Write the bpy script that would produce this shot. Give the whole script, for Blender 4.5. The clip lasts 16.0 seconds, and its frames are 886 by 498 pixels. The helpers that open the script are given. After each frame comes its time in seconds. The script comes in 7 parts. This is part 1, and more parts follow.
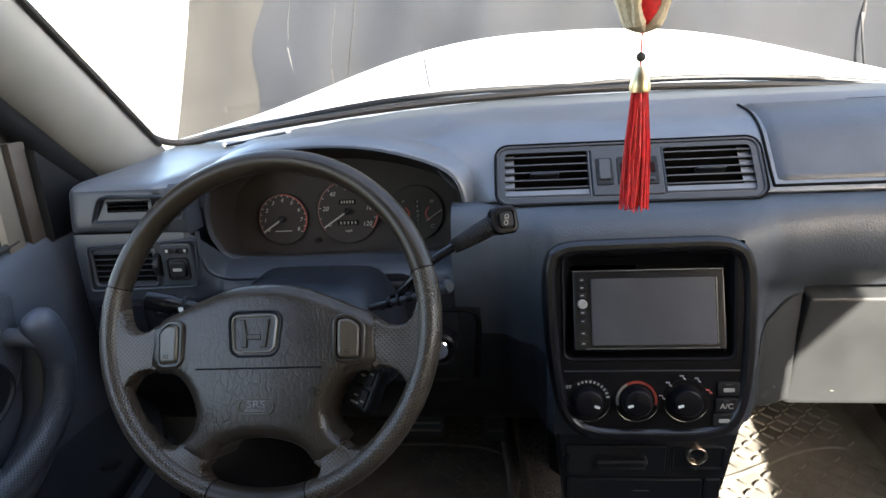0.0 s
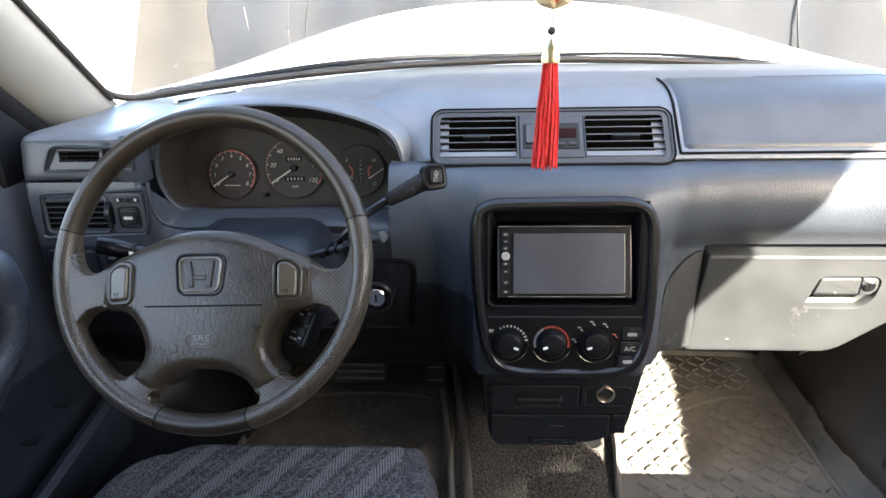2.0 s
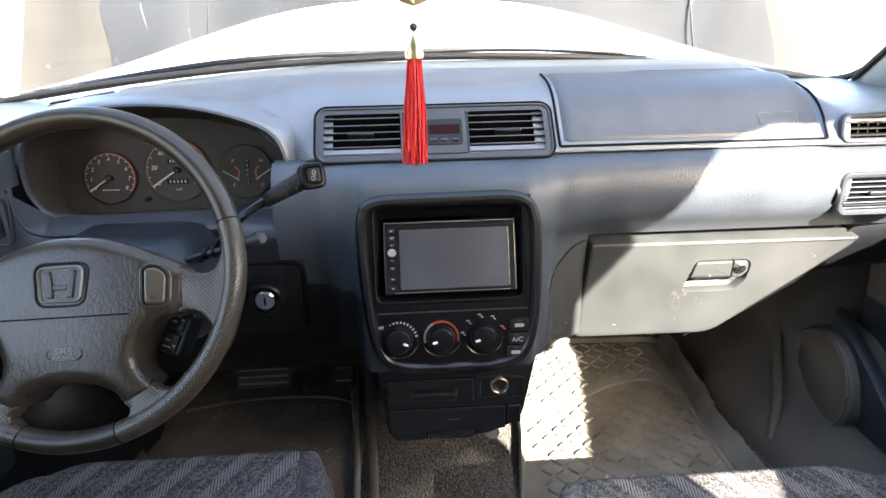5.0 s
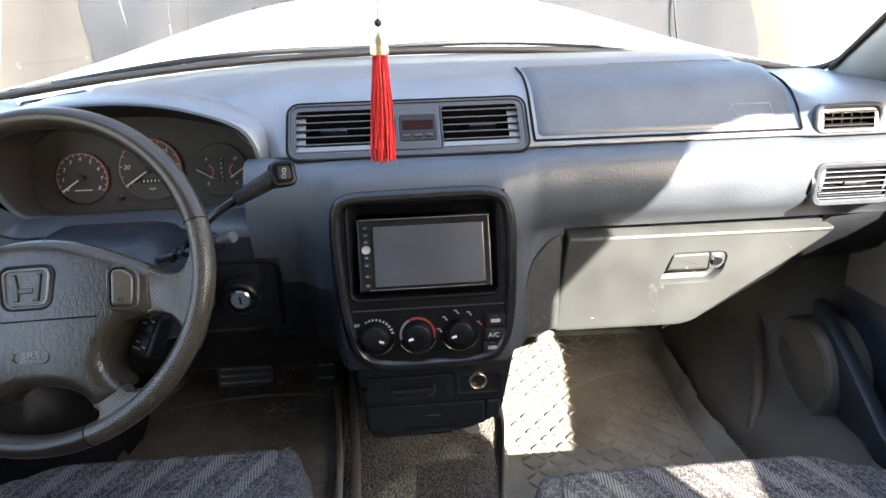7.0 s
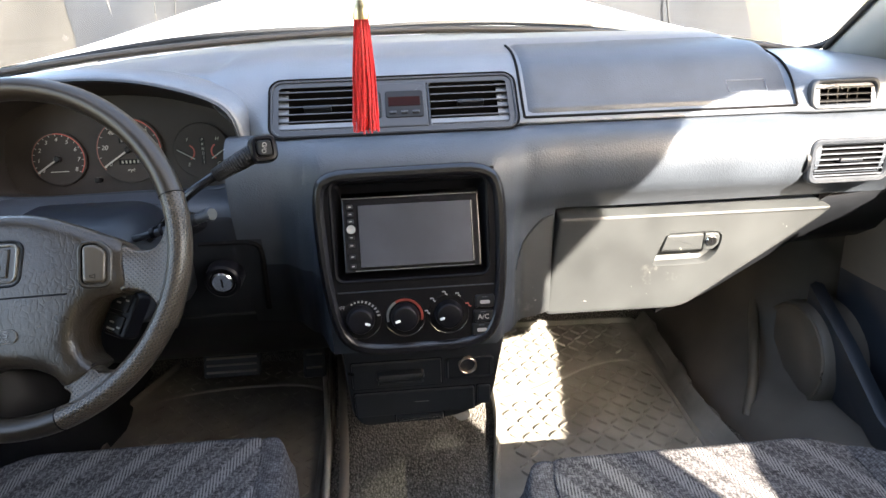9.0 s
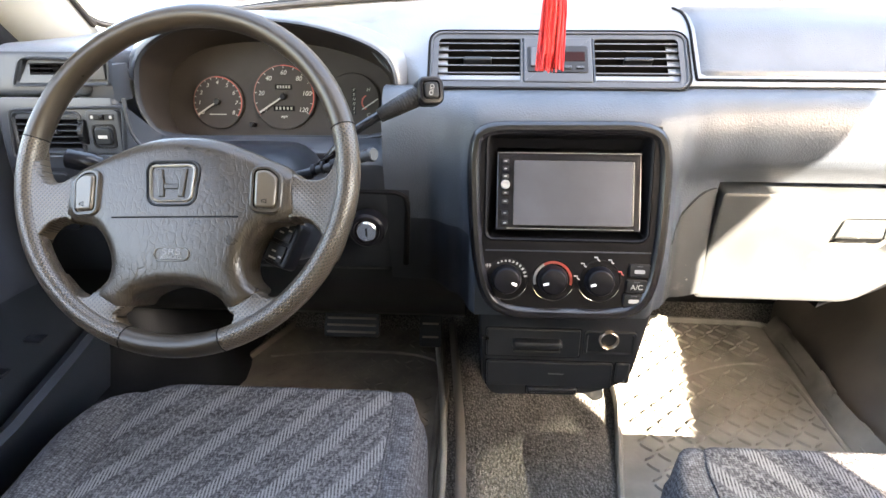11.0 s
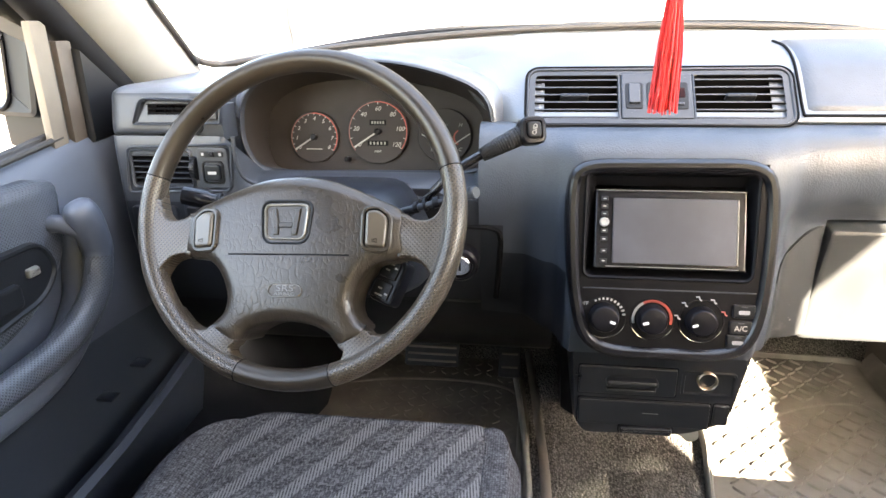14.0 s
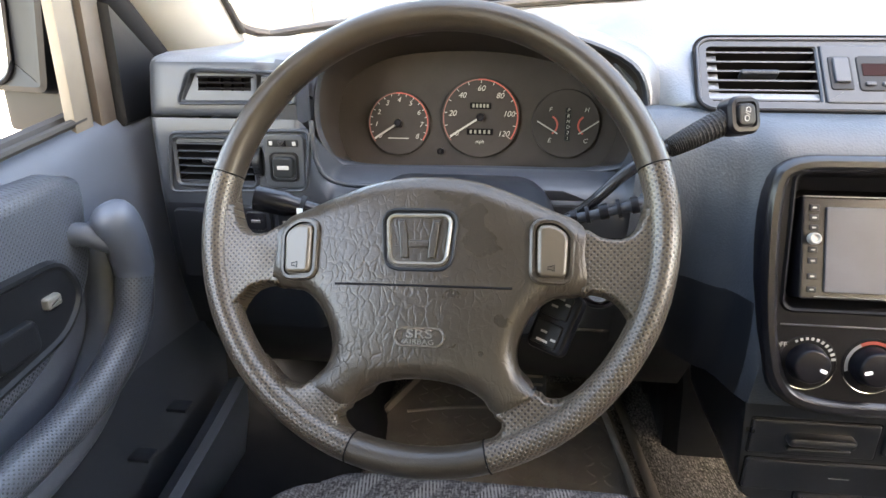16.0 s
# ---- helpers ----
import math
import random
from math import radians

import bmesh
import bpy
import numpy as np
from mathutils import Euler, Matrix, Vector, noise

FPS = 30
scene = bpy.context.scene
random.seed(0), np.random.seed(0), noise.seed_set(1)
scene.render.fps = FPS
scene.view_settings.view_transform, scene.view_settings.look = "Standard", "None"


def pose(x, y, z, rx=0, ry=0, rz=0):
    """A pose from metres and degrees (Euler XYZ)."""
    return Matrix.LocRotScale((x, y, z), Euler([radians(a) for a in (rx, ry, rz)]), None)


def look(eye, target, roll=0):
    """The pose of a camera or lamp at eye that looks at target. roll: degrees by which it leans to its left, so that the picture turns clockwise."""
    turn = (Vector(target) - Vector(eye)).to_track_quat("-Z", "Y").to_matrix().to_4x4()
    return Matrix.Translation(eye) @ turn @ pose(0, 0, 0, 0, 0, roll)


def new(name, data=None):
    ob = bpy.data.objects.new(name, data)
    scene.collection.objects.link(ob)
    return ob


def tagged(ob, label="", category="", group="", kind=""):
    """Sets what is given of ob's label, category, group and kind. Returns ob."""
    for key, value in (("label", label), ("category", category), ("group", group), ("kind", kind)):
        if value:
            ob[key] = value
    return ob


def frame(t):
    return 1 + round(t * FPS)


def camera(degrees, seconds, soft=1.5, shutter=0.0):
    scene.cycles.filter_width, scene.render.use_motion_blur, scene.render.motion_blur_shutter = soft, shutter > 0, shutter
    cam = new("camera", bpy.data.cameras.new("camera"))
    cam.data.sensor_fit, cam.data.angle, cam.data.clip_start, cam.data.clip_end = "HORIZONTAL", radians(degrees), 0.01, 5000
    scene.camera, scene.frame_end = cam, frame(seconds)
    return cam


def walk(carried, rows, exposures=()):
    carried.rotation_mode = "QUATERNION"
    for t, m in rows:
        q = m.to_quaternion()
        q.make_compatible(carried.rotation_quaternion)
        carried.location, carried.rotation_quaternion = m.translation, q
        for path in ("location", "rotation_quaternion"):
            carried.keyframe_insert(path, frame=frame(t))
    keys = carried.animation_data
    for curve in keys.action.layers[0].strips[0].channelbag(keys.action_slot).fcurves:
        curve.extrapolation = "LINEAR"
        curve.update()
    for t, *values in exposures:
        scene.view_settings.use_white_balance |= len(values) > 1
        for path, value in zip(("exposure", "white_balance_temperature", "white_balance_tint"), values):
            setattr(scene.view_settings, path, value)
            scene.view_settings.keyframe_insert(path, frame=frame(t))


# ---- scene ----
cam = camera(70.1, 16.0)
PATH = [
    (0, (0.141, 0.16, 1.331), (-0.068, 2.058, 0.737), -3.4),
    (0.5, (0.144, 0.163, 1.328), (-0.002, 2.052, 0.687), -2.7),
    (1, (0.148, 0.149, 1.331), (-0.006, 2.04, 0.699), -2.6),
    (1.5, (0.166, 0.115, 1.33), (0.056, 2.012, 0.705), -1.9),
    (2, (0.181, 0.093, 1.332), (0.089, 1.968, 0.642), -1.1),
    (2.5, (0.191, 0.08, 1.33), (0.109, 1.953, 0.634), -0.7),
    (3, (0.2, 0.077, 1.33), (0.145, 1.955, 0.644), -0.4),
    (3.5, (0.213, 0.082, 1.329), (0.217, 1.963, 0.649), -0.3),
    (4, (0.225, 0.086, 1.33), (0.274, 1.966, 0.647), -0.4),
    (4.5, (0.234, 0.09, 1.33), (0.318, 1.965, 0.639), -0.6),
    (4.7, (0.238, 0.091, 1.329), (0.335, 1.964, 0.635), -0.8),
    (6.8, (0.268, 0.098, 1.333), (0.414, 1.959, 0.614), -1.7),
    (7, (0.269, 0.095, 1.331), (0.401, 1.957, 0.612), -1.7),
    (7.5, (0.273, 0.097, 1.328), (0.401, 1.958, 0.607), -2.0),
    (8, (0.278, 0.101, 1.327), (0.43, 1.96, 0.605), -2.1),
    (8.2, (0.279, 0.101, 1.325), (0.435, 1.955, 0.591), -1.9),
    (10.3, (0.252, 0.119, 1.25), (0.323, 1.995, 0.562), -0.6),
    (10.5, (0.236, 0.116, 1.248), (0.238, 1.99, 0.55), -0.6),
    (11, (0.19, 0.118, 1.237), (0.087, 1.985, 0.528), 0.1),
    (11.5, (0.18, 0.114, 1.241), (0.022, 1.967, 0.504), -0.6),
    (12, (0.17, 0.118, 1.237), (-0.026, 1.966, 0.497), -0.9),
    (12.5, (0.158, 0.107, 1.245), (-0.058, 1.956, 0.514), -0.3),
    (13, (0.146, 0.113, 1.236), (-0.097, 1.966, 0.522), -0.2),
    (13.5, (0.142, 0.113, 1.24), (-0.107, 1.968, 0.537), -0.3),
    (14, (0.136, 0.116, 1.259), (-0.133, 1.987, 0.606), -0.9),
    (14.5, (0.102, 0.157, 1.267), (-0.164, 2.036, 0.636), -1.6),
    (15, (0.07, 0.211, 1.271), (-0.145, 2.096, 0.639), -2.0),
    (15.5, (0.01, 0.255, 1.244), (-0.185, 2.131, 0.578), -0.8),
    (16, (-0.043, 0.28, 1.225), (-0.269, 2.149, 0.549), 0.0),
]
EXPOSURES = [(0, 3.13, 7300, 11), (1, 3.42, 7300, 11), (2, 3.88, 7400, 11), (3.5, 3.92, 7400, 11), (8.2, 3.80, 7400, 11), (10.3, 4.25, 8100, 13), (11.2, 5.10, 8300, 13), (13.3, 5.17, 8400, 13), (14.5, 4.9, 8400, 13), (16, 4.98, 8500, 13)]
walk(cam, [(t, look(eye, target, roll)) for t, eye, target, roll in PATH], EXPOSURES)
# ---- light ----
SUN = Vector((0.80, -1.45, 1.0)).normalized()      # towards the sun: behind and to the right of the car
world = bpy.data.worlds.new("world")
scene.world = world
world.use_nodes = True
wn = world.node_tree
sky = wn.nodes.new("ShaderNodeTexSky")
sky.sky_type, sky.sun_disc = "NISHITA", False
sky.sun_elevation = math.asin(SUN.z)
sky.sun_rotation = math.atan2(SUN.x, SUN.y)
sky.dust_density, sky.air_density = 2.0, 1.0
wn.links.new(sky.outputs[0], wn.nodes["Background"].inputs[0])
wn.nodes["Background"].inputs[1].default_value = 0.15
sun = new("sun", bpy.data.lights.new("sun", "SUN"))
sun.data.energy, sun.data.angle, sun.data.color = 5.0, radians(0.5), (1.0, 0.95, 0.88)
sun.matrix_world = look(SUN * 10, (0, 0, 0))


# ---- materials ----
def mat(name, rgb, rough=0.6, metal=0.0, var=0.12, scale=30.0, bump=0.15, grain=400.0, cells=False, spec=0.5):
    """A plastic, cloth or metal: its colour with soft blotches, and a fine grain as relief."""
    m = bpy.data.materials.new(name)
    m.use_nodes = True
    nt = m.node_tree
    b = nt.nodes["Principled BSDF"]
    b.inputs["Roughness"].default_value, b.inputs["Metallic"].default_value = rough, metal
    b.inputs["Specular IOR Level"].default_value = spec
    co = nt.nodes.new("ShaderNodeTexCoord")
    n1 = nt.nodes.new("ShaderNodeTexNoise")
    n1.inputs["Scale"].default_value, n1.inputs["Detail"].default_value = scale, 5.0
    nt.links.new(co.outputs["Object"], n1.inputs["Vector"])
    ramp = nt.nodes.new("ShaderNodeValToRGB")
    ramp.color_ramp.elements[0].position, ramp.color_ramp.elements[1].position = 0.3, 0.7
    ramp.color_ramp.elements[0].color = (*[c * (1 - var) for c in rgb], 1)
    ramp.color_ramp.elements[1].color = (*[min(1, c * (1 + var)) for c in rgb], 1)
    nt.links.new(n1.outputs[0], ramp.inputs[0])
    nt.links.new(ramp.outputs[0], b.inputs["Base Color"])
    if bump:
        g = nt.nodes.new("ShaderNodeTexVoronoi" if cells else "ShaderNodeTexNoise")
        g.inputs["Scale"].default_value = grain
        nt.links.new(co.outputs["Object"], g.inputs["Vector"])
        bp = nt.nodes.new("ShaderNodeBump")
        bp.inputs["Strength"].default_value, bp.inputs["Distance"].default_value = bump, 0.001
        nt.links.new(g.outputs[0], bp.inputs["Height"])
        nt.links.new(bp.outputs[0], b.inputs["Normal"])
        rr_ = nt.nodes.new("ShaderNodeMapRange")
        rr_.inputs["To Min"].default_value, rr_.inputs["To Max"].default_value = rough - 0.08, min(1, rough + 0.1)
        nt.links.new(n1.outputs[0], rr_.inputs[0])
        nt.links.new(rr_.outputs[0], b.inputs["Roughness"])
    return m


def scuffed(m, colour, scale=14.0, stretch=(1, 0.35, 1), low=0.63, high=0.70):
    """Add pale scuffs and scratches to a material."""
    nt = m.node_tree
    b = nt.nodes["Principled BSDF"]
    co = nt.nodes.new("ShaderNodeTexCoord")
    fac = None
    for sc, st, rot in ((scale, stretch, 25), (scale * 5, (1, 0.12, 0.4), -35)):
        mp = nt.nodes.new("ShaderNodeMapping")
        mp.inputs["Scale"].default_value = st
        mp.inputs["Rotation"].default_value = (radians(rot), radians(rot), 0)
        n = nt.nodes.new("ShaderNodeTexNoise")
        n.inputs["Scale"].default_value, n.inputs["Detail"].default_value, n.inputs["Roughness"].default_value = sc, 8, 0.7
        r = nt.nodes.new("ShaderNodeMapRange")
        r.inputs["From Min"].default_value, r.inputs["From Max"].default_value = (low, high) if fac is None else (0.40, 0.62)
        nt.links.new(co.outputs["Object"], mp.inputs["Vector"])
        nt.links.new(mp.outputs[0], n.inputs["Vector"])
        nt.links.new(n.outputs[0], r.inputs[0])
        if fac is None:
            fac = r.outputs[0]
        else:
            k = nt.nodes.new("ShaderNodeMath")
            k.operation = "MULTIPLY"
            nt.links.new(fac, k.inputs[0])
            nt.links.new(r.outputs[0], k.inputs[1])
            fac = k.outputs[0]
    mx = nt.nodes.new("ShaderNodeMix")
    mx.data_type = "RGBA"
    old = b.inputs["Base Color"].links[0].from_socket
    nt.links.new(fac, mx.inputs[0])
    nt.links.new(old, mx.inputs[6])
    mx.inputs[7].default_value = (*colour, 1)
    nt.links.new(mx.outputs[2], b.inputs["Base Color"])
    return m


def clear_glass(name, tint=(0.96, 0.98, 0.97), gloss=0.04):
    m = bpy.data.materials.new(name)
    m.use_nodes = True
    nt = m.node_tree
    nt.nodes.remove(nt.nodes["Principled BSDF"])
    tr = nt.nodes.new("ShaderNodeBsdfTransparent")
    gl = nt.nodes.new("ShaderNodeBsdfGlossy")
    mx = nt.nodes.new("ShaderNodeMixShader")
    tr.inputs[0].default_value = (*tint, 1)
    gl.inputs["Roughness"].default_value = 0.02
    mx.inputs[0].default_value = gloss
    nt.links.new(tr.outputs[0], mx.inputs[1])
    nt.links.new(gl.outputs[0], mx.inputs[2])
    nt.links.new(mx.outputs[0], nt.nodes["Material Output"].inputs[0])
    return m


# one dash vinyl in two tones: lightened for the lit top, darkened for the shaded lower pad
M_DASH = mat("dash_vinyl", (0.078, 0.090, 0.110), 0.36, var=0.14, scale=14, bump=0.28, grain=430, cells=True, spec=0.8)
M_DASHSHADE = mat("dash_vinyl_shaded", (0.038, 0.046, 0.058), 0.40, var=0.18, scale=14, bump=0.28, grain=450, cells=True, spec=0.36)
M_AIRBAG = mat("airbag_vinyl", (0.040, 0.048, 0.061), 0.40, var=0.18, scale=18, bump=0.30, grain=420, cells=True, spec=0.42)
M_FACE = mat("console_black", (0.004, 0.004, 0.005), 0.45, var=0.2, scale=40, bump=0.06, grain=900, spec=0.10)
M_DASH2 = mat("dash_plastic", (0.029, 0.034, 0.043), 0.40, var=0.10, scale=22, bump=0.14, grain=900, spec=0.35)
M_GLOVE = scuffed(mat("glovebox_plastic", (0.024, 0.027, 0.029), 0.50, var=0.22, scale=12, bump=0.15, grain=800), (0.13, 0.13, 0.125), low=0.62, high=0.74)
def specked(m, colour, scale=52.0, size=0.034):
    """Add small pale nicks, scattered unevenly."""
    nt = m.node_tree
    b = nt.nodes["Principled BSDF"]
    co = nt.nodes.new("ShaderNodeTexCoord")
    wob = nt.nodes.new("ShaderNodeTexNoise")
    wob.inputs["Scale"].default_value = 90.0
    add = nt.nodes.new("ShaderNodeVectorMath")
    add.operation = "MULTIPLY_ADD"
    add.inputs[1].default_value = (0.016, 0.016, 0.016)
    nt.links.new(co.outputs["Object"], wob.inputs["Vector"])
    nt.links.new(wob.outputs["Color"], add.inputs[0])
    nt.links.new(co.outputs["Object"], add.inputs[2])
    v = nt.nodes.new("ShaderNodeTexVoronoi")
    v.inputs["Scale"].default_value = scale
    nt.links.new(add.outputs[0], v.inputs["Vector"])
    sep = nt.nodes.new("ShaderNodeSeparateColor")
    nt.links.new(v.outputs["Color"], sep.inputs[0])
    lim = nt.nodes.new("ShaderNodeMapRange")
    lim.inputs["From Min"].default_value, lim.inputs["From Max"].default_value = 0.45, 1.0
    lim.inputs["To Min"].default_value, lim.inputs["To Max"].default_value = 0.0, size * 3.2
    nt.links.new(sep.outputs[0], lim.inputs[0])
    less = nt.nodes.new("ShaderNodeMath")
    less.operation = "LESS_THAN"
    nt.links.new(v.outputs["Distance"], less.inputs[0])
    nt.links.new(lim.outputs[0], less.inputs[1])
    mx = nt.nodes.new("ShaderNodeMix")
    mx.data_type = "RGBA"
    old = b.inputs["Base Color"].links[0].from_socket
    nt.links.new(less.outputs[0], mx.inputs[0])
    nt.links.new(old, mx.inputs[6])
    mx.inputs[7].default_value = (*colour, 1)
    nt.links.new(mx.outputs[2], b.inputs["Base Color"])
    return m


specked(M_GLOVE, (0.16, 0.16, 0.15))
M_TRIM = mat("grey_trim", (0.022, 0.026, 0.033), 0.38, var=0.08, scale=30, bump=0.08, grain=900, spec=0.34)
M_BLACK = mat("black_plastic", (0.006, 0.006, 0.008), 0.32, var=0.2, scale=40, bump=0.08, grain=800, spec=0.14)
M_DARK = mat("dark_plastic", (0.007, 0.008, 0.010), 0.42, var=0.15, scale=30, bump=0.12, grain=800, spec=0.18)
M_LOWCON = mat("console_plastic", (0.008, 0.0095, 0.0125), 0.30, var=0.18, scale=22, bump=0.14, grain=800, spec=0.5)
M_SOCKET = mat("worn_socket_metal", (0.42, 0.33, 0.25), 0.38, 1.0, var=0.3, scale=80, bump=0.05)
# near-black for joints and gaps, and for the shade inside vents
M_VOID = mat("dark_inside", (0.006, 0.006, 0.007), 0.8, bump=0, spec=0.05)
M_WHEEL = mat("wheel_vinyl", (0.026, 0.0200, 0.0146), 0.30, var=0.3, scale=16, bump=0.22, grain=800, spec=0.34)
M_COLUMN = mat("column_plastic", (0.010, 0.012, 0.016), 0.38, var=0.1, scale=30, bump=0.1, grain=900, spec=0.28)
M_BUTTON = mat("button_vinyl", (0.060, 0.046, 0.032), 0.33, var=0.08, scale=30, bump=0.05, grain=900, spec=0.5)
M_FRAME = mat("badge_frame", (0.085, 0.073, 0.056), 0.34, var=0.1, scale=40, bump=0.05, spec=0.8)
M_GLOSS = mat("gloss_black", (0.007, 0.007, 0.009), 0.26, var=0.1, bump=0, spec=0.35)
M_CHROME = mat("chrome", (0.75, 0.75, 0.74), 0.2, 1.0, var=0.05, bump=0)
M_WHITE = mat("white_print", (0.75, 0.75, 0.72), 0.5, var=0.05, bump=0)
M_GREYPRINT = mat("grey_print", (0.32, 0.31, 0.29), 0.5, var=0.05, bump=0)
M_RED = mat("red_print", (0.36, 0.060, 0.045), 0.5, var=0.05, bump=0)
M_SCREEN = mat("screen_glass", (0.034, 0.037, 0.046), 0.5, var=0.4, scale=7, bump=0.02, grain=60, spec=0.35)
M_EMBLEM = mat("badge_metal", (0.20, 0.19, 0.17), 0.35, 0.5, var=0.1, bump=0)
M_RING = mat("dim_ring_print", (0.20, 0.075, 0.062), 0.5, var=0.05, bump=0)
M_GAUGE = mat("gauge_face", (0.024, 0.0195, 0.018), 0.6, var=0.15, scale=30, bump=0, spec=0.3)
M_CARPET = mat("carpet", (0.125, 0.120, 0.113), 0.95, var=0.6, scale=330, bump=1.0, grain=420, spec=0.08)
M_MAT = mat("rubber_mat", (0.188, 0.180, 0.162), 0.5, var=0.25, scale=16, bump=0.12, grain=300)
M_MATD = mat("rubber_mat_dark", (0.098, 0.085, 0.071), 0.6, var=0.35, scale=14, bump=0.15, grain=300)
M_PILLAR = mat("pillar_plastic", (0.262, 0.252, 0.234), 0.45, var=0.06, scale=20, bump=0.08, grain=700)
# lining of the added shell, kept dark to cut bounced light
M_SHELL = mat("shell_lining", (0.09, 0.09, 0.088), 0.9, var=0.08, scale=30, bump=0.2, grain=300)
M_RUBBER = mat("black_rubber", (0.02, 0.017, 0.015), 0.6, bump=0.05)
M_PAINT = mat("white_paint", (0.72, 0.73, 0.73), 0.3, var=0.03, scale=6, bump=0)
M_BROWN = mat("brown_plastic", (0.060, 0.047, 0.037), 0.55, var=0.2, bump=0.1)
M_CLOCK = mat("clock_display", (0.012, 0.003, 0.003), 0.5, var=0.1, bump=0, spec=0.05)
M_SEAL = mat("door_seal_rubber", (0.007, 0.007, 0.008), 0.7, var=0.2, bump=0.05, spec=0.12)
M_TAUPE = mat("taupe_plastic", (0.13, 0.11, 0.088), 0.6, var=0.12, bump=0.08)
M_SILK = mat("red_silk", (0.62, 0.018, 0.022), 0.5, var=0.25, scale=200, bump=0.3, grain=900)
M_BRASS = mat("pale_brass", (0.62, 0.52, 0.33), 0.3, 0.9, var=0.1, bump=0.05)
M_CORD = mat("cream_cord", (0.62, 0.53, 0.36), 0.7, var=0.15, scale=300, bump=0.5, grain=700)
M_TARP = mat("grey_sheet", (0.021, 0.026, 0.036), 0.7, var=0.16, scale=5, bump=0.3, grain=14)
M_TARP2 = mat("grey_sheet_faded", (0.046, 0.046, 0.046), 0.7, var=0.16, scale=6, bump=0.3, grain=14)
M_GROUND = mat("pale_ground", (0.25, 0.238, 0.212), 0.95, var=0.15, scale=3, bump=0.5, grain=30)
M_GLASS = clear_glass("window_glass")
M_TINT = clear_glass("tinted_glass", (0.24, 0.25, 0.24), 0.05)
M_PAD = mat("pad_vinyl", (0.029, 0.0220, 0.0158), 0.29, var=0.24, scale=16, bump=0.12, grain=700, spec=0.38)
M_KICK = mat("sill_plastic", (0.115, 0.100, 0.086), 0.5, var=0.15, scale=12, bump=0.12, grain=600)
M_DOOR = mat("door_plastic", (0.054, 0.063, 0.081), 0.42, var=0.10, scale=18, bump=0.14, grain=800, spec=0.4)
# darker copy of the door plastic for its shaded lower part
M_DOORSHADE = mat("door_shaded_plastic", (0.021, 0.026, 0.035), 0.42, var=0.12, scale=18, bump=0.12, grain=800, spec=0.4)
M_GRIP = mat("ribbed_rubber", (0.010, 0.010, 0.011), 0.5, var=0.2, scale=60, bump=0.7, grain=520, cells=True, spec=0.2)
M_PALE = mat("pale_plastic", (0.17, 0.175, 0.165), 0.42, var=0.2, scale=9, bump=0.12, grain=500)
M_CAP = mat("pale_cap", (0.26, 0.26, 0.26), 0.35, var=0.1, bump=0)
M_MIRROR = mat("mirror_glass", (0.8, 0.82, 0.84), 0.04, 1.0, var=0.01, bump=0)


def perforated(name, rgb, rough, scale=210.0):
    """Vinyl with small pricked holes."""
    m = mat(name, rgb, rough, var=0.12, scale=25, bump=0)
    nt = m.node_tree
    b = nt.nodes["Principled BSDF"]
    co = nt.nodes.new("ShaderNodeTexCoord")
    v = nt.nodes.new("ShaderNodeTexVoronoi")
    v.voronoi_dimensions = "2D"
    v.inputs["Scale"].default_value, v.inputs["Randomness"].default_value = scale, 0.06
    mp = nt.nodes.new("ShaderNodeMapping")
    mp.inputs["Rotation"].default_value = (0, 0, radians(45))
    nt.links.new(co.outputs["UV"], mp.inputs["Vector"])
    nt.links.new(mp.outputs[0], v.inputs["Vector"])
    r = nt.nodes.new("ShaderNodeMapRange")
    r.inputs["From Min"].default_value, r.inputs["From Max"].default_value = 0.20, 0.34
    nt.links.new(v.outputs["Distance"], r.inputs[0])
    old = b.inputs["Base Color"].links[0].from_socket
    mx = nt.nodes.new("ShaderNodeMix")
    mx.data_type = "RGBA"
    mx.inputs[6].default_value = (*[c * 0.22 for c in rgb], 1)
    nt.links.new(r.outputs[0], mx.inputs[0])
    nt.links.new(old, mx.inputs[7])
    nt.links.new(mx.outputs[2], b.inputs["Base Color"])
    bp = nt.nodes.new("ShaderNodeBump")
    bp.inputs["Strength"].default_value, bp.inputs["Distance"].default_value = 0.6, 0.0012
    nt.links.new(r.outputs[0], bp.inputs["Height"])
    nt.links.new(bp.outputs[0], b.inputs["Normal"])
    return m


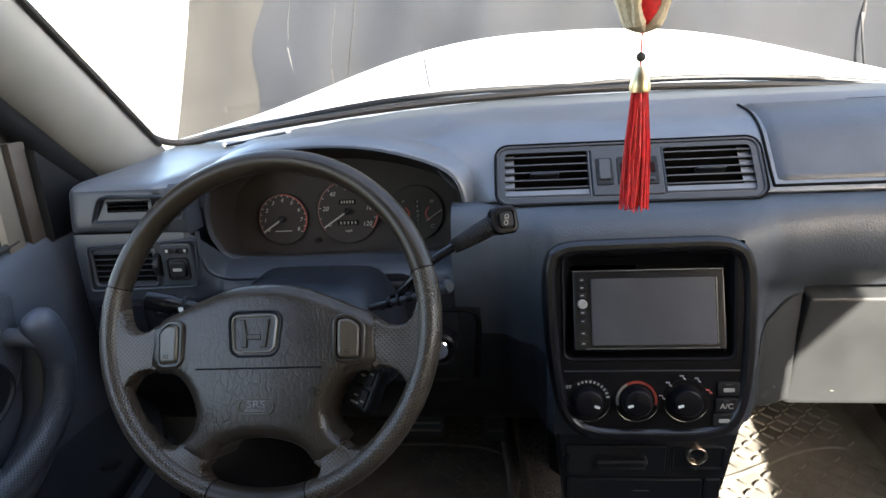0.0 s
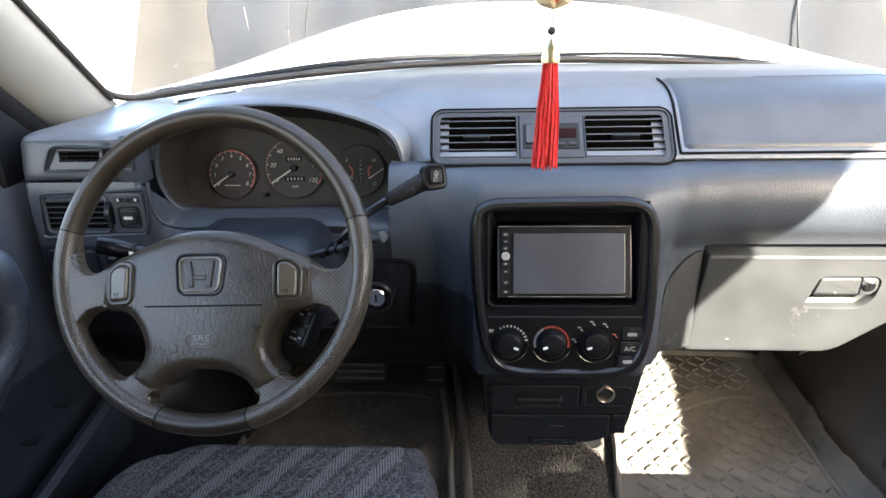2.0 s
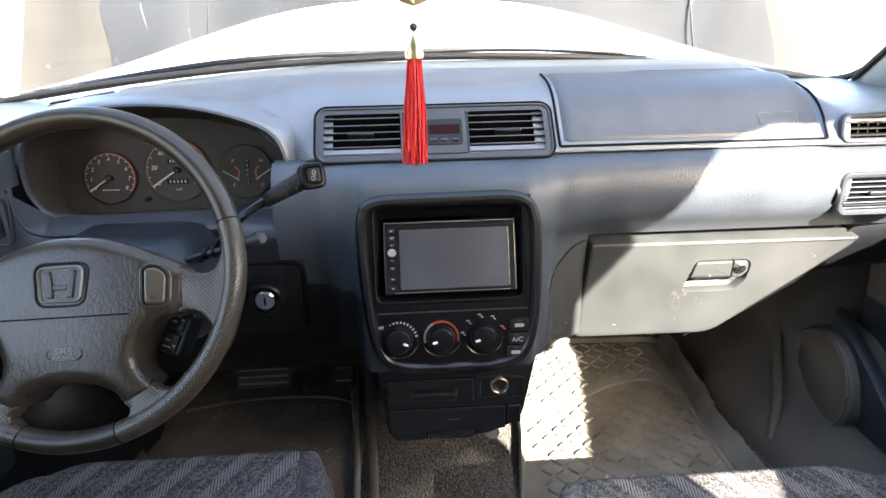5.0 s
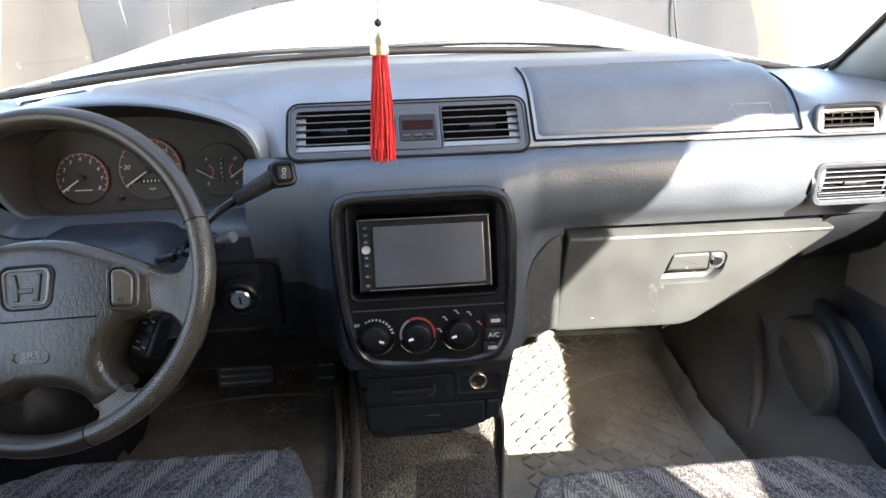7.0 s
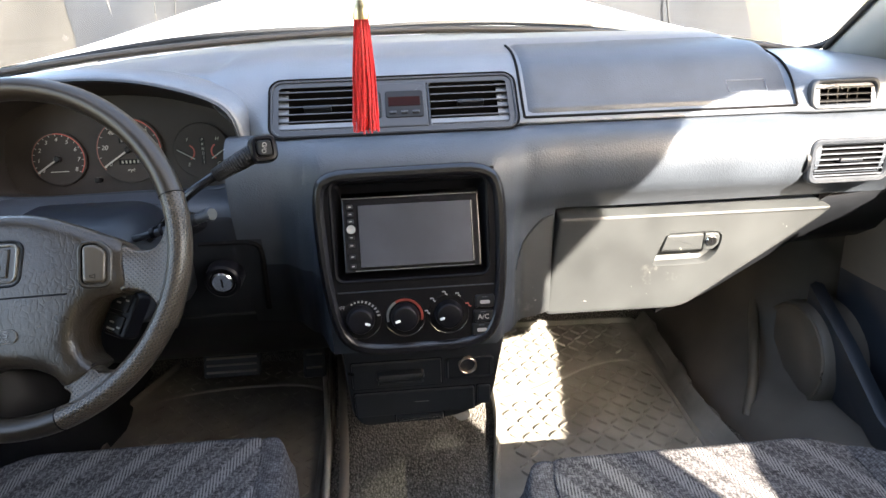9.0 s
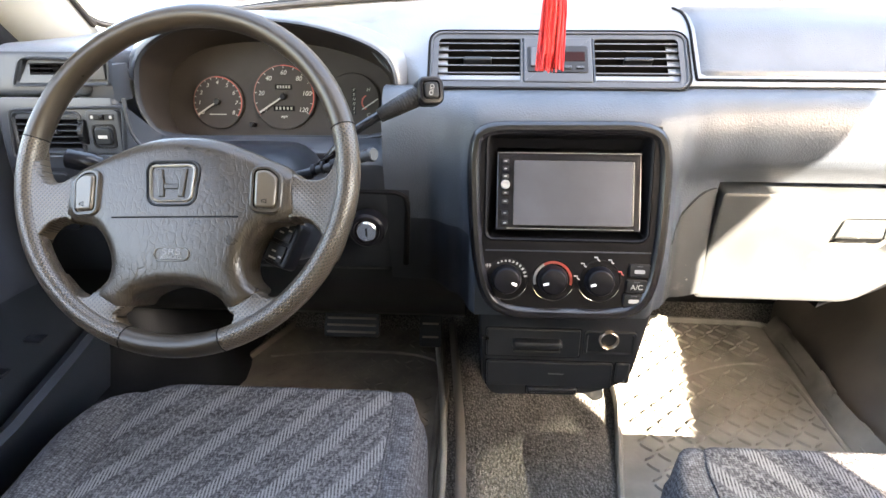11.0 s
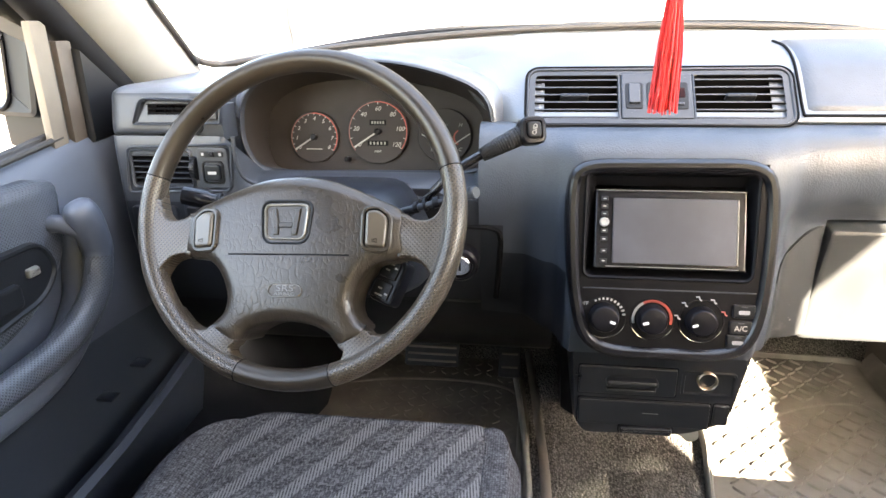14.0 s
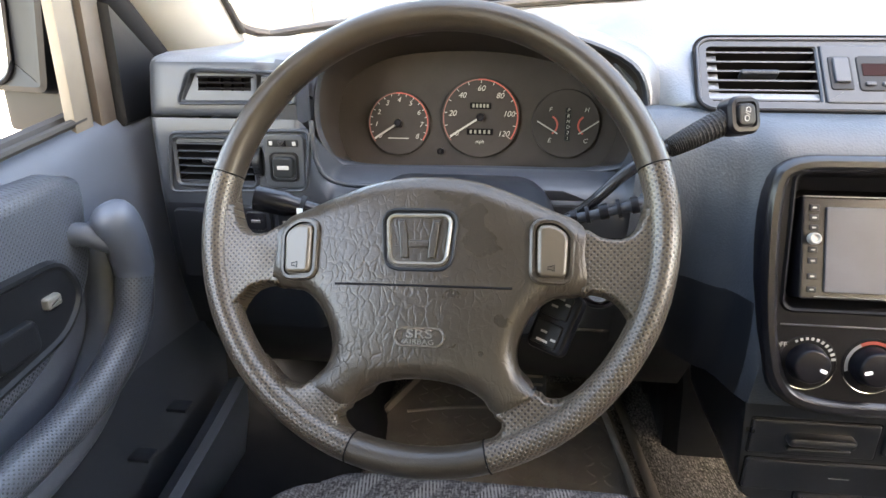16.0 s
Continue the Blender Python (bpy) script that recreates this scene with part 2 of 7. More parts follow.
def seat_cloth(name, dark, light, stripes, lean=1):
    """Woven seat cloth; with stripes, slanting bands of fine light threads."""
    m = mat(name, dark, 0.95, var=0.45, scale=260, bump=1.0, grain=380, spec=0.1)
    nt = m.node_tree
    b = nt.nodes["Principled BSDF"]
    co = nt.nodes.new("ShaderNodeTexCoord")
    # coarse weave: rows of small dark pits
    pit = nt.nodes.new("ShaderNodeTexVoronoi")
    pit.inputs["Scale"].default_value, pit.inputs["Randomness"].default_value = 330.0, 0.35
    nt.links.new(co.outputs["Object"], pit.inputs["Vector"])
    pr = nt.nodes.new("ShaderNodeMapRange")
    pr.inputs["From Min"].default_value, pr.inputs["From Max"].default_value = 0.30, 0.75
    pr.inputs["To Min"].default_value, pr.inputs["To Max"].default_value = 1.25, 0.45
    nt.links.new(pit.outputs["Distance"], pr.inputs[0])
    wv = nt.nodes.new("ShaderNodeVectorMath")
    wv.operation = "SCALE"
    nt.links.new(b.inputs["Base Color"].links[0].from_socket, wv.inputs[0])
    nt.links.new(pr.outputs[0], wv.inputs["Scale"])
    nt.links.new(wv.outputs[0], b.inputs["Base Color"])
    if not stripes:
        return m

    def wave(turn, scale, dist):
        mp = nt.nodes.new("ShaderNodeMapping")
        mp.inputs["Rotation"].default_value = (0, 0, radians(turn * lean + (0 if lean > 0 else 180)))
        nt.links.new(co.outputs["Object"], mp.inputs["Vector"])
        w = nt.nodes.new("ShaderNodeTexWave")
        w.inputs["Scale"].default_value, w.inputs["Distortion"].default_value, w.inputs["Detail"].default_value = scale, dist, 2
        nt.links.new(mp.outputs[0], w.inputs["Vector"])
        return w.outputs[1]

    def ramp(v, a, c):
        r = nt.nodes.new("ShaderNodeMapRange")
        r.inputs["From Min"].default_value, r.inputs["From Max"].default_value = a, c
        nt.links.new(v, r.inputs[0])
        return r.outputs[0]

    def times(a, c):
        r = nt.nodes.new("ShaderNodeMath")
        r.operation = "MULTIPLY"
        nt.links.new(a, r.inputs[0])
        if isinstance(c, float):
            r.inputs[1].default_value = c
        else:
            nt.links.new(c, r.inputs[1])
        return r.outputs[0]
    band = ramp(wave(32, 5.6, 0.9), 0.72, 0.84)
    thread = ramp(wave(-8, 84, 0.5), 0.25, 0.7)
    fine = times(ramp(wave(32, 22.4, 1.2), 0.7, 0.9), 0.5)
    n = nt.nodes.new("ShaderNodeTexNoise")
    n.inputs["Scale"].default_value = 230
    nt.links.new(co.outputs["Object"], n.inputs["Vector"])
    fleck = ramp(n.outputs[0], 0.50, 0.66)
    f = nt.nodes.new("ShaderNodeMath")
    f.operation = "MAXIMUM"
    both = nt.nodes.new("ShaderNodeMath")
    both.operation = "MAXIMUM"
    nt.links.new(band, both.inputs[0])
    nt.links.new(fine, both.inputs[1])
    nt.links.new(times(both.outputs[0], thread), f.inputs[0])
    nt.links.new(times(fleck, 0.6), f.inputs[1])
    mx = nt.nodes.new("ShaderNodeMix")
    mx.data_type = "RGBA"
    old = b.inputs["Base Color"].links[0].from_socket
    nt.links.new(f.outputs[0], mx.inputs[0])
    nt.links.new(old, mx.inputs[6])
    mx.inputs[7].default_value = (*light, 1)
    nt.links.new(mx.outputs[2], b.inputs["Base Color"])
    return m


def pile(m, scale, depth):
    """Give a carpet tufts: uneven rows of pile as colour and deep relief."""
    nt = m.node_tree
    b = nt.nodes["Principled BSDF"]
    co = nt.nodes.new("ShaderNodeTexCoord")
    mp = nt.nodes.new("ShaderNodeMapping")
    mp.inputs["Scale"].default_value = (1.0, 0.42, 1.0)
    mp.inputs["Rotation"].default_value = (0, 0, radians(8))
    nt.links.new(co.outputs["Object"], mp.inputs["Vector"])
    v = nt.nodes.new("ShaderNodeTexVoronoi")
    v.inputs["Scale"].default_value = scale
    nt.links.new(mp.outputs[0], v.inputs["Vector"])
    r = nt.nodes.new("ShaderNodeMapRange")
    r.inputs["From Min"].default_value, r.inputs["From Max"].default_value = 0.15, 0.75
    r.inputs["To Min"].default_value, r.inputs["To Max"].default_value = 1.25, 0.50
    nt.links.new(v.outputs["Distance"], r.inputs[0])
    k = nt.nodes.new("ShaderNodeVectorMath")
    k.operation = "SCALE"
    nt.links.new(b.inputs["Base Color"].links[0].from_socket, k.inputs[0])
    nt.links.new(r.outputs[0], k.inputs["Scale"])
    nt.links.new(k.outputs[0], b.inputs["Base Color"])
    bp = nt.nodes.new("ShaderNodeBump")
    bp.inputs["Strength"].default_value, bp.inputs["Distance"].default_value = 1.0, depth
    nt.links.new(r.outputs[0], bp.inputs["Height"])
    nt.links.new(b.inputs["Normal"].links[0].from_socket, bp.inputs["Normal"])
    nt.links.new(bp.outputs[0], b.inputs["Normal"])
    return m


pile(M_CARPET, 320.0, 0.0025)
M_PERF = perforated("wheel_perforated", (0.050, 0.037, 0.025), 0.33, 305)
M_PERF.node_tree.nodes["Principled BSDF"].inputs["Specular IOR Level"].default_value = 0.5


def wrinkled(m, turn=-38, scale=165.0):
    """Add patches of slanting creases as relief to a vinyl."""
    nt = m.node_tree
    b = nt.nodes["Principled BSDF"]
    co = nt.nodes.new("ShaderNodeTexCoord")
    mp = nt.nodes.new("ShaderNodeMapping")
    mp.inputs["Rotation"].default_value = (0, radians(turn), 0)
    mp.inputs["Scale"].default_value = (1, 1, 0.19)
    nt.links.new(co.outputs["Object"], mp.inputs["Vector"])
    wob = nt.nodes.new("ShaderNodeTexNoise")
    wob.inputs["Scale"].default_value = 60.0
    nt.links.new(co.outputs["Object"], wob.inputs["Vector"])
    add = nt.nodes.new("ShaderNodeVectorMath")
    add.operation = "MULTIPLY_ADD"
    add.inputs[1].default_value = (0.014, 0.014, 0.014)
    nt.links.new(wob.outputs["Color"], add.inputs[0])
    nt.links.new(mp.outputs[0], add.inputs[2])
    n = nt.nodes.new("ShaderNodeTexVoronoi")
    n.feature = "DISTANCE_TO_EDGE"
    n.inputs["Scale"].default_value = scale
    nt.links.new(add.outputs[0], n.inputs["Vector"])

    def math_(op, a, c):
        k = nt.nodes.new("ShaderNodeMath")
        k.operation = op
        for i, v in enumerate((a, c)):
            if isinstance(v, float):
                k.inputs[i].default_value = v
            else:
                nt.links.new(v, k.inputs[i])
        return k.outputs[0]
    ridge = nt.nodes.new("ShaderNodeMapRange")
    ridge.interpolation_type = "SMOOTHSTEP"
    ridge.inputs["From Min"].default_value, ridge.inputs["From Max"].default_value = 0.0, 0.16
    nt.links.new(n.outputs["Distance"], ridge.inputs[0])
    pn = nt.nodes.new("ShaderNodeTexNoise")
    pn.inputs["Scale"].default_value, pn.inputs["Detail"].default_value = 16.0, 2.0
    nt.links.new(co.outputs["Object"], pn.inputs["Vector"])
    patch = nt.nodes.new("ShaderNodeMapRange")
    patch.inputs["From Min"].default_value, patch.inputs["From Max"].default_value = 0.30, 0.66
    patch.inputs["To Min"].default_value = 0.12
    nt.links.new(pn.outputs[0], patch.inputs[0])
    hgt = math_("MULTIPLY", math_("SUBTRACT", ridge.outputs[0], 1.0), patch.outputs[0])
    bp = nt.nodes.new("ShaderNodeBump")
    bp.inputs["Strength"].default_value, bp.inputs["Distance"].default_value = 0.27, 0.0008
    nt.links.new(hgt, bp.inputs["Height"])
    old = b.inputs["Normal"].links[0].from_socket
    nt.links.new(old, bp.inputs["Normal"])
    nt.links.new(bp.outputs[0], b.inputs["Normal"])
    return m


wrinkled(M_PAD)
M_DOORPERF = perforated("door_perforated", (0.046, 0.053, 0.066), 0.36, 290)
M_CLOTH = seat_cloth("seat_cloth", (0.066, 0.066, 0.071), None, False)
M_STRIPE = seat_cloth("seat_cloth_striped", (0.052, 0.051, 0.055), (0.150, 0.148, 0.150), True)
M_STRIPE2 = seat_cloth("seat_cloth_striped_mirrored", (0.052, 0.051, 0.055), (0.150, 0.148, 0.150), True, -1)


# ---- mesh helpers ----
def thing(name, label, category, kind="", group="", at=(0, 0, 0)):
    ob = new(name)
    ob.location = at
    ob.empty_display_size = 0.05
    bpy.context.view_layer.update()
    return tagged(ob, label, category, group, kind)


def part(name, bm, material, parent=None, label="", smooth=30, uv=None):
    me = bpy.data.meshes.new(name)
    bmesh.ops.recalc_face_normals(bm, faces=bm.faces)
    if smooth:
        lim = radians(smooth)
        for f in bm.faces:
            f.smooth = True
        for e in bm.edges:
            e.smooth = len(e.link_faces) == 2 and e.calc_face_angle(0) < lim
    if uv is not None:
        lay = bm.loops.layers.uv.new("UVMap")
        for f in bm.faces:
            for lp in f.loops:
                lp[lay].uv = uv(lp.vert.co)
    bm.to_mesh(me)
    bm.free()
    me.materials.append(material)
    ob = new(name, me)
    if parent is not None:
        ob.parent = parent
        ob.matrix_parent_inverse = Matrix.Translation(-parent.location)
    if label:
        ob["label"] = label
    return ob


def two_tone(ob, other, test):
    """Give the faces that pass the test a second material."""
    ob.data.materials.append(other)
    for f in ob.data.polygons:
        if test(f.center):
            f.material_index = len(ob.data.materials) - 1
    return ob


def solid(name, bm, material, label, category, kind="", group="", smooth=30):
    return tagged(part(name, bm, material, None, "", smooth), label, category, group, kind)


def plane_at(o, lean=0.0, turn=0.0):
    """A local frame: u to the right, v up along a face whose top leans away by lean degrees, w out of the face towards the seats."""
    a = radians(lean)
    m = Matrix(((1, 0, 0, 0), (0, math.sin(a), -math.cos(a), 0), (0, math.cos(a), math.sin(a), 0), (0, 0, 0, 1)))
    return Matrix.Translation(o) @ Matrix.Rotation(radians(turn), 4, "Z") @ m


def rr(w, h, r, cx=0.0, cy=0.0, n=5):
    pts = []
    for sx, sy, a0 in ((1, -1, -90), (1, 1, 0), (-1, 1, 90), (-1, -1, 180)):
        for i in range(n + 1):
            a = radians(a0 + 90 * i / n)
            pts.append((cx + sx * (w / 2 - r) + r * math.cos(a), cy + sy * (h / 2 - r) + r * math.sin(a)))
    return pts


def inset(pts, d):
    """Move every edge of a counter-clockwise outline inwards by d."""
    out = []
    n = len(pts)
    for i in range(n):
        p0, p1, p2 = Vector(pts[i - 1]), Vector(pts[i]), Vector(pts[(i + 1) % n])
        a, b = (p1 - p0).normalized(), (p2 - p1).normalized()
        na, nb = Vector((-a.y, a.x)), Vector((-b.y, b.x))
        k = na + nb
        k = k / max(0.3, k.length_squared) * 2
        out.append(tuple(p1 + k * d))
    return out


def rpoly(pts, r, n=5):
    """Round the corners of an outline; r may be one radius or one for each corner."""
    out = []
    m = len(pts)
    for i in range(m):
        p0, p1, p2 = Vector(pts[i - 1]), Vector(pts[i]), Vector(pts[(i + 1) % m])
        ri = r[i] if isinstance(r, (list, tuple)) else r
        a, b = (p0 - p1), (p2 - p1)
        q0 = p1 + a.normalized() * min(ri, a.length * 0.49)
        q2 = p1 + b.normalized() * min(ri, b.length * 0.49)
        for k in range(n + 1):
            t = k / n
            out.append(tuple(q0 * (1 - t) ** 2 + p1 * 2 * t * (1 - t) + q2 * t * t))
    return out


def circ(r, n=32, cx=0.0, cy=0.0):
    return [(cx + r * math.cos(2 * math.pi * i / n), cy + r * math.sin(2 * math.pi * i / n)) for i in range(n)]


def loft(bm, rings, closed=True, cap0=False, cap1=False):
    vs = [[bm.verts.new(p) for p in ring] for ring in rings]
    n = len(vs[0])
    for a, b in zip(vs, vs[1:]):
        for i in range(n if closed else n - 1):
            j = (i + 1) % n
            bm.faces.new((a[i], a[j], b[j], b[i]))
    if cap0:
        bm.faces.new(list(reversed(vs[0])))
    if cap1:
        bm.faces.new(vs[-1])
    return vs


def stack(bm, m, layers, cap0=False, cap1=True):
    """Loft outlines in a local frame, one above another: layers of (outline, height)."""
    loft(bm, [[m @ Vector((u, v, w)) for u, v in o] for o, w in layers], True, cap0, cap1)


def plate(bm, m, outline, w0, w1, edge=0.002):
    """A panel with a rounded front edge."""
    stack(bm, m, [(outline, w0), (outline, w1 - edge), (inset(outline, edge * 0.35), w1 - edge * 0.3), (inset(outline, edge), w1), (inset(outline, edge * 1.4), w1)], True, True)


def box(bm, lo, hi, bevel=0.0, m=None):
    x0, y0, z0 = lo
    x1, y1, z1 = hi
    vs = [bm.verts.new((x, y, z)) for x in (x0, x1) for y in (y0, y1) for z in (z0, z1)]
    fs = [bm.faces.new([vs[i] for i in q]) for q in ((0, 1, 3, 2), (4, 6, 7, 5), (0, 4, 5, 1), (2, 3, 7, 6), (0, 2, 6, 4), (1, 5, 7, 3))]
    if bevel:
        es = list({e for f in fs for e in f.edges})
        r = bmesh.ops.bevel(bm, geom=es, offset=bevel, segments=2, affect="EDGES", profile=0.6)
        vs = list({v for f in r["faces"] for v in f.verts} | {v for v in vs if v.is_valid})
    if m is not None:
        for v in vs:
            v.co = m @ v.co
    return bm


def catmull(pts, steps):
    pts = [Vector(p) for p in pts]
    out = []
    for i in range(len(pts) - 1):
        p0, p1, p2, p3 = pts[max(0, i - 1)], pts[i], pts[i + 1], pts[min(len(pts) - 1, i + 2)]
        for k in range(steps):
            t = k / steps
            out.append(0.5 * (2 * p1 + (p2 - p0) * t + (2 * p0 - 5 * p1 + 4 * p2 - p3) * t * t + (3 * p1 - p0 - 3 * p2 + p3) * t ** 3))
    out.append(pts[-1])
    return out


def tube(bm, path, radius, seg=12, closed=False, cap=True, flat=1.0, up=(0, 0, 1)):
    """A tube along a path; radius a number or a function of 0..1; flat squeezes it along up."""
    path = [Vector(p) for p in path]
    n = len(path)
    rings = []
    for i, p in enumerate(path):
        if closed:
            d = (path[(i + 1) % n] - path[i - 1]).normalized()
        else:
            d = (path[min(n - 1, i + 1)] - path[max(0, i - 1)]).normalized()
        u = Vector(up) - d * d.dot(Vector(up))
        u = u.normalized() if u.length > 1e-4 else d.orthogonal().normalized()
        s = d.cross(u)
        r = radius(i / max(1, n - 1)) if callable(radius) else radius
        rings.append([p + (s * math.cos(2 * math.pi * k / seg) + u * flat * math.sin(2 * math.pi * k / seg)) * r for k in range(seg)])
    if closed:
        rings.append(rings[0])
        loft(bm, rings)
        bmesh.ops.remove_doubles(bm, verts=bm.verts, dist=1e-6)
    else:
        loft(bm, rings, True, cap, cap)


def cyl(bm, m, r, w0, w1, n=28, edge=0.0015, r2=None):
    r2 = r if r2 is None else r2
    stack(bm, m, [(circ(r, n), w0), (circ(r2, n), w1 - edge), (circ(r2 - edge, n), w1)], True, True)


def lettering(body, size, m, material, parent, name="lettering", label=""):
    """Printed letters, centred on the frame m."""
    cu = bpy.data.curves.new(name, "FONT")
    cu.shear = 0.25 if name == "numeral" else 0.0
    cu.body, cu.size, cu.align_x, cu.align_y, cu.extrude = body, size, "CENTER", "CENTER", 0.0002
    tmp = bpy.data.objects.new(name, cu)
    me = bpy.data.meshes.new_from_object(tmp)
    bpy.data.objects.remove(tmp)
    bpy.data.curves.remove(cu)
    me.transform(m)
    bm = bmesh.new()
    bm.from_mesh(me)
    bpy.data.meshes.remove(me)
    return part(name, bm, material, parent, label, smooth=0)


def mix(a, b, t):
    return a + (b - a) * t


def smooth01(t):
    t = max(0.0, min(1.0, t))
    return t * t * (3 - 2 * t)


def between(keys, x):
    """Blend lists keyed by x smoothly."""
    if x <= keys[0][0]:
        return keys[0][1]
    for (xa, a), (xb, b) in zip(keys, keys[1:]):
        if x <= xb:
            t = smooth01((x - xa) / (xb - xa))
            return [mix(p, q, t) for p, q in zip(a, b)]
    return keys[-1][1]


def steps(a, b, n):
    return [a + (b - a) * i / n for i in range(n + 1)]


# ---- the ground and what stands in front of the car ----
XC = 0.295                                   # the car's middle
bm = bmesh.new()
box(bm, (-60, -60, -0.1), (60, 60, 0.1))
solid("ground", bm, M_GROUND, "pale dusty open ground in full sun", "ground", "structure")


def hood_z(x, y):
    u = (x - XC) / 0.74
    t = (y - 1.24) / 0.70
    crown = 1.262 + 0.105 * smooth01(t) * 1.0 if t < 1 else 1.367 - 0.5 * (t - 1) ** 2
    side = abs(u) ** 2.6
    return crown - 0.055 * side - 0.09 * side * smooth01(t)


car_hood = thing("car_hood", "sunlit white painted bonnet of the car", "bonnet", at=(XC, 1.6, 1.2))
bm = bmesh.new()
rows = []
for y in steps(1.25, 2.0, 20):
    w = 0.745 - 0.10 * ((y - 1.25) / 0.75) ** 2
    rows.append([(XC + w * s, y, hood_z(XC + 0.74 * s, y)) for s in steps(-1, 1, 32)])
rows.append([(x, y + 0.03, z - 0.10) for x, y, z in rows[-1]])
rows.append([(x, y + 0.01, z - 0.45) for x, y, z in rows[-1]])
loft(bm, rows, False)
part("panel", bm, M_PAINT, car_hood)
for s in (-1, 1):
    bm = bmesh.new()
    x0 = XC + s * 0.752
    rows = [[(x0, y, hood_z(XC + 0.74, y) - 0.012), (x0 + s * 0.05, y, hood_z(XC + 0.74, y) - 0.03),
             (x0 + s * 0.085, y, hood_z(XC + 0.74, y) - 0.10), (x0 + s * 0.09, y, 0.55)] for y in steps(1.22, 2.0, 14)]
    loft(bm, rows, False)
    part("fender", bm, M_PAINT, car_hood)
bm = bmesh.new()
tube(bm, [(x, y, hood_z(x, y) + 0.0035) for x, y in [(mix(0.0, -0.08, t), mix(1.38, 1.93, t)) for t in steps(0, 1, 24)]], 0.0014, 6)
part("crease", bm, M_DARK, car_hood)

cowl = thing("cowl", "white painted scuttle with dark wipers below the windscreen", "scuttle", at=(XC, 1.23, 1.2))
bm = bmesh.new()
rows = []
for x in steps(-0.46, 1.05, 40):
    z = 1.258 - 0.06 * ((x - XC) / 0.73) ** 2
    rows.append([(x, 1.205, z - 0.012), (x, 1.225, z - 0.004), (x, 1.26, z - 0.012), (x, 1.27, z - 0.06)])
loft(bm, rows, False)
part("grille", bm, M_PAINT, cowl)
for xa, xb in ((-0.30, 0.28), (0.18, 0.80)):
    bm = bmesh.new()
    pts = []
    for t in steps(0, 1, 10):
        x = mix(xa, xb, t)
        pts.append((x, 1.235 + 0.02 * t, 1.264 - 0.06 * ((x - XC) / 0.73) ** 2 + 0.008 * math.sin(math.pi * t)))
    tube(bm, pts, 0.005, 8)
    part("wiper", bm, M_DARK, cowl, "dark wiper arm and blade")

# a big faded grey sheet that stands upright just beyond the bonnet
sheet = thing("cover_sheet", "faded grey tarpaulin sheet hung upright in front of the car", "tarpaulin", at=(XC, 2.35, 0.1))


def sheet_at(s, z):
    w = 1.65 - 0.28 * (z - 0.1)
    x = 0.335 + s * w
    return (x, 2.35 + 0.012 * math.sin(x * 9 + z * 3) + 0.008 * math.sin(x * 23 - z * 7), z)


for name, s0, s1, m_, off in (("panel", -1, 1, M_TARP2, 0.0), ("overlay", -0.79, 0.90, M_TARP, -0.012)):
    bm = bmesh.new()
    rows = []
    for z in steps(0.1 if off == 0 else 0.6, 2.6, 34):
        e = 0.015 * math.sin(z * 17) if off else 0
        rows.append([Vector(sheet_at(mix(s0 + e, s1 + e * 0.7, k / 60), z)) + Vector((0, off, 0)) for k in range(61)])
    loft(bm, rows, False)
    r = bmesh.ops.solidify(bm, geom=bm.faces[:], thickness=0.004)
    part(name, bm, m_, sheet, "bluish grey patch" if off else "")
for xs, w in ((-0.60, 0.005), (-0.46, 0.003), (-0.40, 0.003), (0.62, 0.003), (1.22, 0.006)):
    bm = bmesh.new()
    pts = [Vector(sheet_at(0, z)) + Vector((xs - XC + 0.02 * math.sin(z * 11 + xs * 7), -0.016, 0)) for z in steps(1.0, 2.5, 40)]
    tube(bm, pts, w, 6, flat=0.4)
    part("seam", bm, M_TARP2, sheet)

# ---- the car's body round the cabin ----
ROOF, FLOOR = 1.79, 0.57
bm = bmesh.new()
box(bm, (-0.50, -1.6, FLOOR - 0.05), (1.09, 1.50, FLOOR))
solid("floor", bm, M_CARPET, "worn grey carpet on the car's floor", "floor", "structure")
# roof and rear end are out of view, added to shut out daylight
bm = bmesh.new()
box(bm, (-0.51, -1.6, ROOF), (1.10, 0.42, ROOF + 0.04))
solid("ceiling", bm, M_SHELL, "unseen dark grey ceiling that closes the cabin", "ceiling", "structure")
bm = bmesh.new()
box(bm, (-0.5, -1.64, FLOOR), (1.09, -1.6, 1.15))
box(bm, (-0.5, -1.64, 1.62), (1.09, -1.6, ROOF))
box(bm, (-0.5, -1.64, 1.15), (-0.38, -1.6, 1.62))
box(bm, (0.97, -1.64, 1.15), (1.09, -1.6, 1.62))
solid("wall_rear", bm, M_SHELL, "plain grey unseen rear end that closes the cabin", "wall", "structure")
bm = bmesh.new()
box(bm, (-0.50, 1.46, FLOOR), (1.09, 1.50, 1.20))
solid("wall_front", bm, M_DARK, "dark bulkhead ahead of the footwells", "wall", "structure")
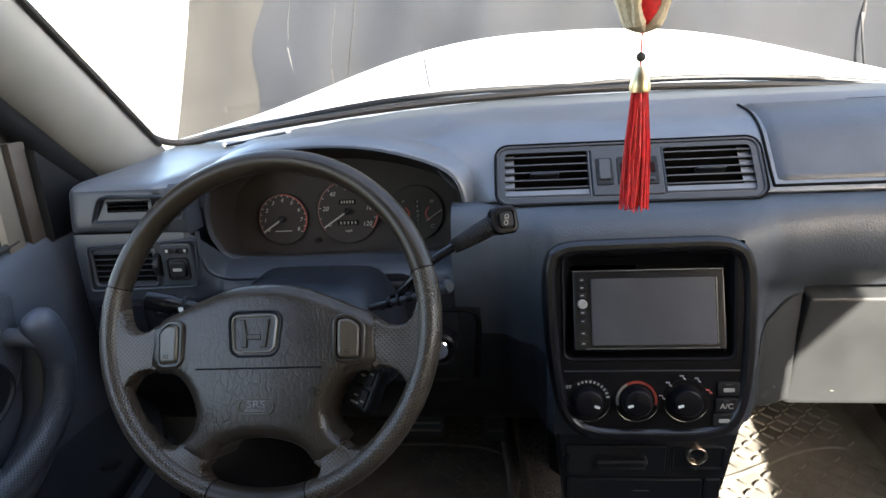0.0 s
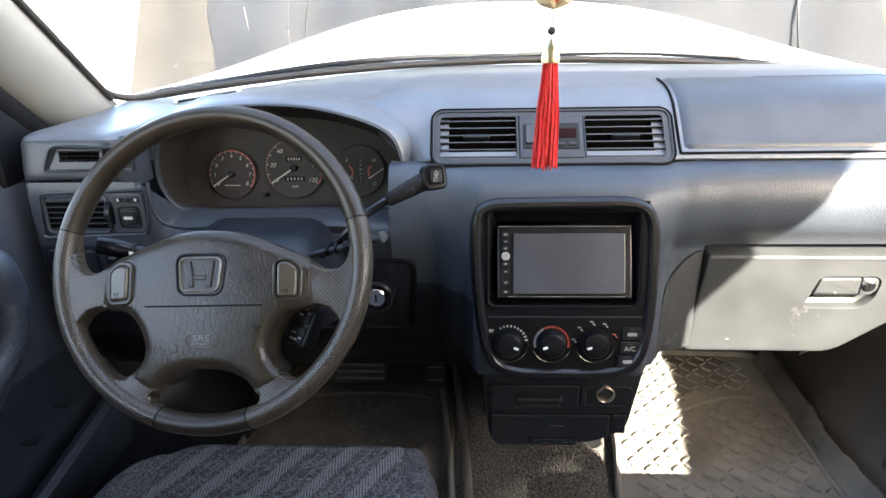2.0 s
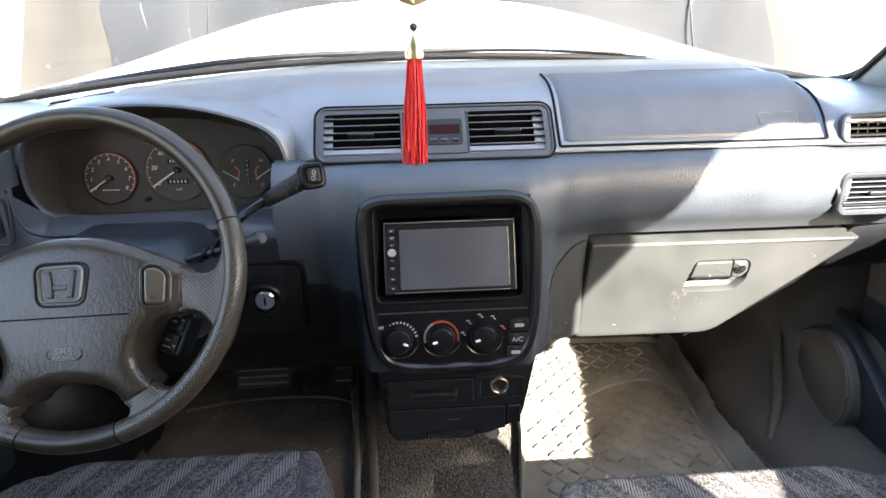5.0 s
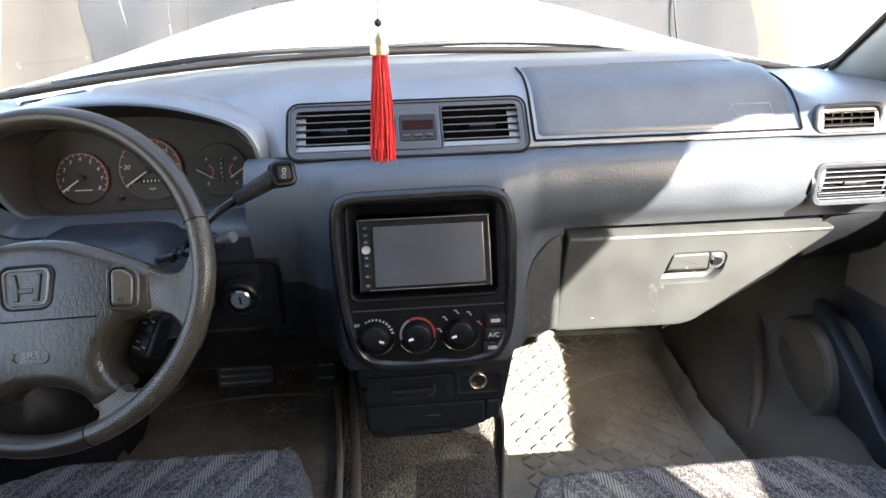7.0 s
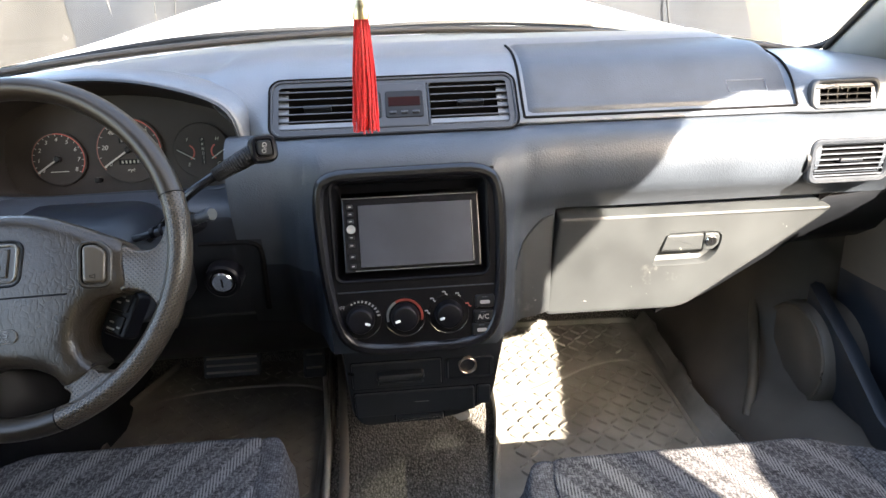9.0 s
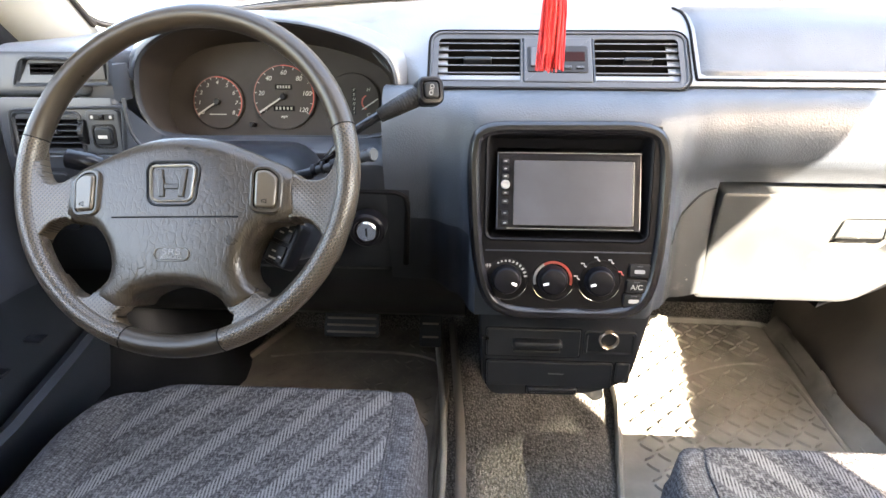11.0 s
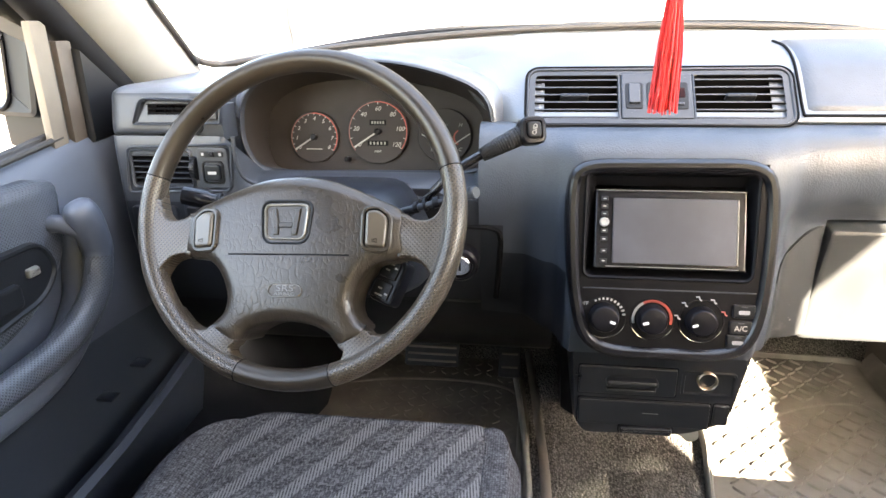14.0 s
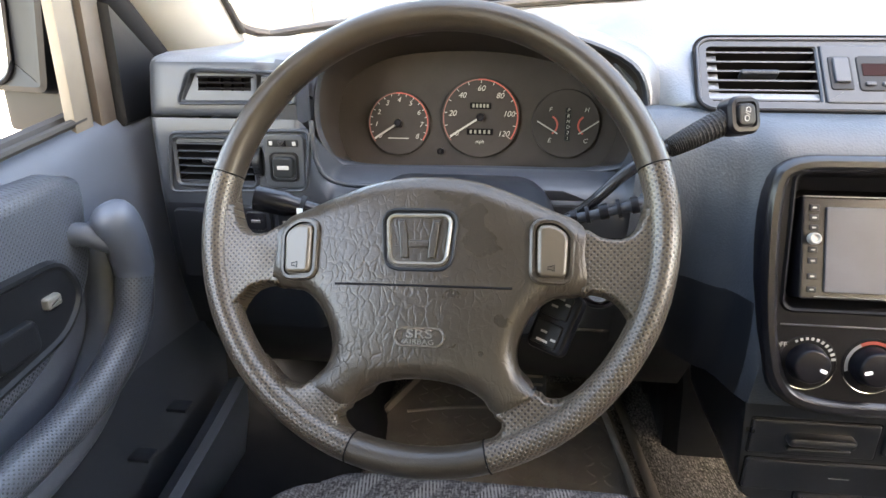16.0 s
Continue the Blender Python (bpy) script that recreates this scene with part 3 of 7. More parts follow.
# sides: sill to belt line, and the strip over the windows
# window edge out of view, shaped to place the sun patches inside
TOPLINE = [(-0.26, 1.738), (-0.20, 1.735), (-0.063, 1.731), (0.034, 1.736), (0.094, 1.726), (0.161, 1.697), (0.267, 1.647), (0.35, 1.594), (0.44, 1.526), (0.56, 1.420), (0.66, 1.372), (0.80, 1.305), (1.00, 1.225), (1.10, 1.185)]
for nm, x0, x1, belt_z in (("wall_left", -0.55, -0.51, 1.11), ("wall_right", 1.10, 1.14, 1.10)):
    bm = bmesh.new()
    box(bm, (x0, -1.6, FLOOR - 0.1), (x1, 1.5, belt_z))
    box(bm, (x0, -1.6, belt_z), (x1, -1.35, ROOF + 0.04))
    if x0 < 0:
        # unseen closed stretch, added to cut side light on the driver's side
        box(bm, (x0, -0.50, belt_z), (x1, -0.10, ROOF + 0.04))
        box(bm, (x0, -1.35, 1.62), (x1, -0.50, ROOF + 0.04))
    else:
        # unseen post and sloping edges, placed to trim the sun on the tunnel carpet
        box(bm, (x0, -0.30, belt_z), (x1, -0.26, ROOF + 0.04))
        loft(bm, [[(x0, y, z), (x1, y, z), (x1, y, ROOF + 0.04), (x0, y, ROOF + 0.04)] for y, z in ((-1.35, 1.72), (-0.80, 1.745), (-0.76, 1.745), (-0.46, 1.600), (-0.29, 1.520))], True, True, True)
        loft(bm, [[(x0, y, belt_z), (x1, y, belt_z), (x1, y, z), (x0, y, z)] for y, z in ((-0.26, 1.25), (-0.05, 1.268), (0.025, 1.259), (0.156, 1.234), (0.36, 1.196), (0.54, 1.165), (0.66, 1.148), (0.80, 1.13), (1.1, 1.11))], True, True, True)
    loft(bm, [[(x0, y, z), (x1, y, z), (x1, y, max(z + 0.10, ROOF + 0.04 - max(0, y - 0.30) * 0.72)), (x0, y, max(z + 0.10, ROOF + 0.04 - max(0, y - 0.30) * 0.72))] for y, z in TOPLINE], True, True, True)
    solid(nm, bm, M_SHELL, "grey trimmed side of the car with a window opening shaped for sunlight", "wall", "structure")

# unseen tinted panes behind the front seats, added to dim light from the rear
for nm, lo_, hi_ in (("window_1", (1.116, -1.36, 1.09), (1.121, -0.27, 1.75)), ("window_2", (-0.533, -1.36, 1.10), (-0.528, -0.49, 1.63)), ("window_3", (-0.39, -1.623, 1.14), (0.98, -1.618, 1.63))):
    bm = bmesh.new()
    box(bm, lo_, hi_)
    solid(nm, bm, M_TINT, "unseen dark pane behind the front seats, added to dim daylight", "window", "structure")

# windscreen
windscreen = thing("windscreen", "clear raked windscreen with a black rubber edge", "window", at=(XC, 1.2, 1.2))


def glass_pt(s, t):
    """s across from -1 to 1, t up from 0 to 1."""
    x = XC + 0.735 * s * (1 - 0.06 * t)
    zb = 1.262 - 0.060 * s * s
    yb = 1.20 - 0.02 * s * s
    return Vector((x, mix(yb, 0.53, t), mix(zb, 1.70, t)))


bm = bmesh.new()
loft(bm, [[glass_pt(s, t) for s in steps(-1, 1, 24)] for t in steps(0, 1.2, 8)], False)
ws = part("pane", bm, M_GLASS, windscreen)
ws.visible_shadow = False
bm = bmesh.new()
edge = [glass_pt(s, 0) for s in steps(-0.94, 0.94, 40)]
c1 = catmull([glass_pt(-1, 0.30), glass_pt(-1.0, 0.1), glass_pt(-0.985, 0.03), glass_pt(-0.94, 0.0)], 5)
c2 = catmull([glass_pt(0.94, 0.0), glass_pt(0.985, 0.03), glass_pt(1.0, 0.1), glass_pt(1, 0.30)], 5)
path = [glass_pt(-1, t) for t in (1, 0.8, 0.6, 0.45)] + c1 + edge[1:-1] + c2 + [glass_pt(1, t) for t in (0.45, 0.6, 0.8, 1)]
tube(bm, path, 0.0056, 8)
part("rubber_edge", bm, M_RUBBER, windscreen)
for s in (-1, 1):
    bm = bmesh.new()
    tube(bm, [glass_pt(s, t) + Vector((-s * 0.013, -0.012, 0.001)) for t in steps(0.02, 1.15, 16)], 0.0048, 8)
    part("rubber_edge", bm, M_RUBBER, windscreen)

# pillars
for s, nm in ((-1, "pillar_left"), (1, "pillar_right")):
    bm = bmesh.new()
    rings = []
    for t in steps(-0.10, 1.2, 18):
        a = glass_pt(s * 1.0, max(t, -0.1))
        if t < 0:
            a = glass_pt(s, 0) + (glass_pt(s, 0) - glass_pt(s, 0.1)) * (-t / 0.1) * 0.9
        b = a + Vector((s * 0.012, -0.035, 0.0))
        rings.append([a + Vector((-s * 0.004, 0.0, 0.004)), a + Vector((-s * 0.010, -0.02, -0.006)), a + Vector((s * 0.002, -0.06, -0.022)),
                      a + Vector((s * 0.03, -0.098, -0.034)), a + Vector((s * 0.07, -0.11, -0.036)), a + Vector((s * 0.075, -0.02, 0.0)), a + Vector((s * 0.03, 0.006, 0.008))])
    loft(bm, rings, True, True, True)
    solid(nm, bm, M_PILLAR, "grey moulded plastic trim on the windscreen pillar", "pillar", "structure", smooth=50)

# side kick panels and sills
for s, nm in ((-1, "kick_panel_left"), (1, "kick_panel_right")):
    bm = bmesh.new()
    rows = []
    for y in steps(-0.4, 1.46, 40):
        f = smooth01((y - 0.98) / 0.22)
        b = 0.03 * math.exp(-((y - 1.12) / 0.09) ** 2)
        rows.append([(XC + s * (0.575 - b - 0.02 * f), y, FLOOR - 0.005), (XC + s * (0.60 - b - 0.02 * f), y, FLOOR + 0.05), (XC + s * (0.66 - b - 0.02 * f), y, FLOOR + 0.075 + 0.05 * f),
                     (XC + s * (0.70 - 0.06 * f), y, FLOOR + 0.08 + 0.12 * f), (XC + s * (0.74 - 0.08 * f), y, FLOOR + 0.085 + 0.42 * f), (XC + s * 0.80, y, FLOOR + 0.09 + 0.44 * f)])
    loft(bm, rows, False)
    solid(nm, bm, M_DARK if s < 0 else M_KICK, "dark plastic sill and kick panel" if s < 0 else "brownish plastic sill and kick panel", "sill trim", "structure", smooth=60)
    bm = bmesh.new()
    pts = [glass_pt(s, max(t, 0)) + Vector((s * 0.052, -0.118, -0.046)) + (Vector((0, 0.07, -0.05)) * (-t / 0.1) if t < 0 else Vector((0, 0, 0))) for t in steps(-0.1, 1.15, 14)]
    tube(bm, pts, 0.023, 10)
    solid("door_seal_left" if s < 0 else "door_seal_right", bm, M_SEAL, "black rubber door seal along the pillar", "seal", "structure", smooth=60)

# upright edge of the passenger's door opening, seen past the footwell
bm = bmesh.new()
tube(bm, catmull([(0.962, 1.150, 0.80), (0.950, 1.130, 0.74), (0.925, 1.075, 0.70), (0.905, 1.030, 0.655), (0.885, 1.0, 0.60)], 6), 0.009, 10)
solid("door_seal_passenger", bm, M_TAUPE, "brownish rubber seal round the passenger door opening", "seal", "structure", smooth=60)


# ---- dashboard ----
dash = thing("dashboard", "blue-grey moulded vinyl dashboard, worn and dusty", "dashboard", at=(XC, 1.0, FLOOR))

TOPC = [(1.212, 1.2475), (1.14, 1.2425), (1.07, 1.237), (1.03, 1.231), (0.997, 1.216), (0.972, 1.192), (0.950, 1.168), (0.932, 1.150), (0.945, 1.146)]
TOPE = [(1.195, 1.208), (1.11, 1.201), (1.03, 1.198), (0.97, 1.197), (0.925, 1.196), (0.903, 1.190), (0.897, 1.175), (0.893, 1.150), (0.91, 1.146)]


TOPR = [(1.20, 1.214), (1.12, 1.210), (1.04, 1.208), (0.985, 1.205), (0.950, 1.199), (0.930, 1.190), (0.922, 1.175), (0.918, 1.152), (0.93, 1.146)]
TOPL = TOPE[:7] + [(0.891, 1.140), (0.905, 1.134)]


def far(x):
    s = (x - XC) / 0.735
    return 1.212 - 0.02 * s * s, 1.249 - 0.06 * s * s


def hood_line(zh, x):
    yf, zf = far(x)
    zh -= 0.012
    return [(yf, zf), (1.13, min(zf - 0.002, 1.240)), (1.06, min(zh + 0.010, zf)), (1.00, zh + 0.008), (0.985, zh + 0.004), (0.980, zh + 0.001), (0.975, zh - 0.003), (0.974, zh - 0.006), (0.976, zh - 0.008)]


def hood_right(zh, x):
    """The same where the hood falls away beside the centre vents."""
    yf, zf = far(x)
    low = [(yf, zf), (1.13, 1.240), (1.07, 1.237), (1.028, 1.229), (0.995, 1.213), (0.974, max(zh + 0.006, 1.190)), (0.966, max(zh - 0.004, 1.172)), (0.962, zh - 0.010), (0.970, zh - 0.014)]
    k = smooth01((1.232 - zh) / 0.04)
    return [(mix(a[0], b[0], k), mix(a[1], b[1], k)) for a, b in zip(hood_line(zh, x), low)]


def flat(ps):
    return [c for p in ps for c in p]


UP = [(-0.437, flat([(y + 0.035, z - 0.012) for y, z in TOPL])), (-0.412, flat(TOPL)), (-0.30, flat(TOPL)), (-0.262, flat(hood_line(1.192, -0.262))), (-0.235, flat(hood_line(1.212, -0.235))), (-0.19, flat(hood_line(1.229, -0.19))),
      (-0.10, flat(hood_line(1.236, -0.10))), (-0.014, flat(hood_right(1.228, -0.014))), (0.04, flat(hood_right(1.207, 0.04))), (0.070, flat(hood_right(1.178, 0.070))), (0.088, flat(hood_right(1.150, 0.088))), (0.125, flat(TOPC)),
      (0.81, flat(TOPC)), (0.855, flat(TOPR)), (1.005, flat(TOPR)), (1.03, flat([(y + 0.035, z - 0.012) for y, z in TOPR]))]
VENT_C = (0.288, 0.952, 1.176)


def upper(x, n=5, off=0.0):
    f = between(UP, x)
    pts = catmull([(x, f[2 * i], f[2 * i + 1]) for i in range(9)], n)
    crown = 0.016 * (1 - min(1, abs(x - XC) / 0.6) ** 2)
    out = []
    for p in pts:
        k = smooth01((p.y - 1.08) / 0.1)
        out.append(Vector((p.x, p.y, p.z + crown * k * 0.4)))
    if off:
        q = []
        for i, p in enumerate(out):
            d = (out[min(i + 1, len(out) - 1)] - out[max(i - 1, 0)])
            nrm = Vector((0, d.z, -d.y)).normalized()
            if nrm.z < -0.2:
                nrm = -nrm
            q.append(p + nrm * off * (1 if nrm.y < 0.5 else -1))
        out = q
    return out


def cut(bm, test):
    fs = [f for f in bm.faces if test(f.calc_center_median())]
    bmesh.ops.delete(bm, geom=fs, context="FACES")


bm = bmesh.new()
loft(bm, [upper(x) for x in steps(-0.437, 1.03, 160)], False)
cut(bm, lambda c: 0.150 < c.x < 0.425 and 0.94 < c.y < 0.985 and c.z < 1.205)
cut(bm, lambda c: (-0.362 < c.x < -0.308 or 0.852 < c.x < 0.932) and c.y < 0.94 and 1.157 < c.z < 1.177)
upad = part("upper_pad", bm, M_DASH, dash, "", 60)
# paler far band: the glare below the windscreen is put into its colour
two_tone(upad, M_PALE, lambda c: c.y > 1.135)
# left front face: its dimmer light is put into a darker colour
two_tone(upad, M_DASH2, lambda c: c.x < -0.255 and c.z < 1.188 and c.y < 0.96)

# the passenger's airbag cover
bm = bmesh.new()
rows = []
for x in steps(0.462, 0.828, 40):
    p = upper(x, 5, 0.004)
    e = min(1, (x - 0.462) / 0.006, (0.828 - x) / 0.006)
    j0 = 9 + int(round(5 * smooth01((x - 0.77) / 0.058)))
    seg = catmull(p[j0:33], 1)
    base = catmull(upper(x, 5, -0.002)[j0:33], 1)
    m = 30
    row = []
    for k in range(m + 1):
        t = k / m * (len(seg) - 1)
        i = min(int(t), len(seg) - 2)
        a, b = seg[i].lerp(seg[i + 1], t - i), base[i].lerp(base[i + 1], t - i)
        ee = min(e, min(1, k / 1.0, (m - k) / 1.0))
        row.append(b.lerp(a, ee))
    rows.append(row)
loft(bm, rows, False)
airbag = part("airbag_cover", bm, M_AIRBAG, dash, "smooth padded airbag cover", 60)
bm = bmesh.new()
tube(bm, [upper(x, 5, 0.0042)[26] for x in steps(0.745, 0.80, 8)] + [upper(x, 5, 0.0042)[29] for x in steps(0.80, 0.745, 8)], 0.0007, 5, closed=True)
part("moulded_mark", bm, M_DASH, airbag)
bm = bmesh.new()
g = upper(0.4585, 5, 0.0012)
tube(bm, g[9:34], 0.0018, 6)
g2 = [upper(x, 5, 0.0010)[33] for x in steps(0.4585, 0.831, 30)]
tube(bm, g2, 0.0018, 6)
g3 = [upper(x, 5, 0.0012)[9 + int(round(5 * smooth01((x - 0.77) / 0.058)))] for x in steps(0.60, 0.829, 24)]
tube(bm, catmull(g3[::4] + g3[-1:], 4) + upper(0.831, 5, 0.0012)[15:34], 0.0018, 6)
part("groove", bm, M_VOID, dash)

# lower pad, which swells into the centre console
LZ = [1.146, 1.138, 1.118, 1.09, 1.06, 1.03, 0.99, 0.95, 0.91, 0.872]
LC = [0.930, 0.898, 0.876, 0.868, 0.861, 0.853, 0.843, 0.836, 0.836, 0.846]
LP = [0.930, 0.909, 0.897, 0.894, 0.903, 0.930, 0.934, 0.934, 0.934, 0.936]
LL = [0.930, 0.916, 0.903, 0.898, 0.900, 0.907, 0.918, 0.930, 0.944, 0.960]


def blend(a, b, t):
    return [mix(p, q, t) for p, q in zip(a, b)]


LOW = [(0.07, LL), (0.125, blend(LL, LC, 0.06)), (0.165, blend(LL, LC, 0.45)), (0.190, LC), (0.405, LC), (0.425, blend(LC, LP, 0.30)), (0.455, blend(LC, LP, 0.75)), (0.52, LP), (1.03, LP)]


def low_y(x, z):
    f = between(LOW, x)
    for i in range(len(LZ) - 1):
        if z >= LZ[i + 1]:
            t = (LZ[i] - z) / (LZ[i] - LZ[i + 1])
            return mix(f[i], f[i + 1], t)
    return f[-1]


bm = bmesh.new()
rows = []
for x in steps(0.07, 1.03, 120):
    f = between(LOW, x)
    rows.append([(x, 0.95, 1.1465)] + [(p.x, p.y, p.z) for p in catmull([(x, y, z) for y, z in zip(f, LZ)], 3)] + [(x, 0.97, 0.872)])
loft(bm, rows, False)
cut(bm, lambda c: 0.195 < c.x < 0.405 and 0.972 < c.z < 1.106)
cut(bm, lambda c: 0.855 < c.x < 0.945 and 1.066 < c.z < 1.105 and c.y < 0.91)
cut(bm, lambda c: 0.50 < c.x and c.z < 1.026)
lowpad = part("lower_pad", bm, M_DASHSHADE, dash, "", 60)


def vent(name, m, w, h, n, parent, frame_w=0.010, tab=True, r=0.010, deep=0.03, vanes=0, blade=None):
    """An air vent: a rounded frame, a dark box behind it and level slats."""
    bm = bmesh.new()
    o, i = rr(w + 2 * frame_w, h + 2 * frame_w, r + frame_w * 0.6), rr(w, h, r)
    stack(bm, m, [(inset(o, -0.002), -0.006), (inset(o, -0.0005), 0.001), (inset(o, 0.0015), 0.003), (inset(i, -0.0025), 0.0025), (i, 0.0), (i, -deep)], False, False)
    fr = part(name, bm, M_TRIM, parent, "grey vent frame")
    # behind the front edges, walls and slats are blackened for the shade inside
    inner = m.inverted()
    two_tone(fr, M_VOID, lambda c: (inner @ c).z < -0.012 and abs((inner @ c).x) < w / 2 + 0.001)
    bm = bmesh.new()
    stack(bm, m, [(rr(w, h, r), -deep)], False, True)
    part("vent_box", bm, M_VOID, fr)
    for k in range(n):
        v = -h / 2 + h * (k + 0.5) / n
        bm = bmesh.new()
        t = m @ Matrix.Translation((0, v, -0.0075)) @ Matrix.Rotation(radians(6), 4, "X")
        box(bm, (-w / 2 + 0.001, -0.0009, -0.012), (w / 2 - 0.001, 0.0009, 0.008), 0.0, t)
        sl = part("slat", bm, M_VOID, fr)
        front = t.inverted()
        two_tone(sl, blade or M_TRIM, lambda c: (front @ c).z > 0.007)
    for k in range(vanes):
        u = -w / 2 + w * (k + 1) / (vanes + 1)
        bm = bmesh.new()
        box(bm, (u - 0.0008, -h / 2, -0.028), (u + 0.0008, h / 2, -0.014), 0.0, m)
        part("vane", bm, M_BLACK, fr)
    if tab:
        bm = bmesh.new()
        plate(bm, m @ Matrix.Translation((0, h * 0.03, 0)), rr(w * 0.33, 0.0055, 0.002), -0.006, 0.004, 0.0015)
        part("tab", bm, M_COLUMN, fr)
    return fr


# centre vents, clock and hazard switch in one framed panel
MV = plane_at(VENT_C, 40)
bm = bmesh.new()
o = rr(0.322, 0.084, 0.016)
stack(bm, MV, [(inset(o, -0.002), -0.010), (o, 0.004), (inset(o, 0.0015), 0.0052), (inset(o, 0.003), 0.0050), (inset(o, 0.004), 0.003), (rr(0.300, 0.064, 0.006), 0.003)], False, False)
cpanel = part("vent_panel", bm, M_TRIM, dash, "grey framed panel with two vents")
bm = bmesh.new()
tube(bm, [MV @ Vector((x, z, 0.0045)) for x, z in inset(o, -0.0012)], 0.0013, 6, closed=True)
part("panel_gap", bm, M_VOID, cpanel)
for du in (-0.1005, 0.1005):
    vent("vent", MV @ Matrix.Translation((du, 0, 0)), 0.108, 0.066, 6, cpanel, 0.002, r=0.004)
bm = bmesh.new()
plate(bm, MV, rr(0.086, 0.066, 0.002), -0.004, 0.0045, 0.0015)
part("middle_plate", bm, M_TRIM, cpanel)
bm = bmesh.new()
plate(bm, MV @ Matrix.Translation((-0.0275, 0, 0.0045)), rr(0.021, 0.038, 0.003), -0.002, 0.0012, 0.001)
sw = part("hazard_switch", bm, M_DARK, cpanel)
bm = bmesh.new()
plate(bm, MV @ Matrix.Translation((-0.0275, 0.002, 0.0055)), rr(0.014, 0.028, 0.002), -0.002, 0.003, 0.001)
part("rocker", bm, M_DASH2, sw)
bm = bmesh.new()
plate(bm, MV @ Matrix.Translation((0.0125, 0, 0.0045)), rr(0.050, 0.040, 0.004), -0.002, 0.0012, 0.001)
clock = part("clock", bm, M_DARK, cpanel)
bm = bmesh.new()
plate(bm, MV @ Matrix.Translation((0.0125, 0.0035, 0.0055)), rr(0.042, 0.014, 0.0015), -0.001, 0.0008, 0.0005)
part("display", bm, M_CLOCK, clock, "dark clock display")
for du in (-0.003, 0.012, 0.027):
    bm = bmesh.new()
    plate(bm, MV @ Matrix.Translation((du, -0.013, 0.0055)), rr(0.009, 0.004, 0.001), -0.001, 0.0025, 0.0008)
    part("button", bm, M_TRIM, clock)

# ---- radio and heater console ----
MB = plane_at((0.302, 0.848, 0.99), 11)


BEZ = [(-0.070, -0.112), (0.062, -0.112), (0.100, -0.098), (0.115, -0.035), (0.117, 0.103), (0.092, 0.127), (-0.107, 0.125), (-0.124, 0.101), (-0.119, -0.02), (-0.104, -0.092)]
BR = [0.03, 0.03, 0.03, 0.06, 0.05, 0.03, 0.03, 0.05, 0.06, 0.03]


def bez(d):
    return rpoly(inset(BEZ, d), BR, 4)


bm = bmesh.new()
stack(bm, MB, [(bez(-0.004), -0.03), (bez(-0.001), 0.005), (bez(0.001), 0.009), (bez(0.004), 0.0112), (bez(0.009), 0.0112), (bez(0.0125), 0.0090), (bez(0.0145), 0.0055)], False, False)
console = part("console_surround", bm, M_GLOSS, dash, "glossy black rounded surround")
# face plate of the console with the radio's recess
bm = bmesh.new()
rec_o = rr(0.198, 0.130, 0.012, -0.004, 0.049, 9)
outer = bez(0.013)


def ring_between(bm, m, a, wa, b, wb):
    """Fill between two outlines of different counts round one middle."""
    ca = Vector((0, 0.057))

    def sample(o, k):
        out = []
        for i in range(k):
            ang = 2 * math.pi * i / k
            d = Vector((math.cos(ang), math.sin(ang)))
            best = None
            for j in range(len(o)):
                p, q = Vector(o[j]) - ca, Vector(o[(j + 1) % len(o)]) - ca
                e = q - p
                den = d.x * e.y - d.y * e.x
                if abs(den) < 1e-12:
                    continue
                t = (p.x * e.y - p.y * e.x) / den
                s = (p.x * d.y - p.y * d.x) / den
                if t > 0 and -1e-6 <= s <= 1 + 1e-6:
                    best = t if best is None else max(best, t)
            out.append(ca + d * best)
        return out
    sa, sb = sample(a, 96), sample(b, 96)
    loft(bm, [[m @ Vector((p.x, p.y, wa)) for p in sa], [m @ Vector((p.x, p.y, wb)) for p in sb]])


ring_between(bm, MB, outer, 0.006, rec_o, 0.006)
ro = rr(0.190, 0.122, 0.009, -0.004, 0.049, 9)
ri = rr(0.174, 0.099, 0.004, -0.0025, 0.045, 9)
stack(bm, MB, [(rec_o, 0.006), (inset(rec_o, 0.002), 0.0085), (ro, 0.007), (inset(ro, 0.003), -0.004), (ri, -0.016)], False, False)
part("console_face", bm, M_FACE, console, "matt black console face")
radio = thing("car_radio", "black double-height touchscreen car stereo, switched off", "car stereo", at=(0.300, 0.87, 0.99))
MR = plane_at((0.2995, 0.8535, 1.0335), 20)
bm = bmesh.new()
plate(bm, MR, rr(0.172, 0.094, 0.003), -0.10, 0.0, 0.002)
part("case", bm, M_GLOSS, radio)
bm = bmesh.new()
plate(bm, MR @ Matrix.Translation((0.0045, -0.0015, 0)), rr(0.140, 0.077, 0.0015), -0.002, 0.0022, 0.0008)
part("screen", bm, M_SCREEN, radio, "dusty dark touchscreen")
for w_, h_, u, v in ((0.170, 0.0012, 0, 0.0462), (0.0010, 0.076, 0.0760, -0.001), (0.150, 0.0009, 0.002, -0.0442)):
    bm = bmesh.new()
    plate(bm, MR @ Matrix.Translation((u, v, 0)), rr(w_, h_, 0.0004), -0.001, 0.0014, 0.0004)
    part("rim", bm, M_EMBLEM, radio)
bm = bmesh.new()
stack(bm, MR @ Matrix.Translation((-0.0755, 0.008, 0)), [(circ(0.0055, 24), -0.001), (circ(0.0053, 24), 0.005), (circ(0.0046, 24), 0.0066), (circ(0.0036, 24), 0.0066), (circ(0.0032, 24), 0.0045)], True, True)
part("volume_knob", bm, M_GREYPRINT, radio, "pale volume knob")
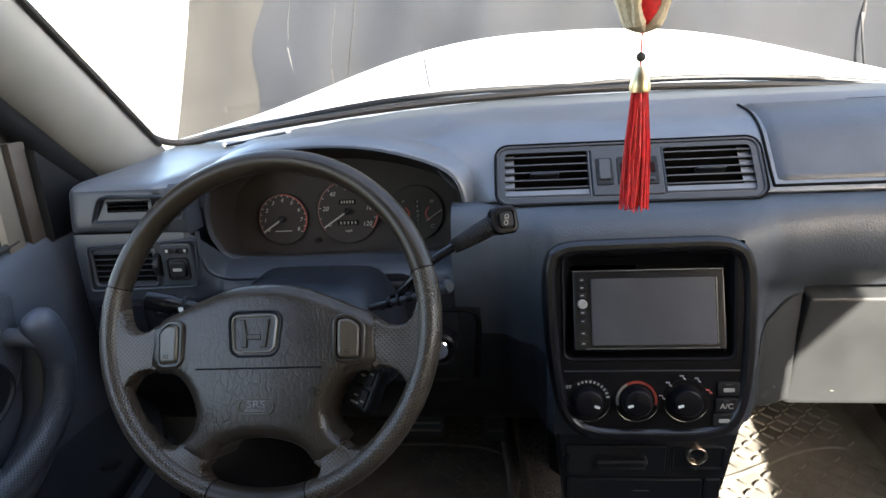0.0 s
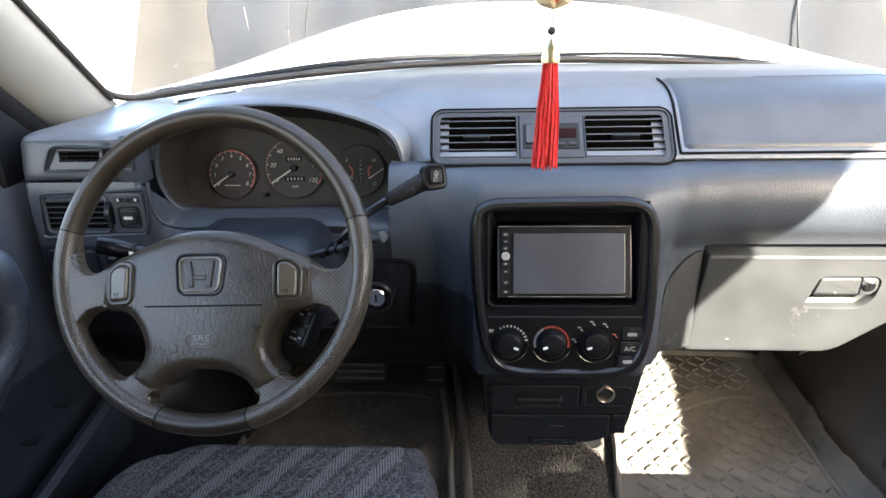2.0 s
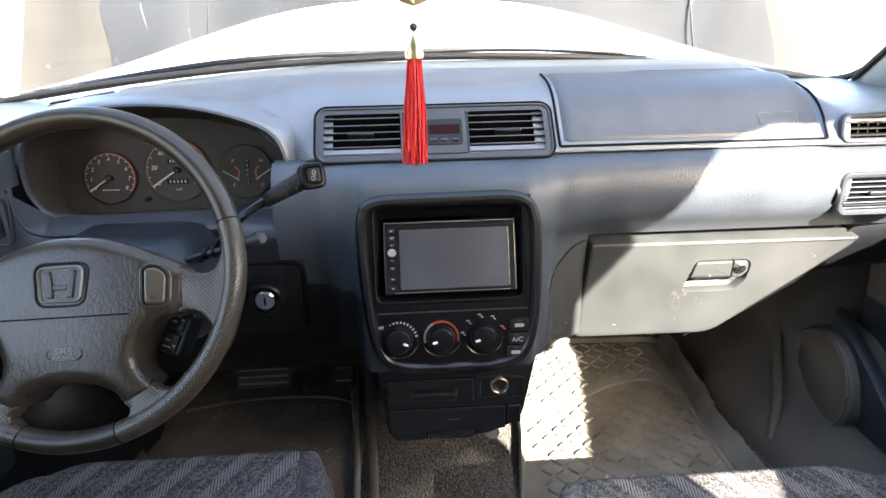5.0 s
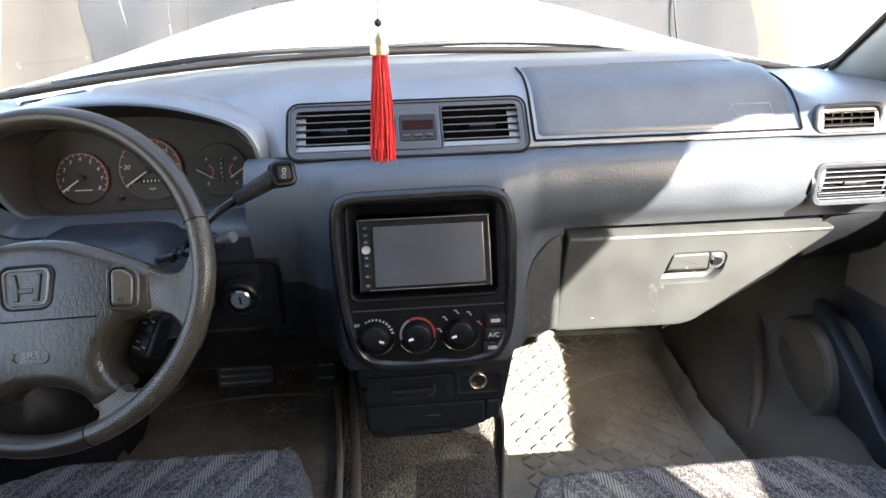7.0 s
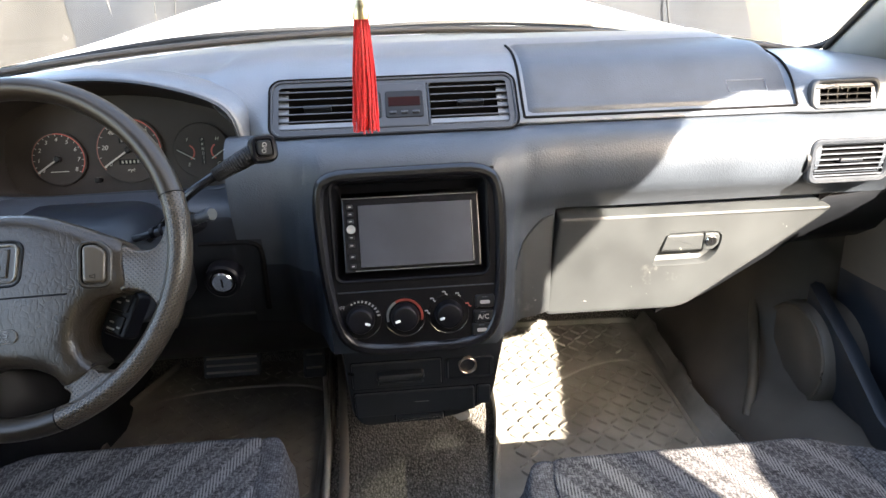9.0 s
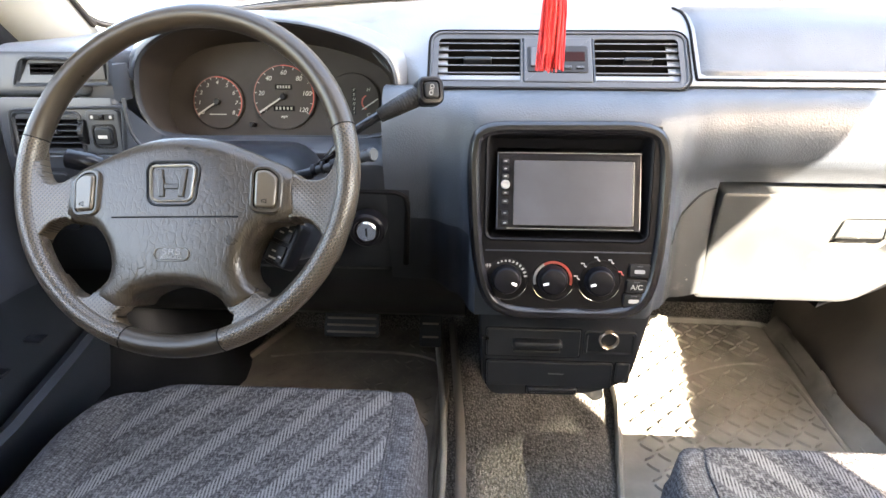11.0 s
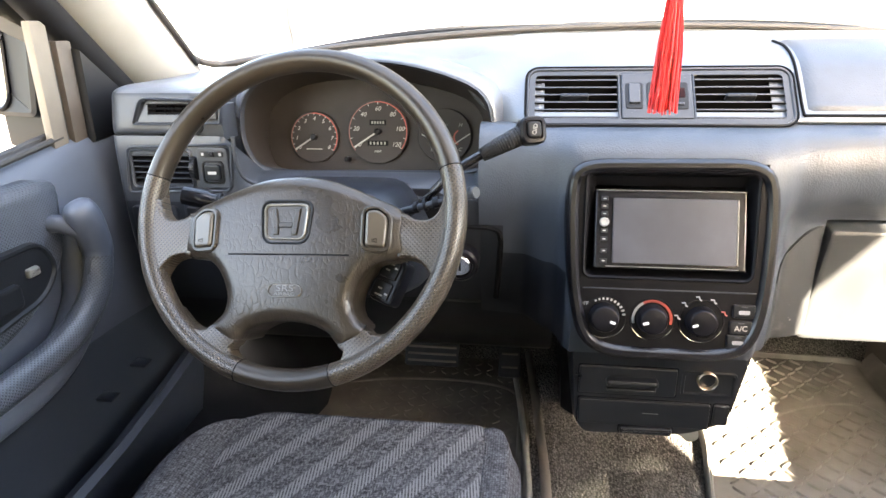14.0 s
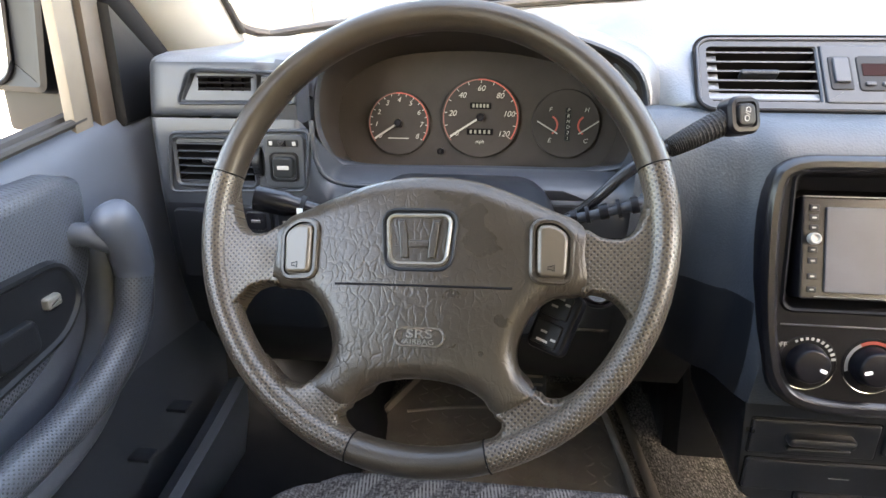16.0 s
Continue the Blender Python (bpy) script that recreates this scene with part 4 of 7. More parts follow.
for v in (0.036, 0.027, 0.018, -0.002, -0.012, -0.026, -0.038):
    bm = bmesh.new()
    plate(bm, MR @ Matrix.Translation((-0.0755, v, 0)), rr(0.008, 0.0055, 0.001), -0.001, 0.0012, 0.0005)
    b_ = part("button", bm, M_DARK, radio)
    bm = bmesh.new()
    plate(bm, MR @ Matrix.Translation((-0.0755, v, 0.0012)), rr(0.0035, 0.0014, 0.0003), -0.0005, 0.0003, 0.0001)
    part("mark", bm, M_GREYPRINT, b_)

# heater dials and buttons
HV = 0.006
for k, du in enumerate((-0.0735, -0.0175, 0.0385)):
    mk = MB @ Matrix.Translation((du, -0.0630, HV))
    bm = bmesh.new()
    stack(bm, mk, [(circ(0.0262, 44), 0), (circ(0.0258, 44), 0.0006), (circ(0.0250, 44), 0.0006), (circ(0.0235, 44), -0.0010), (circ(0.0185, 44), -0.0010)], False, True)
    dial = part("heater_dial", bm, M_FACE, console, "")
    bm = bmesh.new()
    stack(bm, mk, [(circ(0.0185, 40), -0.001), (circ(0.0172, 40), 0.006), (circ(0.0160, 40), 0.0125), (circ(0.0150, 40), 0.0142), (circ(0.0135, 40), 0.0146)], True, True)
    kn = part("knob", bm, M_BLACK, dial, "", 50)
    bm = bmesh.new()
    ang = radians((-20, 195, 195)[k])
    plate(bm, mk @ Matrix.Rotation(ang, 4, "Z") @ Matrix.Translation((0.0095, 0, 0.0145)), rr(0.0068, 0.0032, 0.0012), -0.001, 0.0006, 0.0003)
    part("pointer", bm, M_WHITE, kn)
    bm = bmesh.new()
    tube(bm, [mk @ Vector((0.0258 * math.cos(radians(a)), 0.0258 * math.sin(radians(a)), 0.0007)) for a in steps(205, 335, 20)], 0.0004, 6)
    part("arc", bm, M_CHROME, dial)
    if k == 0:
        for j in range(10):
            bm = bmesh.new()
            box(bm, (0.0215, -0.0011, 0), (0.0235 + 0.0002 * j, 0.0011, 0.0010), 0, mk @ Matrix.Rotation(radians(118 - 12 * j), 4, "Z") @ Matrix.Translation((0, 0, -0.0002)))
            part("mark", bm, M_GREYPRINT, dial)
    elif k == 1:
        for a0, a1, m_ in ((120, 195, M_GREYPRINT), (-15, 120, M_RED)):
            bm = bmesh.new()
            loft(bm, [[mk @ Vector((r_ * math.cos(radians(a)), r_ * math.sin(radians(a)), 0.0009)) for r_ in (0.0205, 0.0236)] for a in steps(a0, a1, 24)], False)
            bmesh.ops.solidify(bm, geom=bm.faces[:], thickness=0.0004)
            part("arc", bm, m_, dial)
    else:
        for a in (172, 135, 98, 62, 22):
            c = Vector((0.0275 * math.cos(radians(a)), 0.0275 * math.sin(radians(a)), 0.0008))
            bm = bmesh.new()
            tube(bm, [mk @ (c + Vector(q)) for q in ((-0.0034, 0.0020, 0), (0.0004, 0.0020, 0), (0.0010, -0.0010, 0), (0.0034, -0.0024, 0))], 0.0009, 5)
            part("symbol", bm, M_CAP if a > 40 else M_RED, dial)
lettering("OFF", 0.0065, MB @ Matrix.Translation((-0.098, -0.047, 0.0065)), M_GREYPRINT, console)
for j, v in enumerate((-0.049, -0.0685, -0.0857)):
    bm = bmesh.new()
    mk = MB @ Matrix.Translation((0.0855 - 0.0025 * j, v, HV))
    plate(bm, mk, rr(0.025, 0.016, 0.002), -0.002, 0.0035, 0.0012)
    hb = part("heater_button", bm, M_DARK, console)
    bm = bmesh.new()
    plate(bm, mk @ Matrix.Translation((0, 0.0055, 0.0036)), rr(0.007, 0.0014, 0.0003), -0.001, 0.0003, 0.0001)
    part("lamp", bm, M_TRIM, hb)
    if j == 1:
        lettering("A/C", 0.009, mk @ Matrix.Translation((0, -0.001, 0.0038)), M_GREYPRINT, hb)
    else:
        bm = bmesh.new()
        plate(bm, mk @ Matrix.Translation((0, -0.001, 0.0036)), rr(0.0125, 0.0046, 0.0016), -0.001, 0.0004, 0.0002)
        part("symbol", bm, M_CAP, hb)
bm = bmesh.new()
tube(bm, [MB @ Vector((u, -0.0275, 0.0068)) for u in steps(-0.100, 0.098, 4)], 0.0009, 6)
part("edge_line", bm, M_TRIM, console)

# lower console with drawer, ashtray and lighter
bm = bmesh.new()
ML = plane_at((0.302, 0.868, 0.80), -2)
LOWER = [(-0.088, -0.066), (0.050, -0.060), (0.102, -0.036), (0.120, 0.075), (-0.108, 0.075), (-0.100, -0.040)]
lo = rpoly(LOWER, [0.015, 0.02, 0.02, 0.006, 0.006, 0.01], 4)
stack(bm, ML, [(lo, -0.20), (lo, -0.008), (inset(lo, 0.003), -0.001), (inset(lo, 0.008), 0.0)], True, True)
part("lower_console", bm, M_LOWCON, dash, "dark grey lower console")
lowc = dash.children[-1]
bm = bmesh.new()
plate(bm, ML @ Matrix.Translation((-0.033, 0.0225, 0)), rr(0.124, 0.042, 0.003), -0.004, 0.003, 0.002)
tray = part("coin_drawer", bm, M_LOWCON, lowc)
for du, dv, w_, h_ in ((-0.033, 0.0225, 0.1268, 0.0448), (-0.0095, -0.0255, 0.1718, 0.0418), (0.0885, -0.021, 0.0210, 0.0335), (-0.004, -0.0515, 0.0715, 0.0135)):
    bm = bmesh.new()
    plate(bm, ML @ Matrix.Translation((du, dv, 0)), rr(w_, h_, 0.003), -0.004, 0.0006, 0.0003)
    part("gap", bm, M_VOID, lowc)
bm = bmesh.new()
plate(bm, ML @ Matrix.Translation((-0.028, 0.0115, 0.003)), rr(0.062, 0.005, 0.002), -0.002, 0.005, 0.002)
plate(bm, ML @ Matrix.Translation((-0.028, 0.024, 0.003)), rr(0.066, 0.012, 0.005), -0.002, 0.011, 0.0045)
part("pull", bm, M_LOWCON, tray)
bm = bmesh.new()
plate(bm, ML @ Matrix.Translation((-0.0095, -0.0255, 0)), rr(0.169, 0.039, 0.004), -0.004, 0.004, 0.002)
ash = part("ashtray", bm, M_LOWCON, lowc)
bm = bmesh.new()
box(bm, (-0.01, -0.0004, 0), (0.010, 0.0004, 0.0045), 0, ML @ Matrix.Translation((0, -0.024, 0)))
part("print", bm, M_PALE, ash)
bm = bmesh.new()
plate(bm, ML @ Matrix.Translation((-0.004, -0.0515, 0)), rr(0.068, 0.011, 0.003), -0.004, 0.007, 0.003)
part("lower_lip", bm, M_LOWCON, lowc)
bm = bmesh.new()
bm2 = bmesh.new()
plate(bm2, ML @ Matrix.Translation((0.0885, -0.021, 0)), rr(0.019, 0.031, 0.003), -0.004, 0.004, 0.002)
part("end_piece", bm2, M_LOWCON, lowc)
o = rr(0.069, 0.037, 0.006)
mt = ML @ Matrix.Translation((0.0685, 0.0235, 0))
stack(bm, mt, [(o, -0.002), (inset(o, 0.001), 0.003), (inset(o, 0.004), 0.003), (inset(o, 0.007), -0.004)], False, True)
sock = part("lighter_tray", bm, M_LOWCON, lowc)
bm = bmesh.new()
ml = ML @ Matrix.Translation((0.0660, 0.030, 0.0))
stack(bm, ml, [(circ(0.0128), -0.003), (circ(0.0128), 0.005), (circ(0.0118), 0.006), (circ(0.0108), 0.005), (circ(0.0105), -0.03)], False, True)
part("lighter_socket", bm, M_SOCKET, sock, "worn brassy lighter socket")

bm = bmesh.new()
tab = rpoly([(0.018, -0.058), (0.066, -0.054), (0.070, -0.072), (0.058, -0.078), (0.046, -0.066), (0.020, -0.063)], [0.002, 0.002, 0.005, 0.005, 0.004, 0.002], 3)
stack(bm, ML, [(tab, -0.050), (tab, -0.016), (inset(tab, 0.0015), -0.014)], True, True)
part("bracket", bm, M_PALE, lowc, "grey plastic bracket")
# tunnel body behind the lower console
bm = bmesh.new()
rows = []
for y in (1.15, 1.17, 1.25, 1.45):
    k = 0.02 if y < 1.16 else 0
    rows.append([(0.205 + k, y, FLOOR + 0.004), (0.200 + k, y, 0.70), (0.195, y, 0.885), (0.40, y, 0.885), (0.405 - k, y, 0.70), (0.41 - k, y, FLOOR + 0.004)])
loft(bm, rows, True, True, True)
part("tunnel_cover", bm, M_DARK, dash, "", 40)

# glovebox: a lid set back under the pad, with a scooped latch recess
def holed_plate(bm, m, outline, hole, w0, w1, edge):
    """A panel with a rounded front edge and an opening in its face."""
    stack(bm, m, [(outline, w0), (outline, w1 - edge), (inset(outline, edge * 0.35), w1 - edge * 0.3), (inset(outline, edge), w1), (inset(outline, edge * 1.5), w1)], True, False)
    loops = []
    for o_ in (inset(outline, edge * 1.5), hole):
        vs = [bm.verts.new(m @ Vector((u, v, w1))) for u, v in o_]
        loops += [bm.edges.new((vs[i - 1], vs[i])) for i in range(len(vs))]
    bmesh.ops.triangle_fill(bm, use_beauty=True, edges=loops)
    bmesh.ops.remove_doubles(bm, verts=bm.verts, dist=1e-6)


MG = plane_at((0.7015, 0.925, 0.9407), -5) @ Matrix.Scale(1.0245, 4)
GL = [(-0.205, -0.074), (0.0, -0.076), (0.185, 0.060), (0.196, 0.074), (-0.192, 0.078)]
go = rpoly(GL, [0.01, 0.02, 0.01, 0.006, 0.006], 4)
mh = MG @ Matrix.Translation((-0.003, 0.020, 0.004))
ho = rpoly([(-0.052, -0.024), (0.026, -0.024), (0.042, -0.008), (0.046, 0.018), (0.038, 0.026), (-0.036, 0.026), (-0.046, -0.004)], 0.008, 4)
bm = bmesh.new()
holed_plate(bm, MG, go, [(u - 0.003, v + 0.020) for u, v in ho], -0.05, 0.004, 0.004)
glove = part("glovebox_lid", bm, M_GLOVE, dash, "grey plastic glovebox lid with scratches")
bm = bmesh.new()
stack(bm, mh, [(ho, 0.0), (inset(ho, 0.0012), -0.002), (inset(ho, 0.003), -0.012), (inset(ho, 0.008), -0.017)], False, True)
hp = part("latch", bm, M_GLOVE, glove, "scooped latch recess")
bm = bmesh.new()
po = rpoly([(-0.042, -0.002), (0.018, -0.002), (0.018, 0.0235), (-0.035, 0.0235)], 0.003, 3)
plate(bm, mh, po, -0.010, 0.0012, 0.0025)
part("pull", bm, M_GLOVE, hp, "grey pull bar")
bm = bmesh.new()
po = rpoly([(0.0188, -0.003), (0.034, -0.003), (0.042, 0.006), (0.042, 0.019), (0.037, 0.0235), (0.0188, 0.0235)], 0.003, 3)
plate(bm, mh, po, -0.012, 0.0010, 0.0025)
part("lock_seat", bm, M_GLOVE, hp)
bm = bmesh.new()
cyl(bm, mh @ Matrix.Translation((0.0290, 0.0120, 0.001)), 0.0082, -0.004, 0.0030, 24)
part("keyhole", bm, M_CHROME, hp, "round chrome lock")
bm = bmesh.new()
box(bm, (-0.0009, -0.004, 0.0028), (0.0009, 0.004, 0.0034), 0, mh @ Matrix.Translation((0.0290, 0.0120, 0.001)))
part("slot", bm, M_VOID, hp)
# narrow panel between the console and the lid, with an arched top
bm = bmesh.new()
rows = []
for x in steps(0.438, 0.4985, 16):
    zt_ = 1.022 - 0.062 * ((0.4985 - x) / 0.0605) ** 2.2
    row = [Vector((x, low_y(x, z) - 0.0030, z)) for z in steps(0.8735, zt_, 12)]
    rows.append([row[0] + Vector((0, 0.02, 0))] + row + [row[-1] + Vector((0, 0.006, 0.0015))])
rows.append([p + Vector((0.0005, 0.03, 0)) for p in rows[-1]])
loft(bm, rows, False)
part("glovebox_side", bm, M_GLOVE, dash, "grey panel beside the glovebox lid", 60)
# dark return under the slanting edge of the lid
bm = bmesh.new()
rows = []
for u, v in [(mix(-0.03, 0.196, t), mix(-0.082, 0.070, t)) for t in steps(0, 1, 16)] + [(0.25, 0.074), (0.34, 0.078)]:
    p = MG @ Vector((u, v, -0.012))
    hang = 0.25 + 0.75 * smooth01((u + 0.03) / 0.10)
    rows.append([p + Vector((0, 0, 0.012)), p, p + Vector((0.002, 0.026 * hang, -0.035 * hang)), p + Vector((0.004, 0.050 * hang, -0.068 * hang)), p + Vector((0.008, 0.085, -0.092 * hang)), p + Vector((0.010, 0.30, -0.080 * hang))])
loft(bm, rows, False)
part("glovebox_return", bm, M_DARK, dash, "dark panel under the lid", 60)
bm = bmesh.new()
box(bm, (0.44, 0.955, 0.868), (0.70, 1.25, 0.885), 0.004)
box(bm, (0.50, 1.12, 0.885), (1.03, 1.14, 1.14))
part("underside", bm, M_DARK, dash)

# outer vents on both sides
# paler slat edges on the side vent stand in for caught sun
vent("side_vent", plane_at((0.897, 0.894, 1.086), 0), 0.100, 0.044, 6, dash, 0.008, r=0.008, vanes=4, blade=M_DASH)
vent("demist_vent", plane_at((0.892, 0.9215, 1.172), 8), 0.084, 0.027, 3, dash, 0.006, tab=False, r=0.008, vanes=5, blade=M_DARK)

bm = bmesh.new()
mtw = plane_at((0.8375, 0.908, 1.086), 0) @ Matrix.Rotation(radians(90), 4, "Y")
cyl(bm, mtw, 0.018, -0.003, 0.003, 32)
part("thumb_wheel", bm, M_DARK, dash, "ribbed thumb wheel", 20)
# driver's demist outlet: a slanted frame, a scooped opening and fine slats
mdv = plane_at((-0.325, 0.8925, 1.165), 3)
fo = rpoly([(-0.063, -0.0185), (0.062, -0.0165), (0.066, 0.0145), (-0.047, 0.0180)], [0.008, 0.004, 0.004, 0.010], 4)
bm = bmesh.new()
stack(bm, mdv, [(inset(fo, -0.0005), -0.004), (fo, 0.0022), (inset(fo, 0.0012), 0.0030), (inset(fo, 0.0026), 0.0022), (inset(fo, 0.0034), 0.0004)], False, False)
dvf = part("demist_vent", bm, M_TRIM, dash, "slanted vent frame")
op = rpoly([(-0.056, -0.0145), (0.024, -0.0135), (0.024, 0.0140), (-0.044, 0.0145)], 0.004, 3)
oi = rpoly([(-0.047, -0.0132), (0.0225, -0.0128), (0.0225, 0.0134), (-0.039, 0.0132)], 0.002, 3)
bm = bmesh.new()
stack(bm, mdv, [(inset(fo, 0.0032), 0.0006), (inset(fo, 0.0040), 0.0004)], False, False)
stack(bm, mdv, [(op, 0.0022), (inset(op, 0.001), 0.0016), (oi, -0.010), (oi, -0.03)], False, False)
part("scoop", bm, M_TRIM, dvf)
bm = bmesh.new()
stack(bm, mdv, [(oi, -0.028)], False, True)
part("vent_box", bm, M_VOID, dvf)
# slats and vanes near-black, the outlet's inner shade put into their colour
for k in range(4):
    bm = bmesh.new()
    box(bm, (-0.040, -0.0008, -0.014), (0.019, 0.0008, -0.003), 0, mdv @ Matrix.Translation((0, -0.0075 + 0.0055 * k, 0)))
    part("slat", bm, M_VOID, dvf)
for k in range(4):
    bm = bmesh.new()
    box(bm, (-0.021 + 0.011 * k, -0.010, -0.018), (-0.0198 + 0.011 * k, 0.012, -0.012), 0, mdv)
    part("vane", bm, M_VOID, dvf)
bm = bmesh.new()
plate(bm, mdv @ Matrix.Translation((0.044, 0.0, 0)), rr(0.030, 0.020, 0.002), -0.004, 0.0025, 0.001)
part("blank_key", bm, M_COLUMN, dvf)

# left lower panel and the part under the instruments
PL = [(0.890, 1.134), (0.888, 1.120), (0.888, 1.09), (0.888, 1.06), (0.889, 1.04), (0.892, 1.00), (0.90, 0.95), (0.92, 0.89)]
PU = [(0.955, 1.0765), (0.945, 1.0745), (0.930, 1.070), (0.915, 1.060), (0.908, 1.040), (0.912, 1.00), (0.930, 0.95), (0.955, 0.89)]
PK = [(-0.437, flat([(y + 0.035, z) for y, z in PL])), (-0.412, flat(PL)), (-0.264, flat(PL)), (-0.236, flat(PU)), (0.06, flat(PU)), (0.086, flat([(0.934, 1.146), (0.908, 1.12), (0.902, 1.09), (0.904, 1.06), (0.911, 1.03), (0.919, 1.0), (0.934, 0.95), (0.957, 0.89)]))]
bm = bmesh.new()
rows = []
for x in steps(-0.437, 0.086, 150):
    f = between(PK, x)
    rows.append(catmull([(x, f[2 * i], f[2 * i + 1]) for i in range(8)], 5))
loft(bm, rows, False)
cut(bm, lambda c: -0.392 < c.x < -0.312 and 1.070 < c.z < 1.110)
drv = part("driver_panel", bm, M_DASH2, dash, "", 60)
# low faces take a darker colour that imitates the shade under the dash
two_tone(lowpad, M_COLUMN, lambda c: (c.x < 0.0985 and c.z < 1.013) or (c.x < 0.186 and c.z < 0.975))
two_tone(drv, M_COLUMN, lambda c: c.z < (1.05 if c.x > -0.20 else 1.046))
SLOT = [(1.0765, 0.955), (1.0745, 0.945), (1.070, 0.930), (1.060, 0.915), (1.040, 0.908), (1.0, 0.912)]
bm = bmesh.new()
rows = []
for r_ in steps(0.02, 1, 8):
    row = []
    for a in steps(0, 2 * math.pi, 64)[:-1]:
        z_ = 1.044 + 0.027 * r_ * math.sin(a)
        y_ = next(mix(y0_, y1_, (z0_ - z_) / (z0_ - z1_)) for (z0_, y0_), (z1_, y1_) in zip(SLOT, SLOT[1:]) if z_ >= z1_)
        row.append((-0.085 + 0.122 * r_ * math.cos(a), y_ - 0.0016, z_))
    rows.append(row)
loft(bm, rows, True, True, False)
part("slot", bm, M_VOID, dash, "dark slot above the column", 60)
# face between the demist outlet and the instruments
bm = bmesh.new()
box(bm, (-0.312, 0.902, 1.126), (-0.266, 0.945, 1.172), 0.002)
part("corner_face", bm, M_DASH2, dash)
# rolled edge that sweeps from beside the instruments to below them
bm = bmesh.new()
tube(bm, catmull([(-0.2475, 0.889, 1.134), (-0.2470, 0.888, 1.112), (-0.2445, 0.889, 1.092), (-0.236, 0.892, 1.076), (-0.216, 0.900, 1.067), (-0.18, 0.9085, 1.0645)], 6), 0.0028, 8)
part("panel_edge", bm, M_TRIM, dash, "", 60)
# one rounded frame round the side outlet, its wheel and the mirror switch
msf = plane_at((-0.327, 0.8868, 1.0905), 1)
fo = rpoly([(-0.078, -0.0335), (0.071, -0.0285), (0.079, 0.0350), (-0.071, 0.0300)], 0.009, 4)
bm = bmesh.new()
stack(bm, msf, [(inset(fo, -0.0005), -0.004), (fo, 0.0018), (inset(fo, 0.0012), 0.0026), (inset(fo, 0.0026), 0.0020), (inset(fo, 0.0034), 0.0006)], False, False)
part("switch_frame", bm, M_TRIM, dash, "thin frame round vent and switch", 50)
vent("side_vent", plane_at((-0.351, 0.887, 1.0905), 1), 0.082, 0.046, 6, dash, 0.0035, r=0.005)
bm = bmesh.new()
cyl(bm, msf @ Matrix.Translation((0.0225, 0.0015, -0.006)) @ Matrix.Rotation(radians(90), 4, "Y"), 0.0165, -0.003, 0.003, 36)
tw = part("thumb_wheel", bm, M_DARK, dash, "ribbed thumb wheel", 20)
for k in range(9):
    a = radians(-60 + 15 * k)
    bm = bmesh.new()
    box(bm, (-0.003, -0.0006, 0), (0.003, 0.0006, 0.0010), 0, msf @ Matrix.Translation((0.0225, 0.0015 + 0.0163 * math.sin(a), -0.006 + 0.0163 * math.cos(a))) @ Matrix.Rotation(-a, 4, "X"))
    part("rib", bm, M_BLACK, tw)
ms = plane_at((-0.277, 0.8855, 1.093), 1)
bm = bmesh.new()
plate(bm, ms, rr(0.042, 0.054, 0.006), -0.006, 0.002, 0.0012)
msw = part("mirror_switch", bm, M_TRIM, dash, "mirror adjuster with a square rocker")
bm = bmesh.new()
stack(bm, ms @ Matrix.Translation((0, -0.0055, 0.002)), [(rr(0.031, 0.031, 0.006), -0.001), (rr(0.030, 0.030, 0.006), 0.0012), (rr(0.026, 0.026, 0.005), 0.0012), (rr(0.025, 0.025, 0.005), -0.001)], False, True)
part("rocker_seat", bm, M_BLACK, msw)
bm = bmesh.new()
plate(bm, ms @ Matrix.Translation((0, -0.0055, 0.002)), rr(0.022, 0.022, 0.005), -0.001, 0.0045, 0.002)
rk = part("rocker", bm, M_DARK, msw)
bm = bmesh.new()
plate(bm, ms @ Matrix.Translation((0, -0.0055, 0.0062)), rr(0.012, 0.004, 0.001), -0.001, 0.0008, 0.0004)
part("mark", bm, M_GREYPRINT, rk)
bm = bmesh.new()
plate(bm, ms @ Matrix.Translation((0, 0.0185, 0.002)), rr(0.032, 0.0075, 0.002), -0.001, 0.0012, 0.0006)
sl_ = part("slider", bm, M_DARK, msw)
bm = bmesh.new()
plate(bm, ms @ Matrix.Translation((0.0, 0.0185, 0.003)), rr(0.007, 0.006, 0.001), -0.001, 0.0025, 0.001)
part("slide_key", bm, M_BLACK, sl_)
for du in (-0.012, 0.012):
    bm = bmesh.new()
    plate(bm, ms @ Matrix.Translation((du, 0.0185, 0.003)), rr(0.0035, 0.004, 0.0005), -0.001, 0.0004, 0.0002)
    part("mark", bm, M_GREYPRINT, sl_)
for i in range(2):
    bm = bmesh.new()
    mp = plane_at((-0.312 + 0.034 * i, 0.887, 1.030), -2)
    plate(bm, mp, rr(0.029, 0.030, 0.004), -0.006, 0.003, 0.001)
    sp = part("small_switch", bm, M_COLUMN, dash)
    bm = bmesh.new()
    plate(bm, mp @ Matrix.Translation((0, 0, 0.003)), rr(0.020, 0.020, 0.003), -0.001, 0.003, 0.001)
    part("key", bm, M_BLACK, sp)
    bm = bmesh.new()
    plate(bm, mp @ Matrix.Translation((0, 0, 0.006)), rr(0.010, 0.003, 0.0008), -0.001, 0.0006, 0.0003)
    part("mark", bm, M_EMBLEM, sp)
bm = bmesh.new()
plate(bm, plane_at((-0.371, 0.891, 1.000), -5), rr(0.066, 0.080, 0.006), -0.006, 0.004, 0.002)
part("fuse_lid", bm, M_COLUMN, dash)
